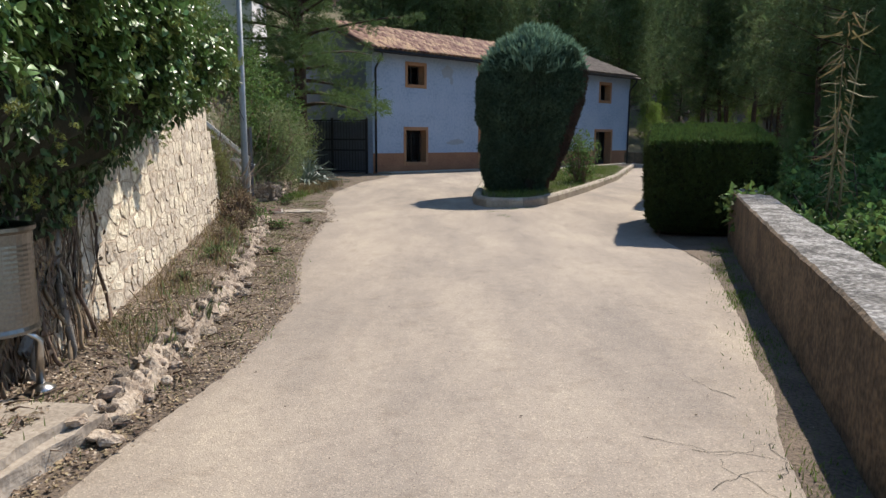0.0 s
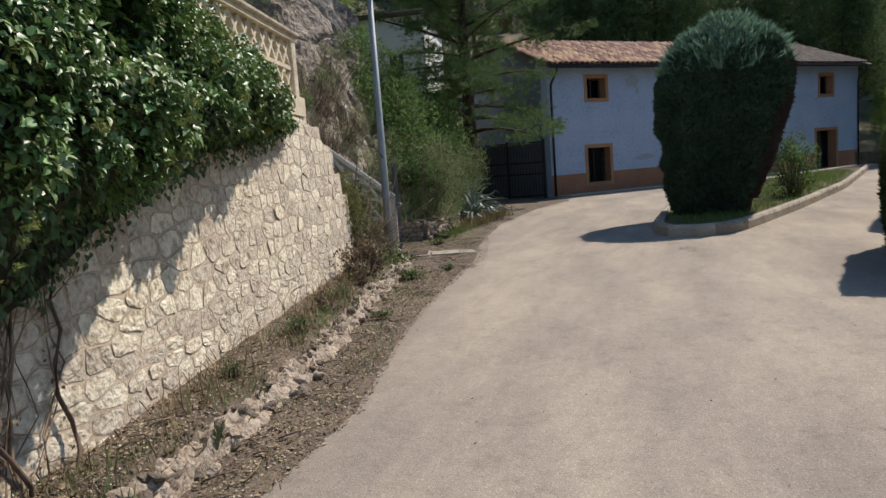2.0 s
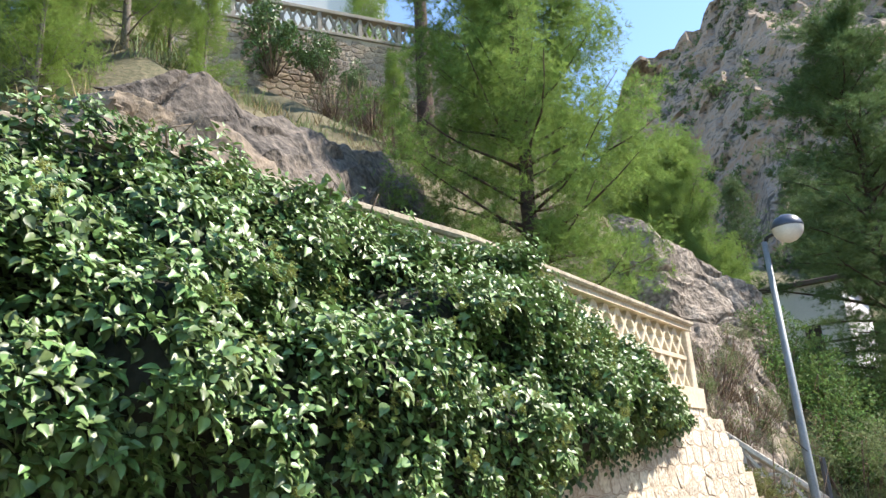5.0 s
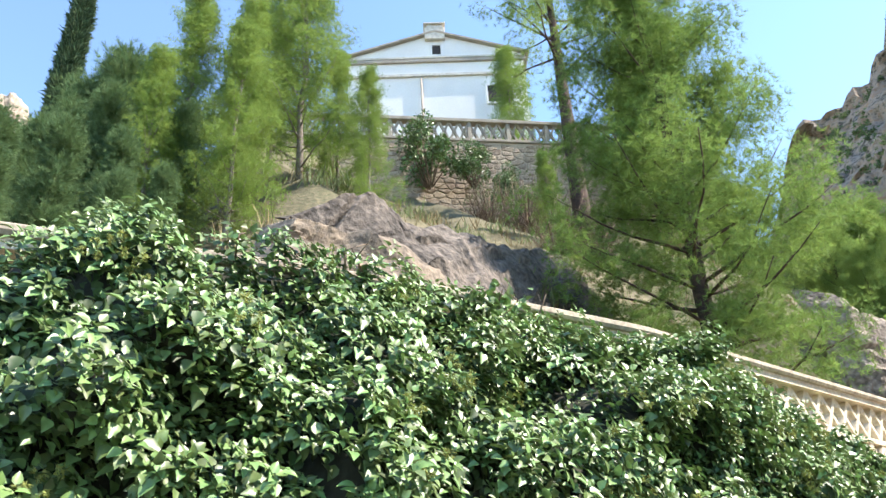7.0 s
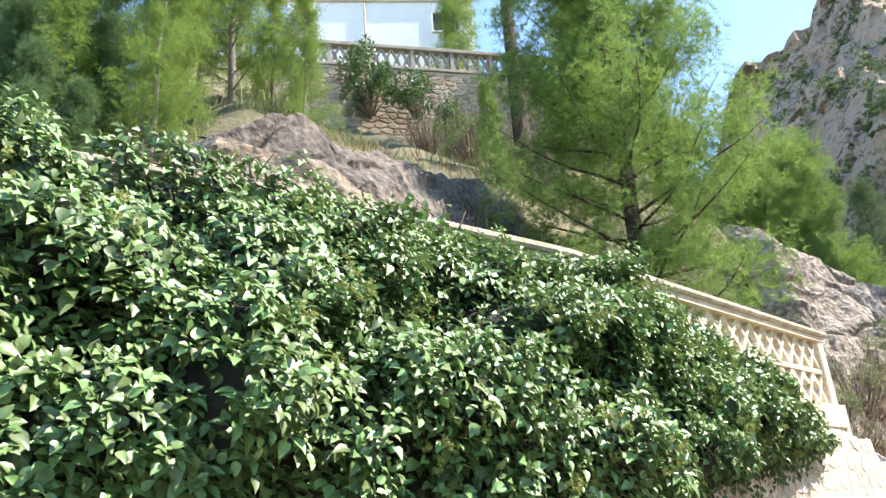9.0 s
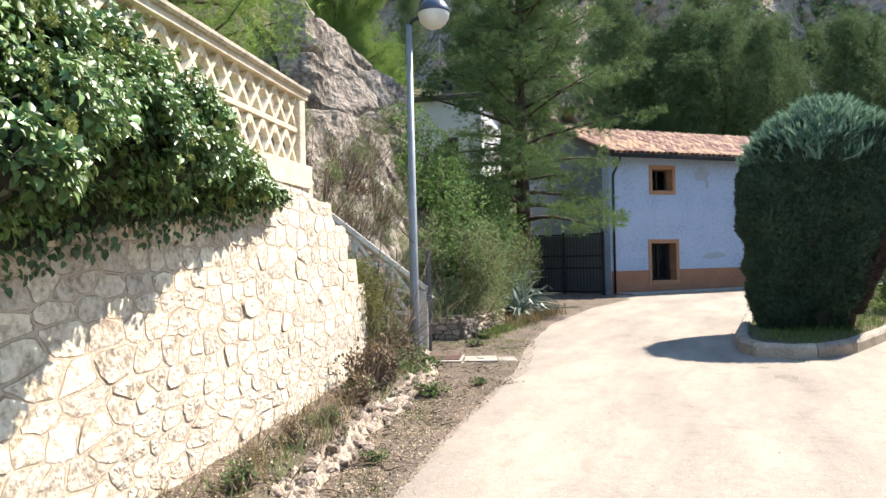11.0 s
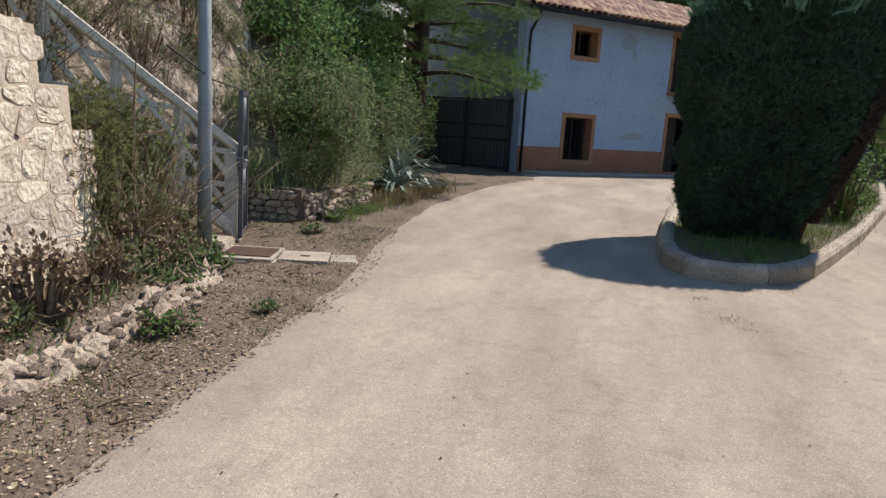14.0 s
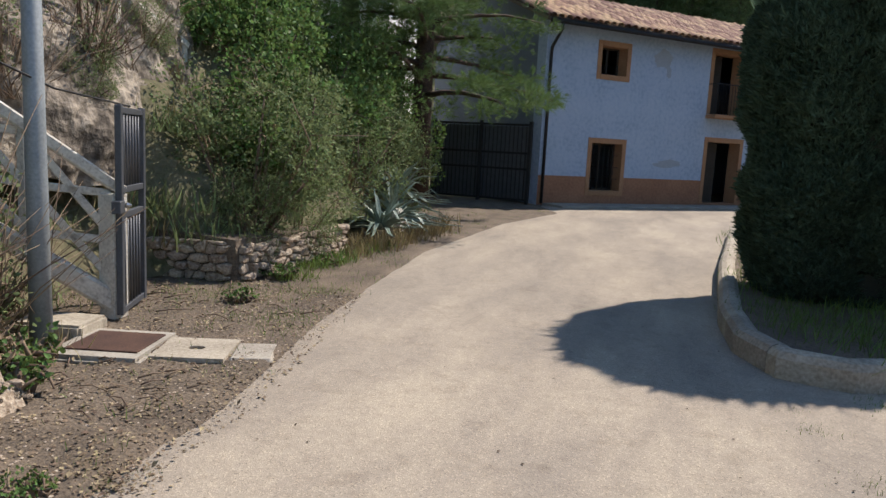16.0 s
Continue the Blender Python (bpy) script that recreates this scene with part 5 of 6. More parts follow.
def agave(seed, at, s):
    r = np.random.default_rng(seed)
    t = thing("agave", "grey-green agave with long arching pointed leaves", "agave", at, group="agaves by the lane")
    for k in range(38):
        a, e = k * 2.4, r.uniform(0.25, 1.25)
        ln = s * r.uniform(0.7, 1.1)
        V, F = [], []
        for i in range(7):
            f = i / 6
            w = 0.06 * s * (1 - f) ** 0.7 * (0.6 + 1.2 * f * (1 - f)) + 0.002
            rr = ln * f * math.cos(e) * (1 + 0.15 * f)
            z = ln * f * math.sin(e) - 0.75 * ln * f ** 2.6 * math.cos(e) * r.uniform(0.8, 1.2)
            p = Vector((math.cos(a) * rr, math.sin(a) * rr, max(z, 0.02) + 0.05))
            sd = Vector((-math.sin(a), math.cos(a), 0)) * w
            V += [p - sd + Vector((0, 0, w * 0.6)), p - Vector((0, 0, 0.02 * (1 - f))), p + sd + Vector((0, 0, w * 0.6)), p + Vector((0, 0, 0.012))]
        for i in range(6):
            for q in range(4):
                F.append((i * 4 + q, i * 4 + (q + 1) % 4, i * 4 + 4 + (q + 1) % 4, i * 4 + 4 + q))
        raw("leaf", V, F, AGAVE, t)
    return t


agave(1, (-3.85, 20.3, 0.15), 0.95)
agave(2, (-4.05, 21.4, 0.2), 1.1)
agave(3, (-4.5, 22.6, 0.45), 1.3)
marker = thing("marker_stone", "small whitewashed upright marker stone", "stone", (-3.85, 20.9, 0.0))
part("stone", box(-0.12, 0.12, -0.12, 0.12, -0.05, 0.5, 0.03, seg=2), WHITEPAINT, marker)

# low dry-stone bank wall
bank = tagged(raw("wall_bank", [(-3.98, 16.55, -0.1), (-3.98, 19.3, -0.1), (-4.02, 19.3, 0.36), (-4.02, 16.55, 0.46), (-4.6, 16.5, -0.1), (-4.6, 19.3, -0.1), (-4.6, 19.3, 0.42), (-4.6, 16.5, 0.5), (-5.6, 16.3, -0.1), (-5.6, 16.3, 0.55)], [(0, 1, 2, 3), (3, 2, 6, 7), (1, 5, 6, 2), (0, 3, 7, 4), (4, 7, 9, 8)], SOIL), "low crumbling dry-stone bank wall", "wall", kind="structure")

# ---- rocks on the slope ----


def outcrop(name, label, tl, tr, bl, br, seed, material, bulge=0.5, n=46, lay=1.0):
    """A rough rock face between four corners, with a thick back."""
    tl, tr, bl, br = (Vector(p) for p in (tl, tr, bl, br))
    nrm = (tr - tl).cross(bl - tl).normalized()
    if nrm.x < 0:
        nrm = -nrm

    def fn(u, v):
        p = (bl.lerp(br, u)).lerp(tl.lerp(tr, u), v)
        e = min(u, 1 - u, v * 0.8 + 0.05, 1 - v) * 9
        q = Vector((p.x + seed, p.y, p.z))
        tilt = p.z * 0.85 + p.y * 0.35 * lay + 0.5 * nz(q.x, q.y, q.z, 0.5)
        bed = tilt * 1.7 - math.floor(tilt * 1.7)
        k = bulge * min(1, e) ** 0.5 - 0.35 * max(0, 1 - e) + 0.20 * nz(q.x, q.y, q.z, 0.55)
        k += 0.11 * (bed ** 3) * (0.6 + nz(q.x, q.y, q.z + 9, 0.9)) + 0.10 * nz(q.x + 4, q.y, q.z, 1.9)
        k -= 0.09 * max(0, 1 - abs(nz(q.x, q.y + 3, q.z * 0.6, 1.1)) * 11)
        k += 0.045 * noise.fractal(q * 2.6, 0.8, 2.1, 6)
        return p + nrm * k + Vector((0, 0, 0.12 * nz(p.x * 2, p.y, p.z, 1.5)))
    g = grid(name, list(np.linspace(0, 1, n)), list(np.linspace(0, 1, n)), fn, material, None, False)
    return tagged(g, label, "rock", kind="structure")


outcrop("rock_slab", "dark grey tilted limestone slab", (-6.05, 4.25, 5.95), (-10.6, 12.2, 8.65), (-5.75, 6.1, 5.0), (-7.2, 10.8, 4.4), 1, SLAB, 0.06, 130, -1.0)
outcrop("rock_ledge", "tan overhanging limestone ledge", (-6.0, 4.1, 5.7), (-6.25, 6.3, 5.7), (-5.0, 3.3, 3.4), (-5.2, 6.7, 3.6), 6, ROCKTAN, 0.1, 90)
outcrop("rock_face", "pale grey jagged limestone face", (-8.7, 17.4, 8.1), (-7.0, 21.6, 5.6), (-7.6, 16.6, 5.0), (-6.3, 19.6, 3.7), 3, ROCK, 0.2, 120)
outcrop("rock_bank", "weathered grey limestone bank above the stairs", (-7.0, 12.4, 4.5), (-6.7, 19.4, 5.0), (-5.2, 12.2, 1.6), (-5.2, 18.2, 0.7), 8, ROCK, 0.15, 140)

# ---- terrace, white villa, far building ----
VD = Vector((-0.88, 0.47, 0)).normalized()
VC = Vector((-22.75, 15.95, 0))
villa_turn = math.degrees(math.atan2(VD.y, VD.x)) - 90
villa = thing("villa", "white gabled villa with cornice bands high on the hill", "house", (VC.x, VC.y, 15.5), villa_turn)
V = [(-4.3, 0, 0), (4.3, 0, 0), (4.3, 0, 10.15), (0, 0, 11.55), (-4.3, 0, 10.15), (-4.3, 9, 0), (4.3, 9, 0), (4.3, 9, 10.15), (0, 9, 11.55), (-4.3, 9, 10.15)]
raw("wall", V, [(0, 1, 2, 3, 4), (6, 5, 9, 8, 7), (1, 6, 7, 2), (5, 0, 4, 9)], WHITEWALL, villa, "white rendered walls")
rp = [(-4.6, 10.06), (0, 11.56), (4.6, 10.06), (4.6, 10.16), (0, 11.67), (-4.6, 10.16)]
raw("roof", [(a, y, b) for y in (-0.22, 9.3) for a, b in rp], [(5, 4, 3, 2, 1, 0), (6, 7, 8, 9, 10, 11)] + [(k, (k + 1) % 6, (k + 1) % 6 + 6, k + 6) for k in range(6)], CONCRETE, villa, "low-pitched grey tiled roof")
for z, w in ((9.72, 0.2), (9.95, 0.12), (8.85, 0.16)):
    part("cornice", box(-4.4, 4.4, -0.12, 0, z, z + w, 0.02), WHITEPAINT if w < 0.2 else CONCRETE, villa, "grey moulded cornice")
bm = box(-0.5, 0.5, -0.2, 0.6, 11.1, 11.85, 0.03)
box(-0.4, 0.4, -0.15, 0.55, 11.85, 12.05, 0.02, bm)
box(-0.55, 0.55, -0.25, 0.65, 12.05, 12.15, 0.02, bm)
part("chimney", bm, WHITEPAINT, villa, "stepped white chimney")
tubes("downpipe", [([(-0.75, -0.06, 8.8), (-0.75, -0.06, 4)], 0.05)], CONCRETE, villa)
for x, z, w, h in ((0.05, 10.2, 0.42, 0.6), (3.0, 7.2, 1.2, 1.0)):
    wv = new("window")
    wv.parent = villa
    part("pane", box(x - w / 2, x + w / 2, -0.03, 0.02, z, z + h), DARKWOOD, wv)
    fr = bmesh.new()
    for q in (box(x - w / 2 - 0.1, x - w / 2, -0.07, 0, z - 0.1, z + h + 0.1, 0.01, fr), box(x + w / 2, x + w / 2 + 0.1, -0.07, 0, z - 0.1, z + h + 0.1, 0.01, fr), box(x - w / 2, x + w / 2, -0.07, 0, z + h, z + h + 0.1, 0.01, fr), box(x - w / 2, x + w / 2, -0.09, 0, z - 0.1, z, 0.01, fr)):
        pass
    part("window_frame", fr, WHITEWALL, wv)
TD = Vector((-0.85, 0.53, 0)).normalized()
TC = Vector((0.6, 2.4, 0)) + TD * 21.5
terrace = thing("terrace_wall", "rubble stone terrace wall topped by a balustrade", "wall", (TC.x, TC.y, 11.45), math.degrees(math.atan2(TD.y, TD.x)) - 79, kind="structure")
part("core", box(-7, 9, 0.05, 0.7, -1.5, 5.3), MORTAR, terrace)
tv, tf = [], []
rr = np.random.default_rng(8)
for poly in rubble(16, 5.2, 0.33, 0.2, 12, 0.012):
    v, f, _ = stone_mesh(poly, 0.03, lambda s, h, o: (s - 7, 0.05 - o, h), rr)
    o = len(tv)
    tv += v
    tf += [tuple(i + o for i in q) for q in f]
tagged(raw("terrace_stones", tv, tf, EDGESTONE, terrace), kind="stuff")
part("rail", box(-7, 9, -0.05, 0.3, 6.15, 6.3, 0.02), CONCRETE, terrace)
part("base", box(-7, 9, -0.03, 0.3, 5.3, 5.42, 0.02), CONCRETE, terrace)
bm = bmesh.new()
for sx in (1, -1):
    vs = [bm.verts.new((sx * (u * 0.165 + o * 0.035), q, 0.365 + u * 0.365 - o * 0.02)) for u in (-1, 1) for o, q in ((-1, -0.05), (1, -0.05), (1, 0.05), (-1, 0.05))]
    for f in ((0, 1, 5, 4), (1, 2, 6, 5), (2, 3, 7, 6), (3, 0, 4, 7)):
        bm.faces.new([vs[i] for i in f])
box(-0.075, 0.075, -0.065, 0.065, 0.29, 0.44, 0.02, bm)
bme = bpy.data.meshes.new("crossed_panel")
bm.to_mesh(bme)
bm.free()
bme.materials.append(CONCRETE)
for k in range(42):
    o = new("crossed_panel", bme)
    o.parent = terrace
    o.location = (-6.8 + k * 0.37, 0.12, 5.42)
for k in range(11):
    part("post", box(-6.98 + k * 1.48 - 0.07, -6.98 + k * 1.48 + 0.07, 0.0, 0.24, 5.42, 6.15, 0.01), CONCRETE, terrace)
outb = thing("outbuilding", "plain off-white building half hidden behind the trees", "house", (-8.5, 32.5, 1.0), 8)
part("wall", box(-5.5, 0, 0, 6, 0, 7.2), WHITEWALL, outb)
for x in (-1.3, -3.6):
    wv = new("window")
    wv.parent = outb
    part("pane", box(x - 0.3, x + 0.3, -0.04, 0.02, 3.9, 5.6), DARKWOOD, wv)
    part("sill", box(x - 0.4, x + 0.4, -0.1, 0, 3.8, 3.9, 0.01), CONCRETE, wv)
part("roof", box(-5.7, 0.25, -0.25, 6.2, 7.2, 7.4, 0.03), DARKTILE, outb)

# ---- trees ----
PINE_L = "slender pine with airy bright green needles on the slope"


def stand(t, x, y, z, turn=0, s=1.0):
    t.matrix_world = pose(x, y, z, 0, 0, turn)
    t.scale = (s, s, s)
    return t


pine_a = conifer("pine", PINE_L, 9.5, 1, PINEDEEP, BARK, NEEDLES, 0.155, 0.05, 0.28, 76, 10, 42, 0.07, 0.27, 0.15, top_reach=0.5, group="pines on the slope")
stand(pine_a, -6.5, 11.2, on_hill(-6.5, 11.2) - 0.2)
pine_b = conifer("pine", PINE_L, 8.5, 2, PINE, GREYBARK, NEEDLES, 0.12, 0.06, 0.21, 60, 7, 40, 0.14, 0.25, 0.08, group="pines on the slope")
stand(pine_b, -12.8, 6.4, on_hill(-12.8, 6.4) - 0.2)
tall = conifer("tall_pine", "tall pine with a bare reddish trunk and high thin crown", 14, 3, PINE, BARK, NEEDLES, 0.18, 0.50, 0.20, 34, 6, 26, 0.1, 0.3, 0.29, lean=0.01)
stand(tall, -13.05, 14.95, on_hill(-13.05, 14.95) - 0.2)


def more(src, x, y, turn, s, z=None):
    c = copy_thing(src, pose(x, y, (on_hill(x, y) if z is None else z) - 0.2, 0, 0, turn))
    c.scale = (s, s, s)
    return c


for x, y, a, s in ((-11.4, 3.1, 40, 0.62), (-10.7, 4.5, 130, 0.62), (-13.3, 3.9, 200, 0.85), (-11.3, 7.5, 300, 0.46), (-14.9, 6.2, 80, 0.95), (-13.0, 7.4, 20, 0.5), (-19.3, 17.5, 60, 1.0), (-12.2, 5.0, 10, 0.7), (-12.4, 13.2, 77, 0.35)):
    more(pine_b, x, y, a, s)
for x, y, a, s in ((-14, 19.5, 220, 0.9), (-9.6, 22.0, 15, 0.4), (-11.5, 24.0, 280, 0.5),  (-24, 26, 10, 1.1)):
    more(pine_a, x, y, a, s)
for x, y, a, s in ((-12, 27.5, 40, 0.9), (-15, 30, 100, 1.0), (-13.5, 33.5, 160, 0.9), (-18, 27, 210, 1.1), (-17, 36, 280, 1.0), (-21, 32, 330, 1.1), (-20, 40, 20, 1.1), (-25, 37, 70, 1.2), (-14, 40, 140, 0.9), (-24, 45, 250, 1.2), (-19, 47, 0, 1.1), (-27, 30, 60, 1.2), (-30, 41, 90, 1.3)):
    more(pine_a, x, y, a, s)
cyp = thing("cypress", "tall narrow dark cypress", "tree")
n = 9000
hh = RNG.uniform(0, 1, n)
th = RNG.uniform(0, 2 * math.pi, n)
rad = 0.27 * np.interp(hh, [0, 0.1, 0.35, 0.8, 1], [0.7, 0.95, 1.0, 0.6, 0.05]) * (1 + 0.15 * np.sin(th * 3 + hh * 20)) * RNG.uniform(0.75, 1.0, n)
cloud("crown", SPRAY, np.stack([rad * np.cos(th), rad * np.sin(th), 0.4 + hh * 9.6], 1), np.stack([np.cos(th) * 0.35, np.sin(th) * 0.35, np.full(n, 1.0)], 1) + RNG.normal(size=(n, 3)) * 0.15, RNG.uniform(0.18, 0.36, n), CYPRESS, cyp)
tubes("trunk", [([(0, 0, -0.3), (0, 0, 9)], [0.16, 0.03])], BARK, cyp)
stand(cyp, -17.4, 1.15, on_hill(-17.4, 1.15) - 0.1, 0, 1.12)
small_con = conifer("young_cypress", "dense bluish young conifer", 6.5, 9, YOUNG, BARK, FEATHER, 0.22, 0.03, 0.2, 48, 5, 32, 0.3, 0.32, 0.1)
stand(small_con, -11.3, 0.7, on_hill(-11.3, 0.7) - 0.2, 0, 0.55)
for x, y, a, s in ((-12.3, 1.3, 90, 0.6), (-12.4, 2.3, 20, 0.7), (-10.2, 0.6, 70, 0.45), (-9.4, 1.8, 10, 0.5), (-13.6, 0.2, 33, 0.6), (-14.2, 3.0, 55, 0.75), (-9.0, 3.2, 5, 0.35), (-9.6, -0.8, 5, 0.5), (-8.2, 1.2, 61, 0.38), (-7.6, 2.6, 95, 0.33), (-10.6, 2.6, 14, 0.5), (-11.8, 3.8, 140, 0.55), (-8.6, 0.0, 44, 0.45), (-13.0, 1.6, 77, 0.7), (-14.6, 1.9, 200, 0.85), (-13.8, 2.5, 310, 0.9), (-15.2, 2.6, 120, 1.0), (-15.8, 0.8, 12, 0.75), (-12.0, 0.2, 250, 0.6)):
    more(small_con, x, y, a, s)

cedar = conifer("cedar", "large dark cedar with level spreading branches", 15, 12, CEDAR, BARK, FEATHER, 0.21, 0.14, 0.29, 86, 12, 27, -0.05, 0.34, 0.26, flat=0.38, lean=0.1, inner=0.2)
stand(cedar, -5.2, 26.2, 0.5, -50)

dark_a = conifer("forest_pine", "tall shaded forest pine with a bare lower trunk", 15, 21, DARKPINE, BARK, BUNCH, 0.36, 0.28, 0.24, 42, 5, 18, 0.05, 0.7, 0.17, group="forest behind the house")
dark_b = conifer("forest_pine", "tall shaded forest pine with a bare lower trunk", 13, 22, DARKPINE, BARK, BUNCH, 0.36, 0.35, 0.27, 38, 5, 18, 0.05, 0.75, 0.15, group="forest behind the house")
low_a = conifer("forest_sapling", "bright young pine under the forest", 6, 23, PINE, BARK, BUNCH, 0.26, 0.05, 0.28, 34, 4, 12, 0.08, 0.45, 0.08, group="forest behind the house")
stand(dark_a, 4, 52, back_hill(4, 52))
stand(dark_b, 14, 58, back_hill(14, 58))
stand(low_a, 1.5, 47, back_hill(1.5, 47))
rf = np.random.default_rng(17)
count = 0
for k in range(900):
    x, y = rf.uniform(-34, 75), rf.uniform(30, 110)
    v = (Vector((x, y, 0)) - Vector(HOUSE_AT)).dot(HY)
    s = (Vector((x, y, 0)) - Vector(HOUSE_AT)).dot(HX)
    if v < 12.5 and s < 24 or v < -14 and s < 60 and x < 14 or y < 36 and x < 14:
        continue
    if x < hill_line(y) - 4 and y < 45:
        continue
    if rf.uniform() > (0.55 if v < 45 else 0.25) or count > 150:
        continue
    count += 1
    src = dark_a if rf.uniform() < 0.5 else dark_b
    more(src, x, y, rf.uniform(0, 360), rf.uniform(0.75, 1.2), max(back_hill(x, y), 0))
for k in range(16):
    x = rf.uniform(-6, 30)
    y = 46 + rf.uniform(0, 14) + max(0, x) * 0.7
    more(low_a, x, y, rf.uniform(0, 360), rf.uniform(0.5, 1.0), max(back_hill(x, y), 0))
# trees beyond the parapet
for x, y, s, src in ((9.5, 15.5, 0.8, dark_b), (12, 19, 0.95, dark_a), (15, 14, 0.95, dark_a), (17, 22, 1.0, dark_b), (13, 25, 0.8, dark_b), (15.5, 30, 0.9, dark_a), (19, 27, 1.0, dark_a), (20, 17, 1.1, dark_b), (22, 34, 1.0, dark_a), (18, 38, 0.95, dark_b), (24, 23, 1.1, dark_a), (11.5, 10.5, 0.7, dark_b), (14, 8.5, 0.8, dark_a), (27, 31, 1.1, dark_b), (26, 42, 1.1, dark_a), (30, 38, 1.1, dark_b), (20, 46, 1.0, dark_a), (17.5, 12, 0.9, dark_b), (30, 26, 1.2, dark_a)):
    more(src, x, y, x * 37 % 360, s, -0.4)
for x, y, s in ((8.6, 13.5, 0.7), (10.5, 17.5, 0.9), (12.5, 22, 0.9), (9.5, 11.2, 0.55), (14.0, 27, 0.9), (16.5, 33, 0.9), (7.6, 11.0, 0.45)):
    c = more(small_con, x, y, x * 51 % 360, s, -0.2)

AT = []
for k in range(4200):
    a, h = radians(RNG.uniform(-12, 48)), RNG.uniform(0.12, 0.98)
    p = np.array(mountain(a, h))
    if nz(a * 25, h * 9, 0, 1.0) > -0.05:
        m = 16
        AT.append(p + RNG.normal(size=(m, 3)) * (0.9, 0.9, 0.5) * RNG.uniform(0.2, 1.3) + (0, -0.3, 0.25))
AT = np.concatenate(AT)
stuff(cloud("mountain_scrub", COARSE, AT, unit(len(AT)) + (0, 0, 0.6), RNG.uniform(0.4, 1.1, len(AT)), DARKPINE), "scattered green scrub on the mountain side", "scrub")

# ---- shrubs along the bank ----
WEEDS = [(-2.75, 11.65, 1), (-2.9, 10.2, 0.8), (-3.3, 12.6, 1.2), (-2.35, 12.4, 0.6), (-3.4, 13.3, 1.3), (-3.75, 13.7, 1.5), (-3.6, 12.9, 1.2), (-2.2, 9.1, 0.6), (-3.55, 15.9, 0.9), (-3.75, 17.1, 1.1), (-3.7, 18.2, 1.0)]
B1 = bush("shrub", "loose grey-green shrub on the bank", 1.3, 1.3, 2.0, 31, OLIVE, 9500, 0.05, group="shrubs on the bank")
stand(B1, -4.55, 17.6, 0.3)
B2 = bush("shrub", "tall bright green leafy shrub on the bank", 1.5, 1.6, 2.9, 32, SHRUB, 9500, 0.072, group="shrubs on the bank")
stand(B2, -5.7, 18.9, 1.2)
for src, x, y, z, a, s in ((B1, -4.75, 19.2, 0.3, 90, 1.05), (B1, -4.3, 17.25, 0.2, 40, 0.5), (B1, -4.25, 18.3, 0.15, 230, 0.55), (B1, -4.9, 21.2, 0.5, 200, 1.0), (B2, -5.9, 21.4, 1.2, 60, 1.1), (B2, -6.8, 19.8, 2.7, 250, 0.95), (B2, -7.3, 22.6, 2.0, 300, 0.8), (B2, -6.2, 24.6, 0.8, 10, 1.0), (B1, -5.3, 23.3, 0.5, 50, 0.95), (B2, -8.3, 26.0, 1.2, 100, 0.8), (B2, -6.6, 26.8, 0.5, 70, 1.2), (B2, -7.6, 28.3, 1.0, 190, 1.3), (B1, -5.6, 25.0, 0.2, 20, 1.0)):
    more(src, x, y, a, s, z + 0.2)
dry = bush("dry_bush", "tangled brown dry bush with few leaves", 0.75, 0.8, 1.5, 35, OLIVE, 1000, 0.05, cat="shrub")
stand(dry, -4.35, 13.35, 0.1)
broom = bush("feathery_bush", "feathery olive-brown bush crowding the lamp post", 0.8, 0.9, 1.9, 44, BROOM, 4200, 0.075, SPRAY, cat="shrub", group="feathery bushes by the stairs")
stand(broom, -4.3, 12.75, -0.1, 0, 0.85)
for x, y, z, a, s in ((-4.5, 13.3, 0.0, 190, 0.85), (-4.0, 13.2, -0.05, 80, 0.4)):
    c = copy_thing(broom, pose(x, y, z, 0, 0, a))
    c.scale = (s, s, s)
r = np.random.default_rng(36)
tw = []
for k in range(150):
    a, e = r.uniform(0, 6.28), r.uniform(0.5, 1.4)
    p = Vector((r.normal() * 0.25, r.normal() * 0.3, 0))
    q = p + Vector((math.cos(a) * math.cos(e), math.sin(a) * math.cos(e), math.sin(e))) * r.uniform(0.6, 1.7)
    tw.append(([p, p.lerp(q, 0.5) + Vector(r.normal(size=3) * 0.08), q], [0.008, 0.005, 0.002]))
tubes("twig_tangle", tw, TWIG, dry, 4)
d2 = copy_thing(dry, pose(-4.15, 12.7, 0.1, 0, 0, 120))
d2.scale = (0.7, 0.7, 0.6)
for x, y, a, s in ((-5.0, 14.0, 30, 0.5), (-5.7, 12.9, 60, 0.5), (-6.2, 18.0, 10, 0.6), (-11.5, 12.5, 10, 1.0), (-14.3, 15.2, 99, 1.5), (-14.9, 14.4, 200, 1.7), (-15.4, 15.0, 30, 1.6), (-13.6, 15.7, 300, 1.3), (-15.3, 13.2, 150, 1.1)):
    more(dry, x, y, a, s)
for x, y, a, q in ((-5.5, 13.4, 0, 0.7), (-5.7, 14.3, 80, 0.8), (-5.5, 15.2, 160, 0.7), (-6.0, 15.7, 240, 0.8), (-5.7, 16.4, 310, 0.75), (-6.1, 13.7, 40, 0.8), (-6.3, 17.0, 100, 0.8), (-4.4, 13.8, 60, 0.8), (-4.2, 12.95, 200, 0.75)):
    more(dry, x, y, a, q, (1.2 + (-5.2 - x) * 2.1 if x < -5 else 0.15) + 0.1)
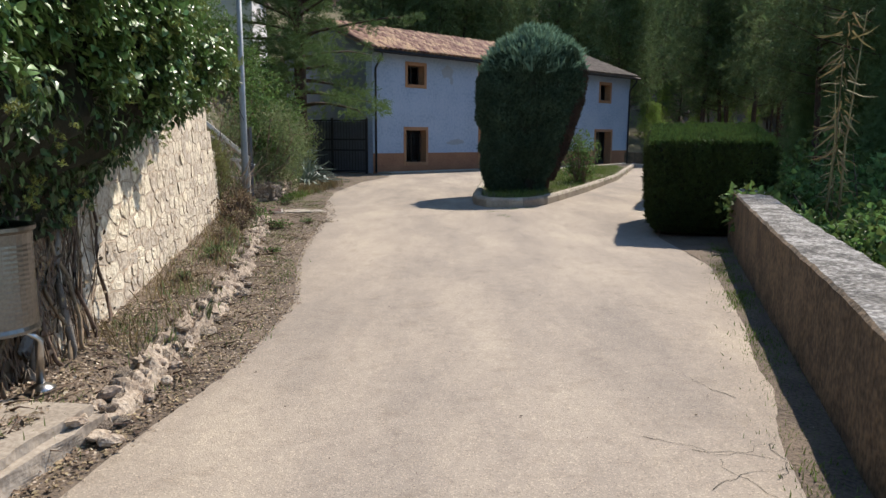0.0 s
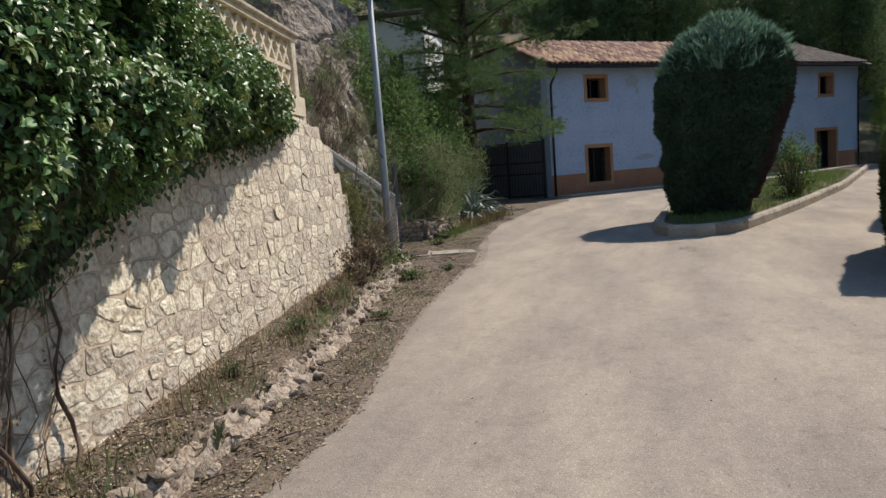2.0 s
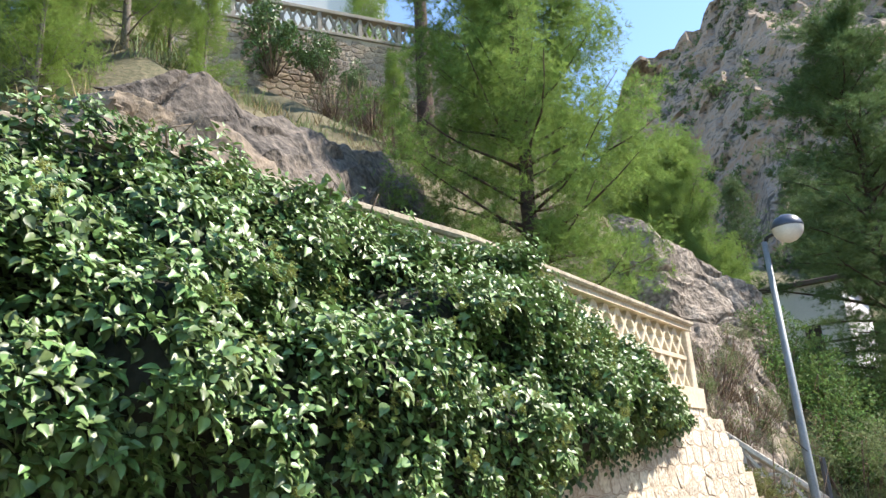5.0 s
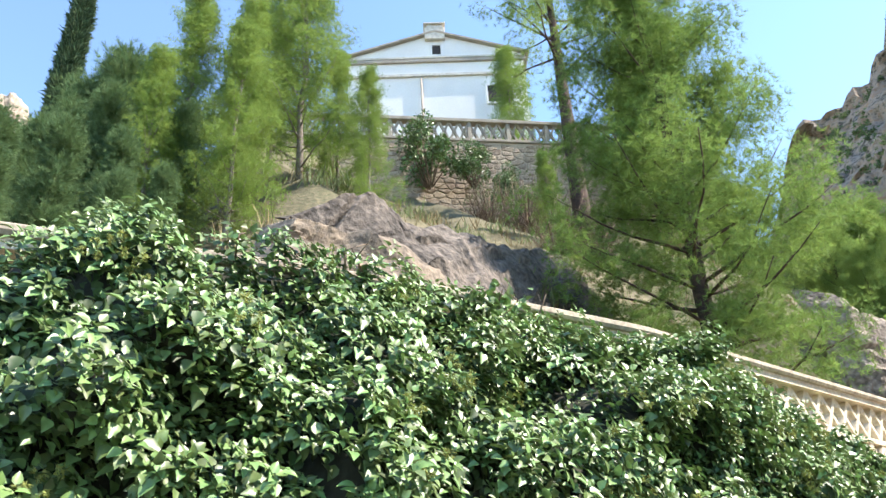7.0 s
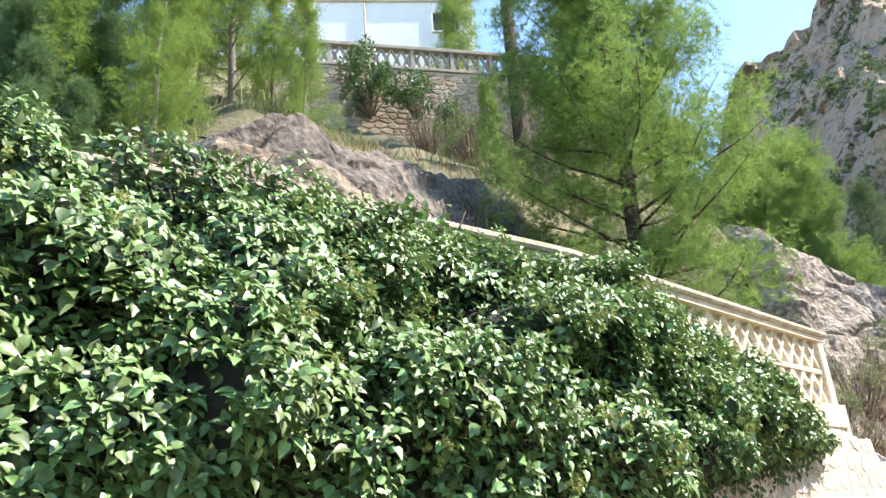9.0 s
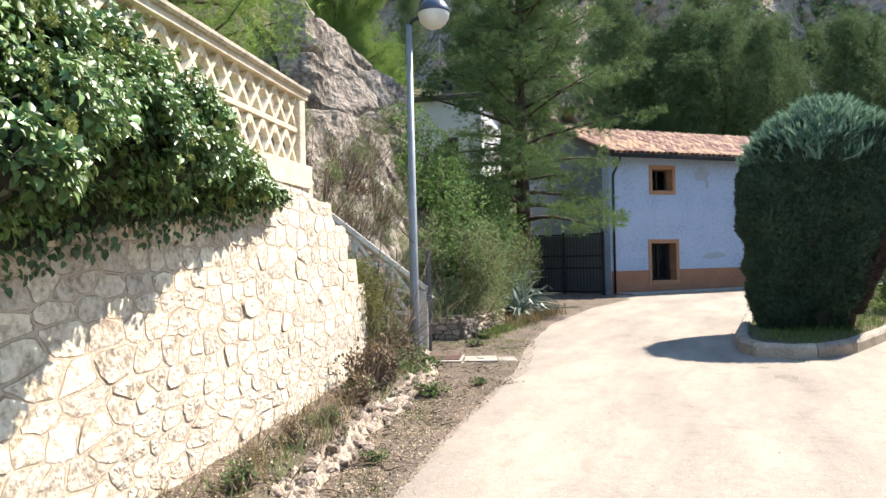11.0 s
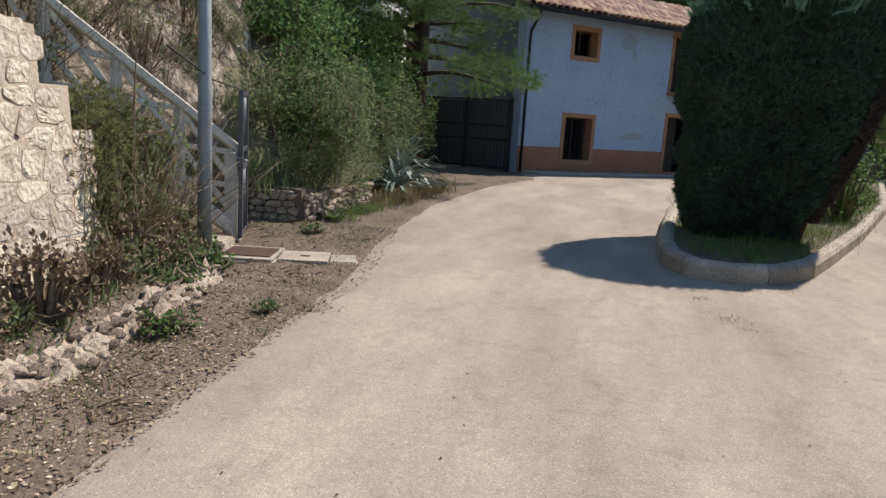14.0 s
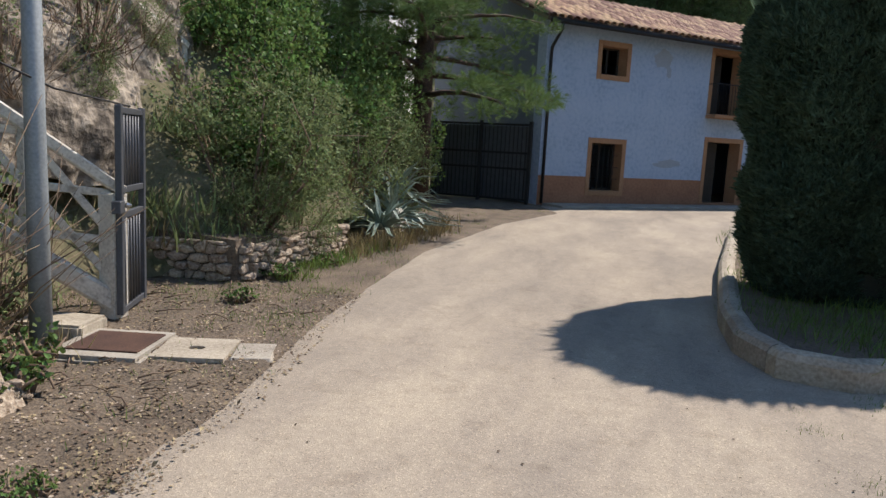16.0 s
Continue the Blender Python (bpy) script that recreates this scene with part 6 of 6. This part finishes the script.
for x, y, a, q in ((-5.6, 14.0, 10, 0.3), (-5.9, 15.0, 100, 0.34), (-5.5, 16.2, 200, 0.3), (-6.2, 16.6, 300, 0.36), (-6.4, 14.6, 50, 0.36), (-6.5, 18.0, 150, 0.4), (-5.8, 17.4, 240, 0.36), (-6.3, 13.2, 330, 0.3), (-6.7, 19.2, 70, 0.4)):
    more(B1, x, y, a, q, 1.2 + (-5.2 - x) * 2.1 + 0.15)
hill_ivy = bush("ivy_clump", "dark ivy spilling over the terrace wall", 1.7, 1.1, 2.6, 38, IVY, 4200, 0.11, LEAF, cat="ivy")
stand(hill_ivy, -17.5, 12.4, 14.5)
for a, dz, q in ((1.5, -0.5, 0.62), (2.5, -1.2, 0.5), (3.4, -1.9, 0.4), (4.2, -2.4, 0.3)):
    more(hill_ivy, -17.5 + 0.53 * a, 12.4 + 0.85 * a, 70 * a, q, 15.0 + dz)
isl = bush("island_shrub", "small rounded bright green shrub on the island", 0.7, 0.7, 1.6, 39, SHRUB, 2600, 0.07, cat="shrub")
stand(isl, 4.3, 22.2, 0.14)
bram = bush("bramble", "sprawling green bramble behind the parapet", 1.3, 1.6, 1.5, 40, SHRUB, 5200, 0.085, LEAF, cat="bramble", group="brambles behind the parapet")
stand(bram, 4.7, 7.0, -0.25)
for x, y, a, s in ((5.6, 9.2, 40, 1.2), (4.1, 4.4, 100, 0.85), (6.3, 6.5, 190, 1.25), (6.6, 11.2, 250, 1.25), (5.5, 3.0, 300, 1.1), (8.2, 9.0, 10, 1.5), (7.6, 13.6, 60, 1.5)):
    more(bram, x, y, a, s, -0.1)
for x, y, z, a, s in ((-4.95, 18.5, 1.0, 30, 0.8), (-5.3, 20.3, 1.5, 150, 0.9), (-6.2, 19.0, 2.6, 260, 0.7)):
    c = copy_thing(bram, pose(x, y, z, 0, 0, a))
    c.scale = (s, s, s)
    tagged(c, "dark leafy bramble tangled in the bank shrubs", "bramble", "brambles on the bank")
weed = bush("weed", "small bright green leafy weed in the verge", 0.26, 0.22, 0.11, 46, SHRUB, 300, 0.03, LEAF, cat="weed", group="weeds in the verge")
stand(weed, WEEDS[0][0], WEEDS[0][1], 0.03)
for k, (x, y, s) in enumerate(WEEDS[1:]):
    c = copy_thing(weed, pose(x, y, 0.02, 0, 0, k * 67))
    c.scale = (s, s, s)
rusty = bush("dry_weed_clump", "rust-brown dry weed clump at the foot of the wall", 0.38, 0.36, 0.55, 61, LITTER, 900, 0.05, cat="weed", up=0.9, group="dry weeds by the wall")
stand(rusty, -3.25, 11.2, 0.12)
for x, y, a, q in ((-3.45, 11.9, 40, 0.8), (-3.05, 10.5, 110, 0.6), (-3.65, 12.6, 200, 0.9), (-2.75, 8.9, 260, 0.45), (-3.75, 13.25, 320, 0.8)):
    more(rusty, x, y, a, q, 0.3)
lush = bush("green_weed_clump", "lush green weed clump against the wall foot", 0.32, 0.36, 0.4, 62, OLIVE, 800, 0.045, cat="weed", up=0.9, group="green weeds by the wall")
stand(lush, -3.5, 12.2, 0.1)
for x, y, a, q in ((-2.55, 7.9, 30, 0.55), (-3.2, 10.9, 90, 0.6), (-2.9, 9.6, 150, 0.5), (-3.95, 13.0, 210, 1.1), (-3.7, 12.9, 300, 0.9), (-2.42, 6.6, 10, 0.4)):
    more(lush, x, y, a, q, 0.3)
reed = thing("dry_reed", "tall withered straw-coloured reed stalk", "reed", (4.75, 8.6, 0.1))
rl = []
for k in range(4):
    a = k * 1.7
    rl.append(([(0.1 * math.cos(a), 0.1 * math.sin(a), 0), (0.07 * math.cos(a) + 0.03, 0.07 * math.sin(a), 1.4), (0.16 * math.cos(a) + 0.05, 0.1 * math.sin(a), 2.9 - k * 0.4)], [0.016, 0.012, 0.004]))
for line in rl:
    tubes("stalk", [line], STRAW, reed, 6)
n = 170
zz = RNG.uniform(0.2, 2.9, n)
aa = RNG.uniform(0, 6.28, n)
cloud("dry_leaves", (BLADE[0] * (1.5, 1, -1.4), BLADE[1]), np.stack([0.05 * np.cos(aa), 0.05 * np.sin(aa), zz], 1), np.stack([np.cos(aa), np.sin(aa), RNG.uniform(-1.6, 0.4, n)], 1), RNG.uniform(0.1, 0.36, n), STRAW, reed)

# ---- grass, weeds, litter ----


def tufts(name, label, places, per, hgt, material, cat="grass", spread=0.08, wide=1.0):
    at, way, size = [], [], []
    for x, y, z, k in places:
        m = max(3, int(per * k))
        at.append(np.stack([x + RNG.normal(size=m) * spread * k, y + RNG.normal(size=m) * spread * k, np.full(m, z - 0.01)], 1))
        way.append(np.stack([RNG.normal(size=m) * 0.35, RNG.normal(size=m) * 0.35, np.ones(m)], 1))
        size.append(RNG.uniform(0.5, 1.2, m) * hgt * k)
    shp = (BLADE[0] * (wide, 1, 1), BLADE[1])
    return stuff(cloud(name, shp, np.concatenate(at), np.concatenate(way), np.concatenate(size), material), label, cat)


def verge_z(x, y):
    l, w = lerp_line(ROAD_L, y) + 0.12, lerp_line(WALL, y) - 0.1 if y < 12.6 else hill_line(y) - 0.3
    return verge(min(max((x - l) / (w - l), 0.02), 0.98), y)[2]


rg = np.random.default_rng(50)
spots = []
for k in range(520):
    y = rg.uniform(3, 30)
    t = rg.uniform(0, 1) ** 1.2
    l, w = lerp_line(ROAD_L, y), lerp_line(WALL, y) if y < 12.6 else hill_line(y)
    x = l + (w - l) * t
    spots.append((x, y, verge_z(x, y), rg.uniform(0.3, 1.0)))
patch = [(rg.uniform(0.05, 0.9), rg.uniform(4, 17)) for k in range(26)]
for k in range(700):
    t, y = patch[k % 26]
    y, t = y + rg.normal() * 0.22, t + rg.normal() * 0.1
    l, w = lerp_line(ROAD_L, y), lerp_line(WALL, y) if y < 12.6 else hill_line(y)
    x = l + (w - l) * min(max(t, 0), 1)
    spots.append((x, y, verge_z(x, y), rg.uniform(0.3, 0.9)))
tufts("verge_grass", "sparse green grass tufts on the verge", spots, 20, 0.07, GRASS, spread=0.12, wide=1.8)
spots = []
hubs = rg.uniform(4.6, 14.5, 22)
for k in range(120):
    y = float(np.clip(hubs[k % 22] + rg.normal() * 0.16, 4.5, 14.6))
    x = lerp_line(WALL, min(y, 12.6)) + rg.uniform(0.05, 0.55) if y < 12.6 else -4.1 + rg.uniform(0, 0.5)
    spots.append((x, y, verge_z(x, y), rg.uniform(0.5, 1.2)))
tufts("dry_weeds", "straw-coloured dry weeds at the foot of the wall", spots, 14, 0.19, STRAW)
tufts("green_weeds", "green weeds at the foot of the wall", [(x + 0.08, y + 0.2, z, k) for x, y, z, k in spots[::2]], 10, 0.15, OLIVE, wide=2.0)
spots = [(lerp_line(PARA, y) - rg.uniform(0.02, 0.28), y, 0.0, rg.uniform(0.5, 1.2)) for y in rg.uniform(-1, 9.6, 150)]
tufts("parapet_grass", "green weeds along the foot of the parapet", spots, 34, 0.035, GRASS, spread=0.1, wide=1.8)
tufts("parapet_weeds", "lush green weeds in the shade of the parapet", [(lerp_line(PARA, y) - rg.uniform(0.02, 0.24), y, 0.0, rg.uniform(0.4, 1.0)) for y in np.concatenate([rg.uniform(6.0, 10.2, 80), rg.normal(5.0, 0.5, 14), rg.normal(3.0, 0.5, 6)])], 60, 0.045, GRASS, spread=0.11, wide=3.6)
spots = []
for k in range(2600):
    x, y = rg.uniform(0.9, 9), rg.uniform(15.7, 36)
    lo = float(np.interp(y, [15.6, 16.2, 20, 26, 36], [1.3, 1.0, 1.25, 2.0, 7.6]))
    hi = float(np.interp(y, [15.6, 16.3, 17.7, 20.3, 26.6, 36], [1.6, 2.2, 2.8, 3.9, 6.3, 9.2]))
    if lo < x < hi:
        spots.append((x, y, 0.14, rg.uniform(0.5, 1.1)))
tufts("island_grass", "bright grass covering the kerbed island", spots, 42, 0.17, GRASS, spread=0.22)
tufts("road_weeds", "small green weeds growing through the asphalt", [(1.05, 14.6, 0, 0.7), (1.2, 13.9, 0, 0.8), (1.3, 13.6, 0, 0.6), (-2.2, 12.6, 0, 0.7), (-2.05, 12.75, 0, 0.5), (1.55, 15.25, 0, 0.8), (1.95, 15.45, 0, 0.7), (1.0, 14.9, 0, 0.5)], 120, 0.05, GRASS, spread=0.10, wide=2.0)
tufts("bank_weeds", "green grass below the bank wall", [(rg.uniform(-3.92, -3.5), rg.uniform(16.8, 20), 0.02, rg.uniform(0.4, 1.0)) for k in range(60)], 30, 0.16, GRASS, spread=0.1, wide=1.6)
tufts("bank_grass", "long yellow-green grass on the bank", [(rg.uniform(-3.95, -3.35), rg.uniform(18.6, 23), 0.02, rg.uniform(0.4, 1.0)) for k in range(70)], 30, 0.34, STRAW, spread=0.12)
spots = [(x, y, on_hill(x, y), rg.uniform(0.6, 1.4)) for x, y in zip(rg.uniform(-14, -4.6, 420), rg.uniform(2, 26, 420)) if x < hill_line(y) - 0.2]
tufts("hill_grass", "dry grass tufts on the hillside", spots, 30, 0.34, STRAW, spread=0.14)
tufts("hill_scrub", "low green scrub on the hillside", [(x + 0.5, y + 0.3, on_hill(x + 0.5, y + 0.3), k) for x, y, z, k in spots[::2]], 90, 0.26, OLIVE, spread=0.2, wide=1.3)
n = 30000
yy = rg.uniform(2.0, 16.8, n)
tt = rg.uniform(-0.12, 1.0, n)
L0 = np.array([lerp_line(ROAD_L, y) for y in yy])
W0 = np.array([lerp_line(WALL, y) if y < 12.6 else hill_line(y) for y in yy])
xx = L0 + (W0 - L0) * tt
P = np.stack([xx, yy, np.array([verge_z(a, b) if t > 0.03 else 0.0 for a, b, t in zip(xx, yy, tt)]) + rg.uniform(0.002, 0.015, n)], 1)
stuff(cloud("leaf_litter", OVAL, P, np.stack([rg.normal(size=n), rg.normal(size=n), rg.normal(size=n) * 0.25], 1), rg.uniform(0.008, 0.05, n) * rg.uniform(0.5, 1.0, n), LITTER, flat=np.stack([rg.normal(size=n) * 0.3, rg.normal(size=n) * 0.3, np.ones(n)], 1)), "brown dead leaves scattered over the verge", "leaf litter")
n = 8000
yy = rg.uniform(1.6, 12.5, n)
tt = np.clip(np.where(rg.uniform(0, 1, n) < 0.75, rg.uniform(0.35, 1.0, n), rg.uniform(-0.05, 0.4, n)), -0.05, 0.98)
L0 = np.array([lerp_line(ROAD_L, y) for y in yy])
W0 = np.array([lerp_line(WALL, y) for y in yy])
xx = L0 + (W0 - L0) * tt
P = np.stack([xx, yy, np.array([verge_z(a, b) if t > 0.03 else 0.0 for a, b, t in zip(xx, yy, tt)]) + rg.uniform(0.004, 0.02, n)], 1)
stuff(cloud("pale_leaf_litter", OVAL, P, np.stack([rg.normal(size=n), rg.normal(size=n), rg.normal(size=n) * 0.3], 1), rg.uniform(0.008, 0.03, n), PALELEAF, flat=np.stack([rg.normal(size=n) * 0.4, rg.normal(size=n) * 0.4, np.ones(n)], 1)), "bleached cream fallen leaves below the wall", "leaf litter")
twl = []
for k in range(340):
    y = rg.uniform(3, 16)
    l, w = lerp_line(ROAD_L, y), lerp_line(WALL, y) if y < 12.6 else hill_line(y)
    x = l + (w - l) * rg.uniform(0.02, 0.9)
    a, ln = rg.uniform(0, 3.14), rg.uniform(0.06, 0.28)
    z = verge_z(x, y) + 0.015
    twl.append(([(x, y, z), (x + math.cos(a) * ln * 0.5, y + math.sin(a) * ln * 0.5, z + 0.02), (x + math.cos(a + 0.2) * ln, y + math.sin(a + 0.2) * ln, z + 0.005)], [0.006, 0.005, 0.002]))
stuff(tubes("twigs", twl, TWIG, None, 4), "fallen twigs on the verge", "twigs")
PEB = [(0.6, 0, 0.2), (0, 0.6, 0.15), (-0.6, 0, 0.2), (0, -0.6, 0.15), (0, 0, 0.5), (0, 0, -0.2)]
peb = (np.array(PEB), [(0, 1, 4), (1, 2, 4), (2, 3, 4), (3, 0, 4)])
n = 9600
yy = np.concatenate([rg.uniform(2.5, 16.5, 3600), rg.uniform(1.5, 18, 6000)])
xx = np.array([lerp_line(ROAD_L, y) - rg.uniform(-0.15, 1.0) for y in yy[:3600]] + [rg.uniform(-1.3, 2.2) for y in yy[3600:]])
zz = np.array([verge_z(a, b) if a < lerp_line(ROAD_L, b) else 0.0 for a, b in zip(xx, yy)])
stuff(cloud("pebbles", peb, np.stack([xx, yy, zz], 1), np.stack([rg.normal(size=n), rg.normal(size=n), np.zeros(n)], 1), np.concatenate([rg.uniform(0.005, 0.022, 3600), rg.uniform(0.002, 0.006, 6000)]), EDGESTONE, flat=np.tile((0, 0, 1.0), (n, 1))), "small pale pebbles and grit", "pebbles")

rc = np.random.default_rng(71)


def crack(x, y, a, n, w=0.0028):
    """A jagged crack in the asphalt."""
    V, F = [], []
    for i in range(n):
        ww = w * rc.uniform(0.4, 1.2) * (1 - i / n * 0.7)
        V += [(x - math.sin(a) * ww, y + math.cos(a) * ww, 0.003), (x + math.sin(a) * ww, y - math.cos(a) * ww, 0.003)]
        st, b = rc.uniform(0.03, 0.07), a + rc.normal() * 0.6
        x, y = x + math.cos(b) * st, y + math.sin(b) * st
    raw("crack", V, [(2 * i, 2 * i + 1, 2 * i + 3, 2 * i + 2) for i in range(n - 1)], COREDARK, road)


for x, y, a, n in ((1.05, 3.45, -0.5, 18), (1.25, 3.3, 0.2, 14), (1.35, 3.2, -1.2, 12), (1.75, 4.0, 2.2, 12), (1.9, 6.0, 0.6, 10), (1.2, 2.9, 0.1, 14), (1.55, 3.0, 1.2, 12), (2.05, 6.1, 2.6, 14)):
    crack(x, y, a, n)
n = 420
a = rc.integers(0, 3, n)
cx, cy = np.array([-2.2, -2.1, -2.3])[a], np.array([12.7, 12.62, 12.78])[a]
stuff(cloud("swept_litter", OVAL, np.stack([cx + rc.normal(size=n) * 0.09, cy + rc.normal(size=n) * 0.06, rc.uniform(0.004, 0.014, n)], 1), np.stack([rc.normal(size=n), rc.normal(size=n), rc.normal(size=n) * 0.2], 1), rc.uniform(0.008, 0.03, n), LITTER, flat=np.stack([rc.normal(size=n) * 0.4, rc.normal(size=n) * 0.4, np.ones(n)], 1)), "small heaps of dark leaf litter on the road edge", "leaf litter")
n = 260
xx, yy = rc.uniform(-1.8, 2.4, n), rc.uniform(2, 26, n)
stuff(cloud("road_litter", OVAL, np.stack([xx, yy, np.full(n, 0.006)], 1), np.stack([rc.normal(size=n), rc.normal(size=n), rc.normal(size=n) * 0.1], 1), rc.uniform(0.008, 0.026, n), BARK, flat=np.stack([rc.normal(size=n) * 0.3, rc.normal(size=n) * 0.3, np.ones(n)], 1)), "dark leaf scraps scattered on the asphalt", "litter")

# ---- pieces of walls and roof ----
rs = np.random.default_rng(31)
y0 = 4.0
stones = rubble(8.6, 2.5, 0.26, 0.14, 5, 0.004, lambda s: wall_top(y0 + s) + 0.02)
extra_v, extra_f, extra_m = [], [], []
far = sorted(range(len(stones)), key=lambda i: abs(np.mean([p[0] for p in stones[i]]) + y0 - 9.4))
for rank, i in enumerate(far):
    d = rs.uniform(0.002, 0.009)
    if rank < 300:
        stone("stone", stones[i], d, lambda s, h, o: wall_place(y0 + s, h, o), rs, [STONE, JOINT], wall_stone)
    else:
        v, f, m = stone_mesh(stones[i], d, lambda s, h, o: wall_place(y0 + s, h, o), rs)
        o = len(extra_v)
        extra_v += v
        extra_f += [tuple(a + o for a in q) for q in f]
        extra_m += m
if extra_v:
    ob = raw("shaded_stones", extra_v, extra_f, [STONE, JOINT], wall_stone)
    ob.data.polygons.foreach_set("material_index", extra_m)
    tagged(ob, kind="stuff")
for poly in rubble(2.7, 0.40, 0.15, 0.08, 15, 0.004):
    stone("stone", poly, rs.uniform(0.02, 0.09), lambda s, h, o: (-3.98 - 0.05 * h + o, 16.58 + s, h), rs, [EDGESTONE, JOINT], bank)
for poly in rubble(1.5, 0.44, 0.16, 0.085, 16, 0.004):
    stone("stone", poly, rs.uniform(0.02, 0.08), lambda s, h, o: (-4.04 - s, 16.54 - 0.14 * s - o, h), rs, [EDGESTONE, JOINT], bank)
old, newer = ([], []), ([], [])
for c, r, m in TILES:
    if c < 50 and r < 6:
        o = new("roof_tile", tile_me)
        o.parent = roof
        o.matrix_basis = m
    else:
        V, F = old if c > 53 else newer
        b = len(V)
        V += [m @ Vector(p) for p in tile_v]
        F += [tuple(a + b for a in q) for q in tile_f]
tagged(raw("roof_tiles", *newer, TILE, roof), kind="stuff")
tagged(raw("old_roof_tiles", *old, DARKTILE, roof), kind="stuff")
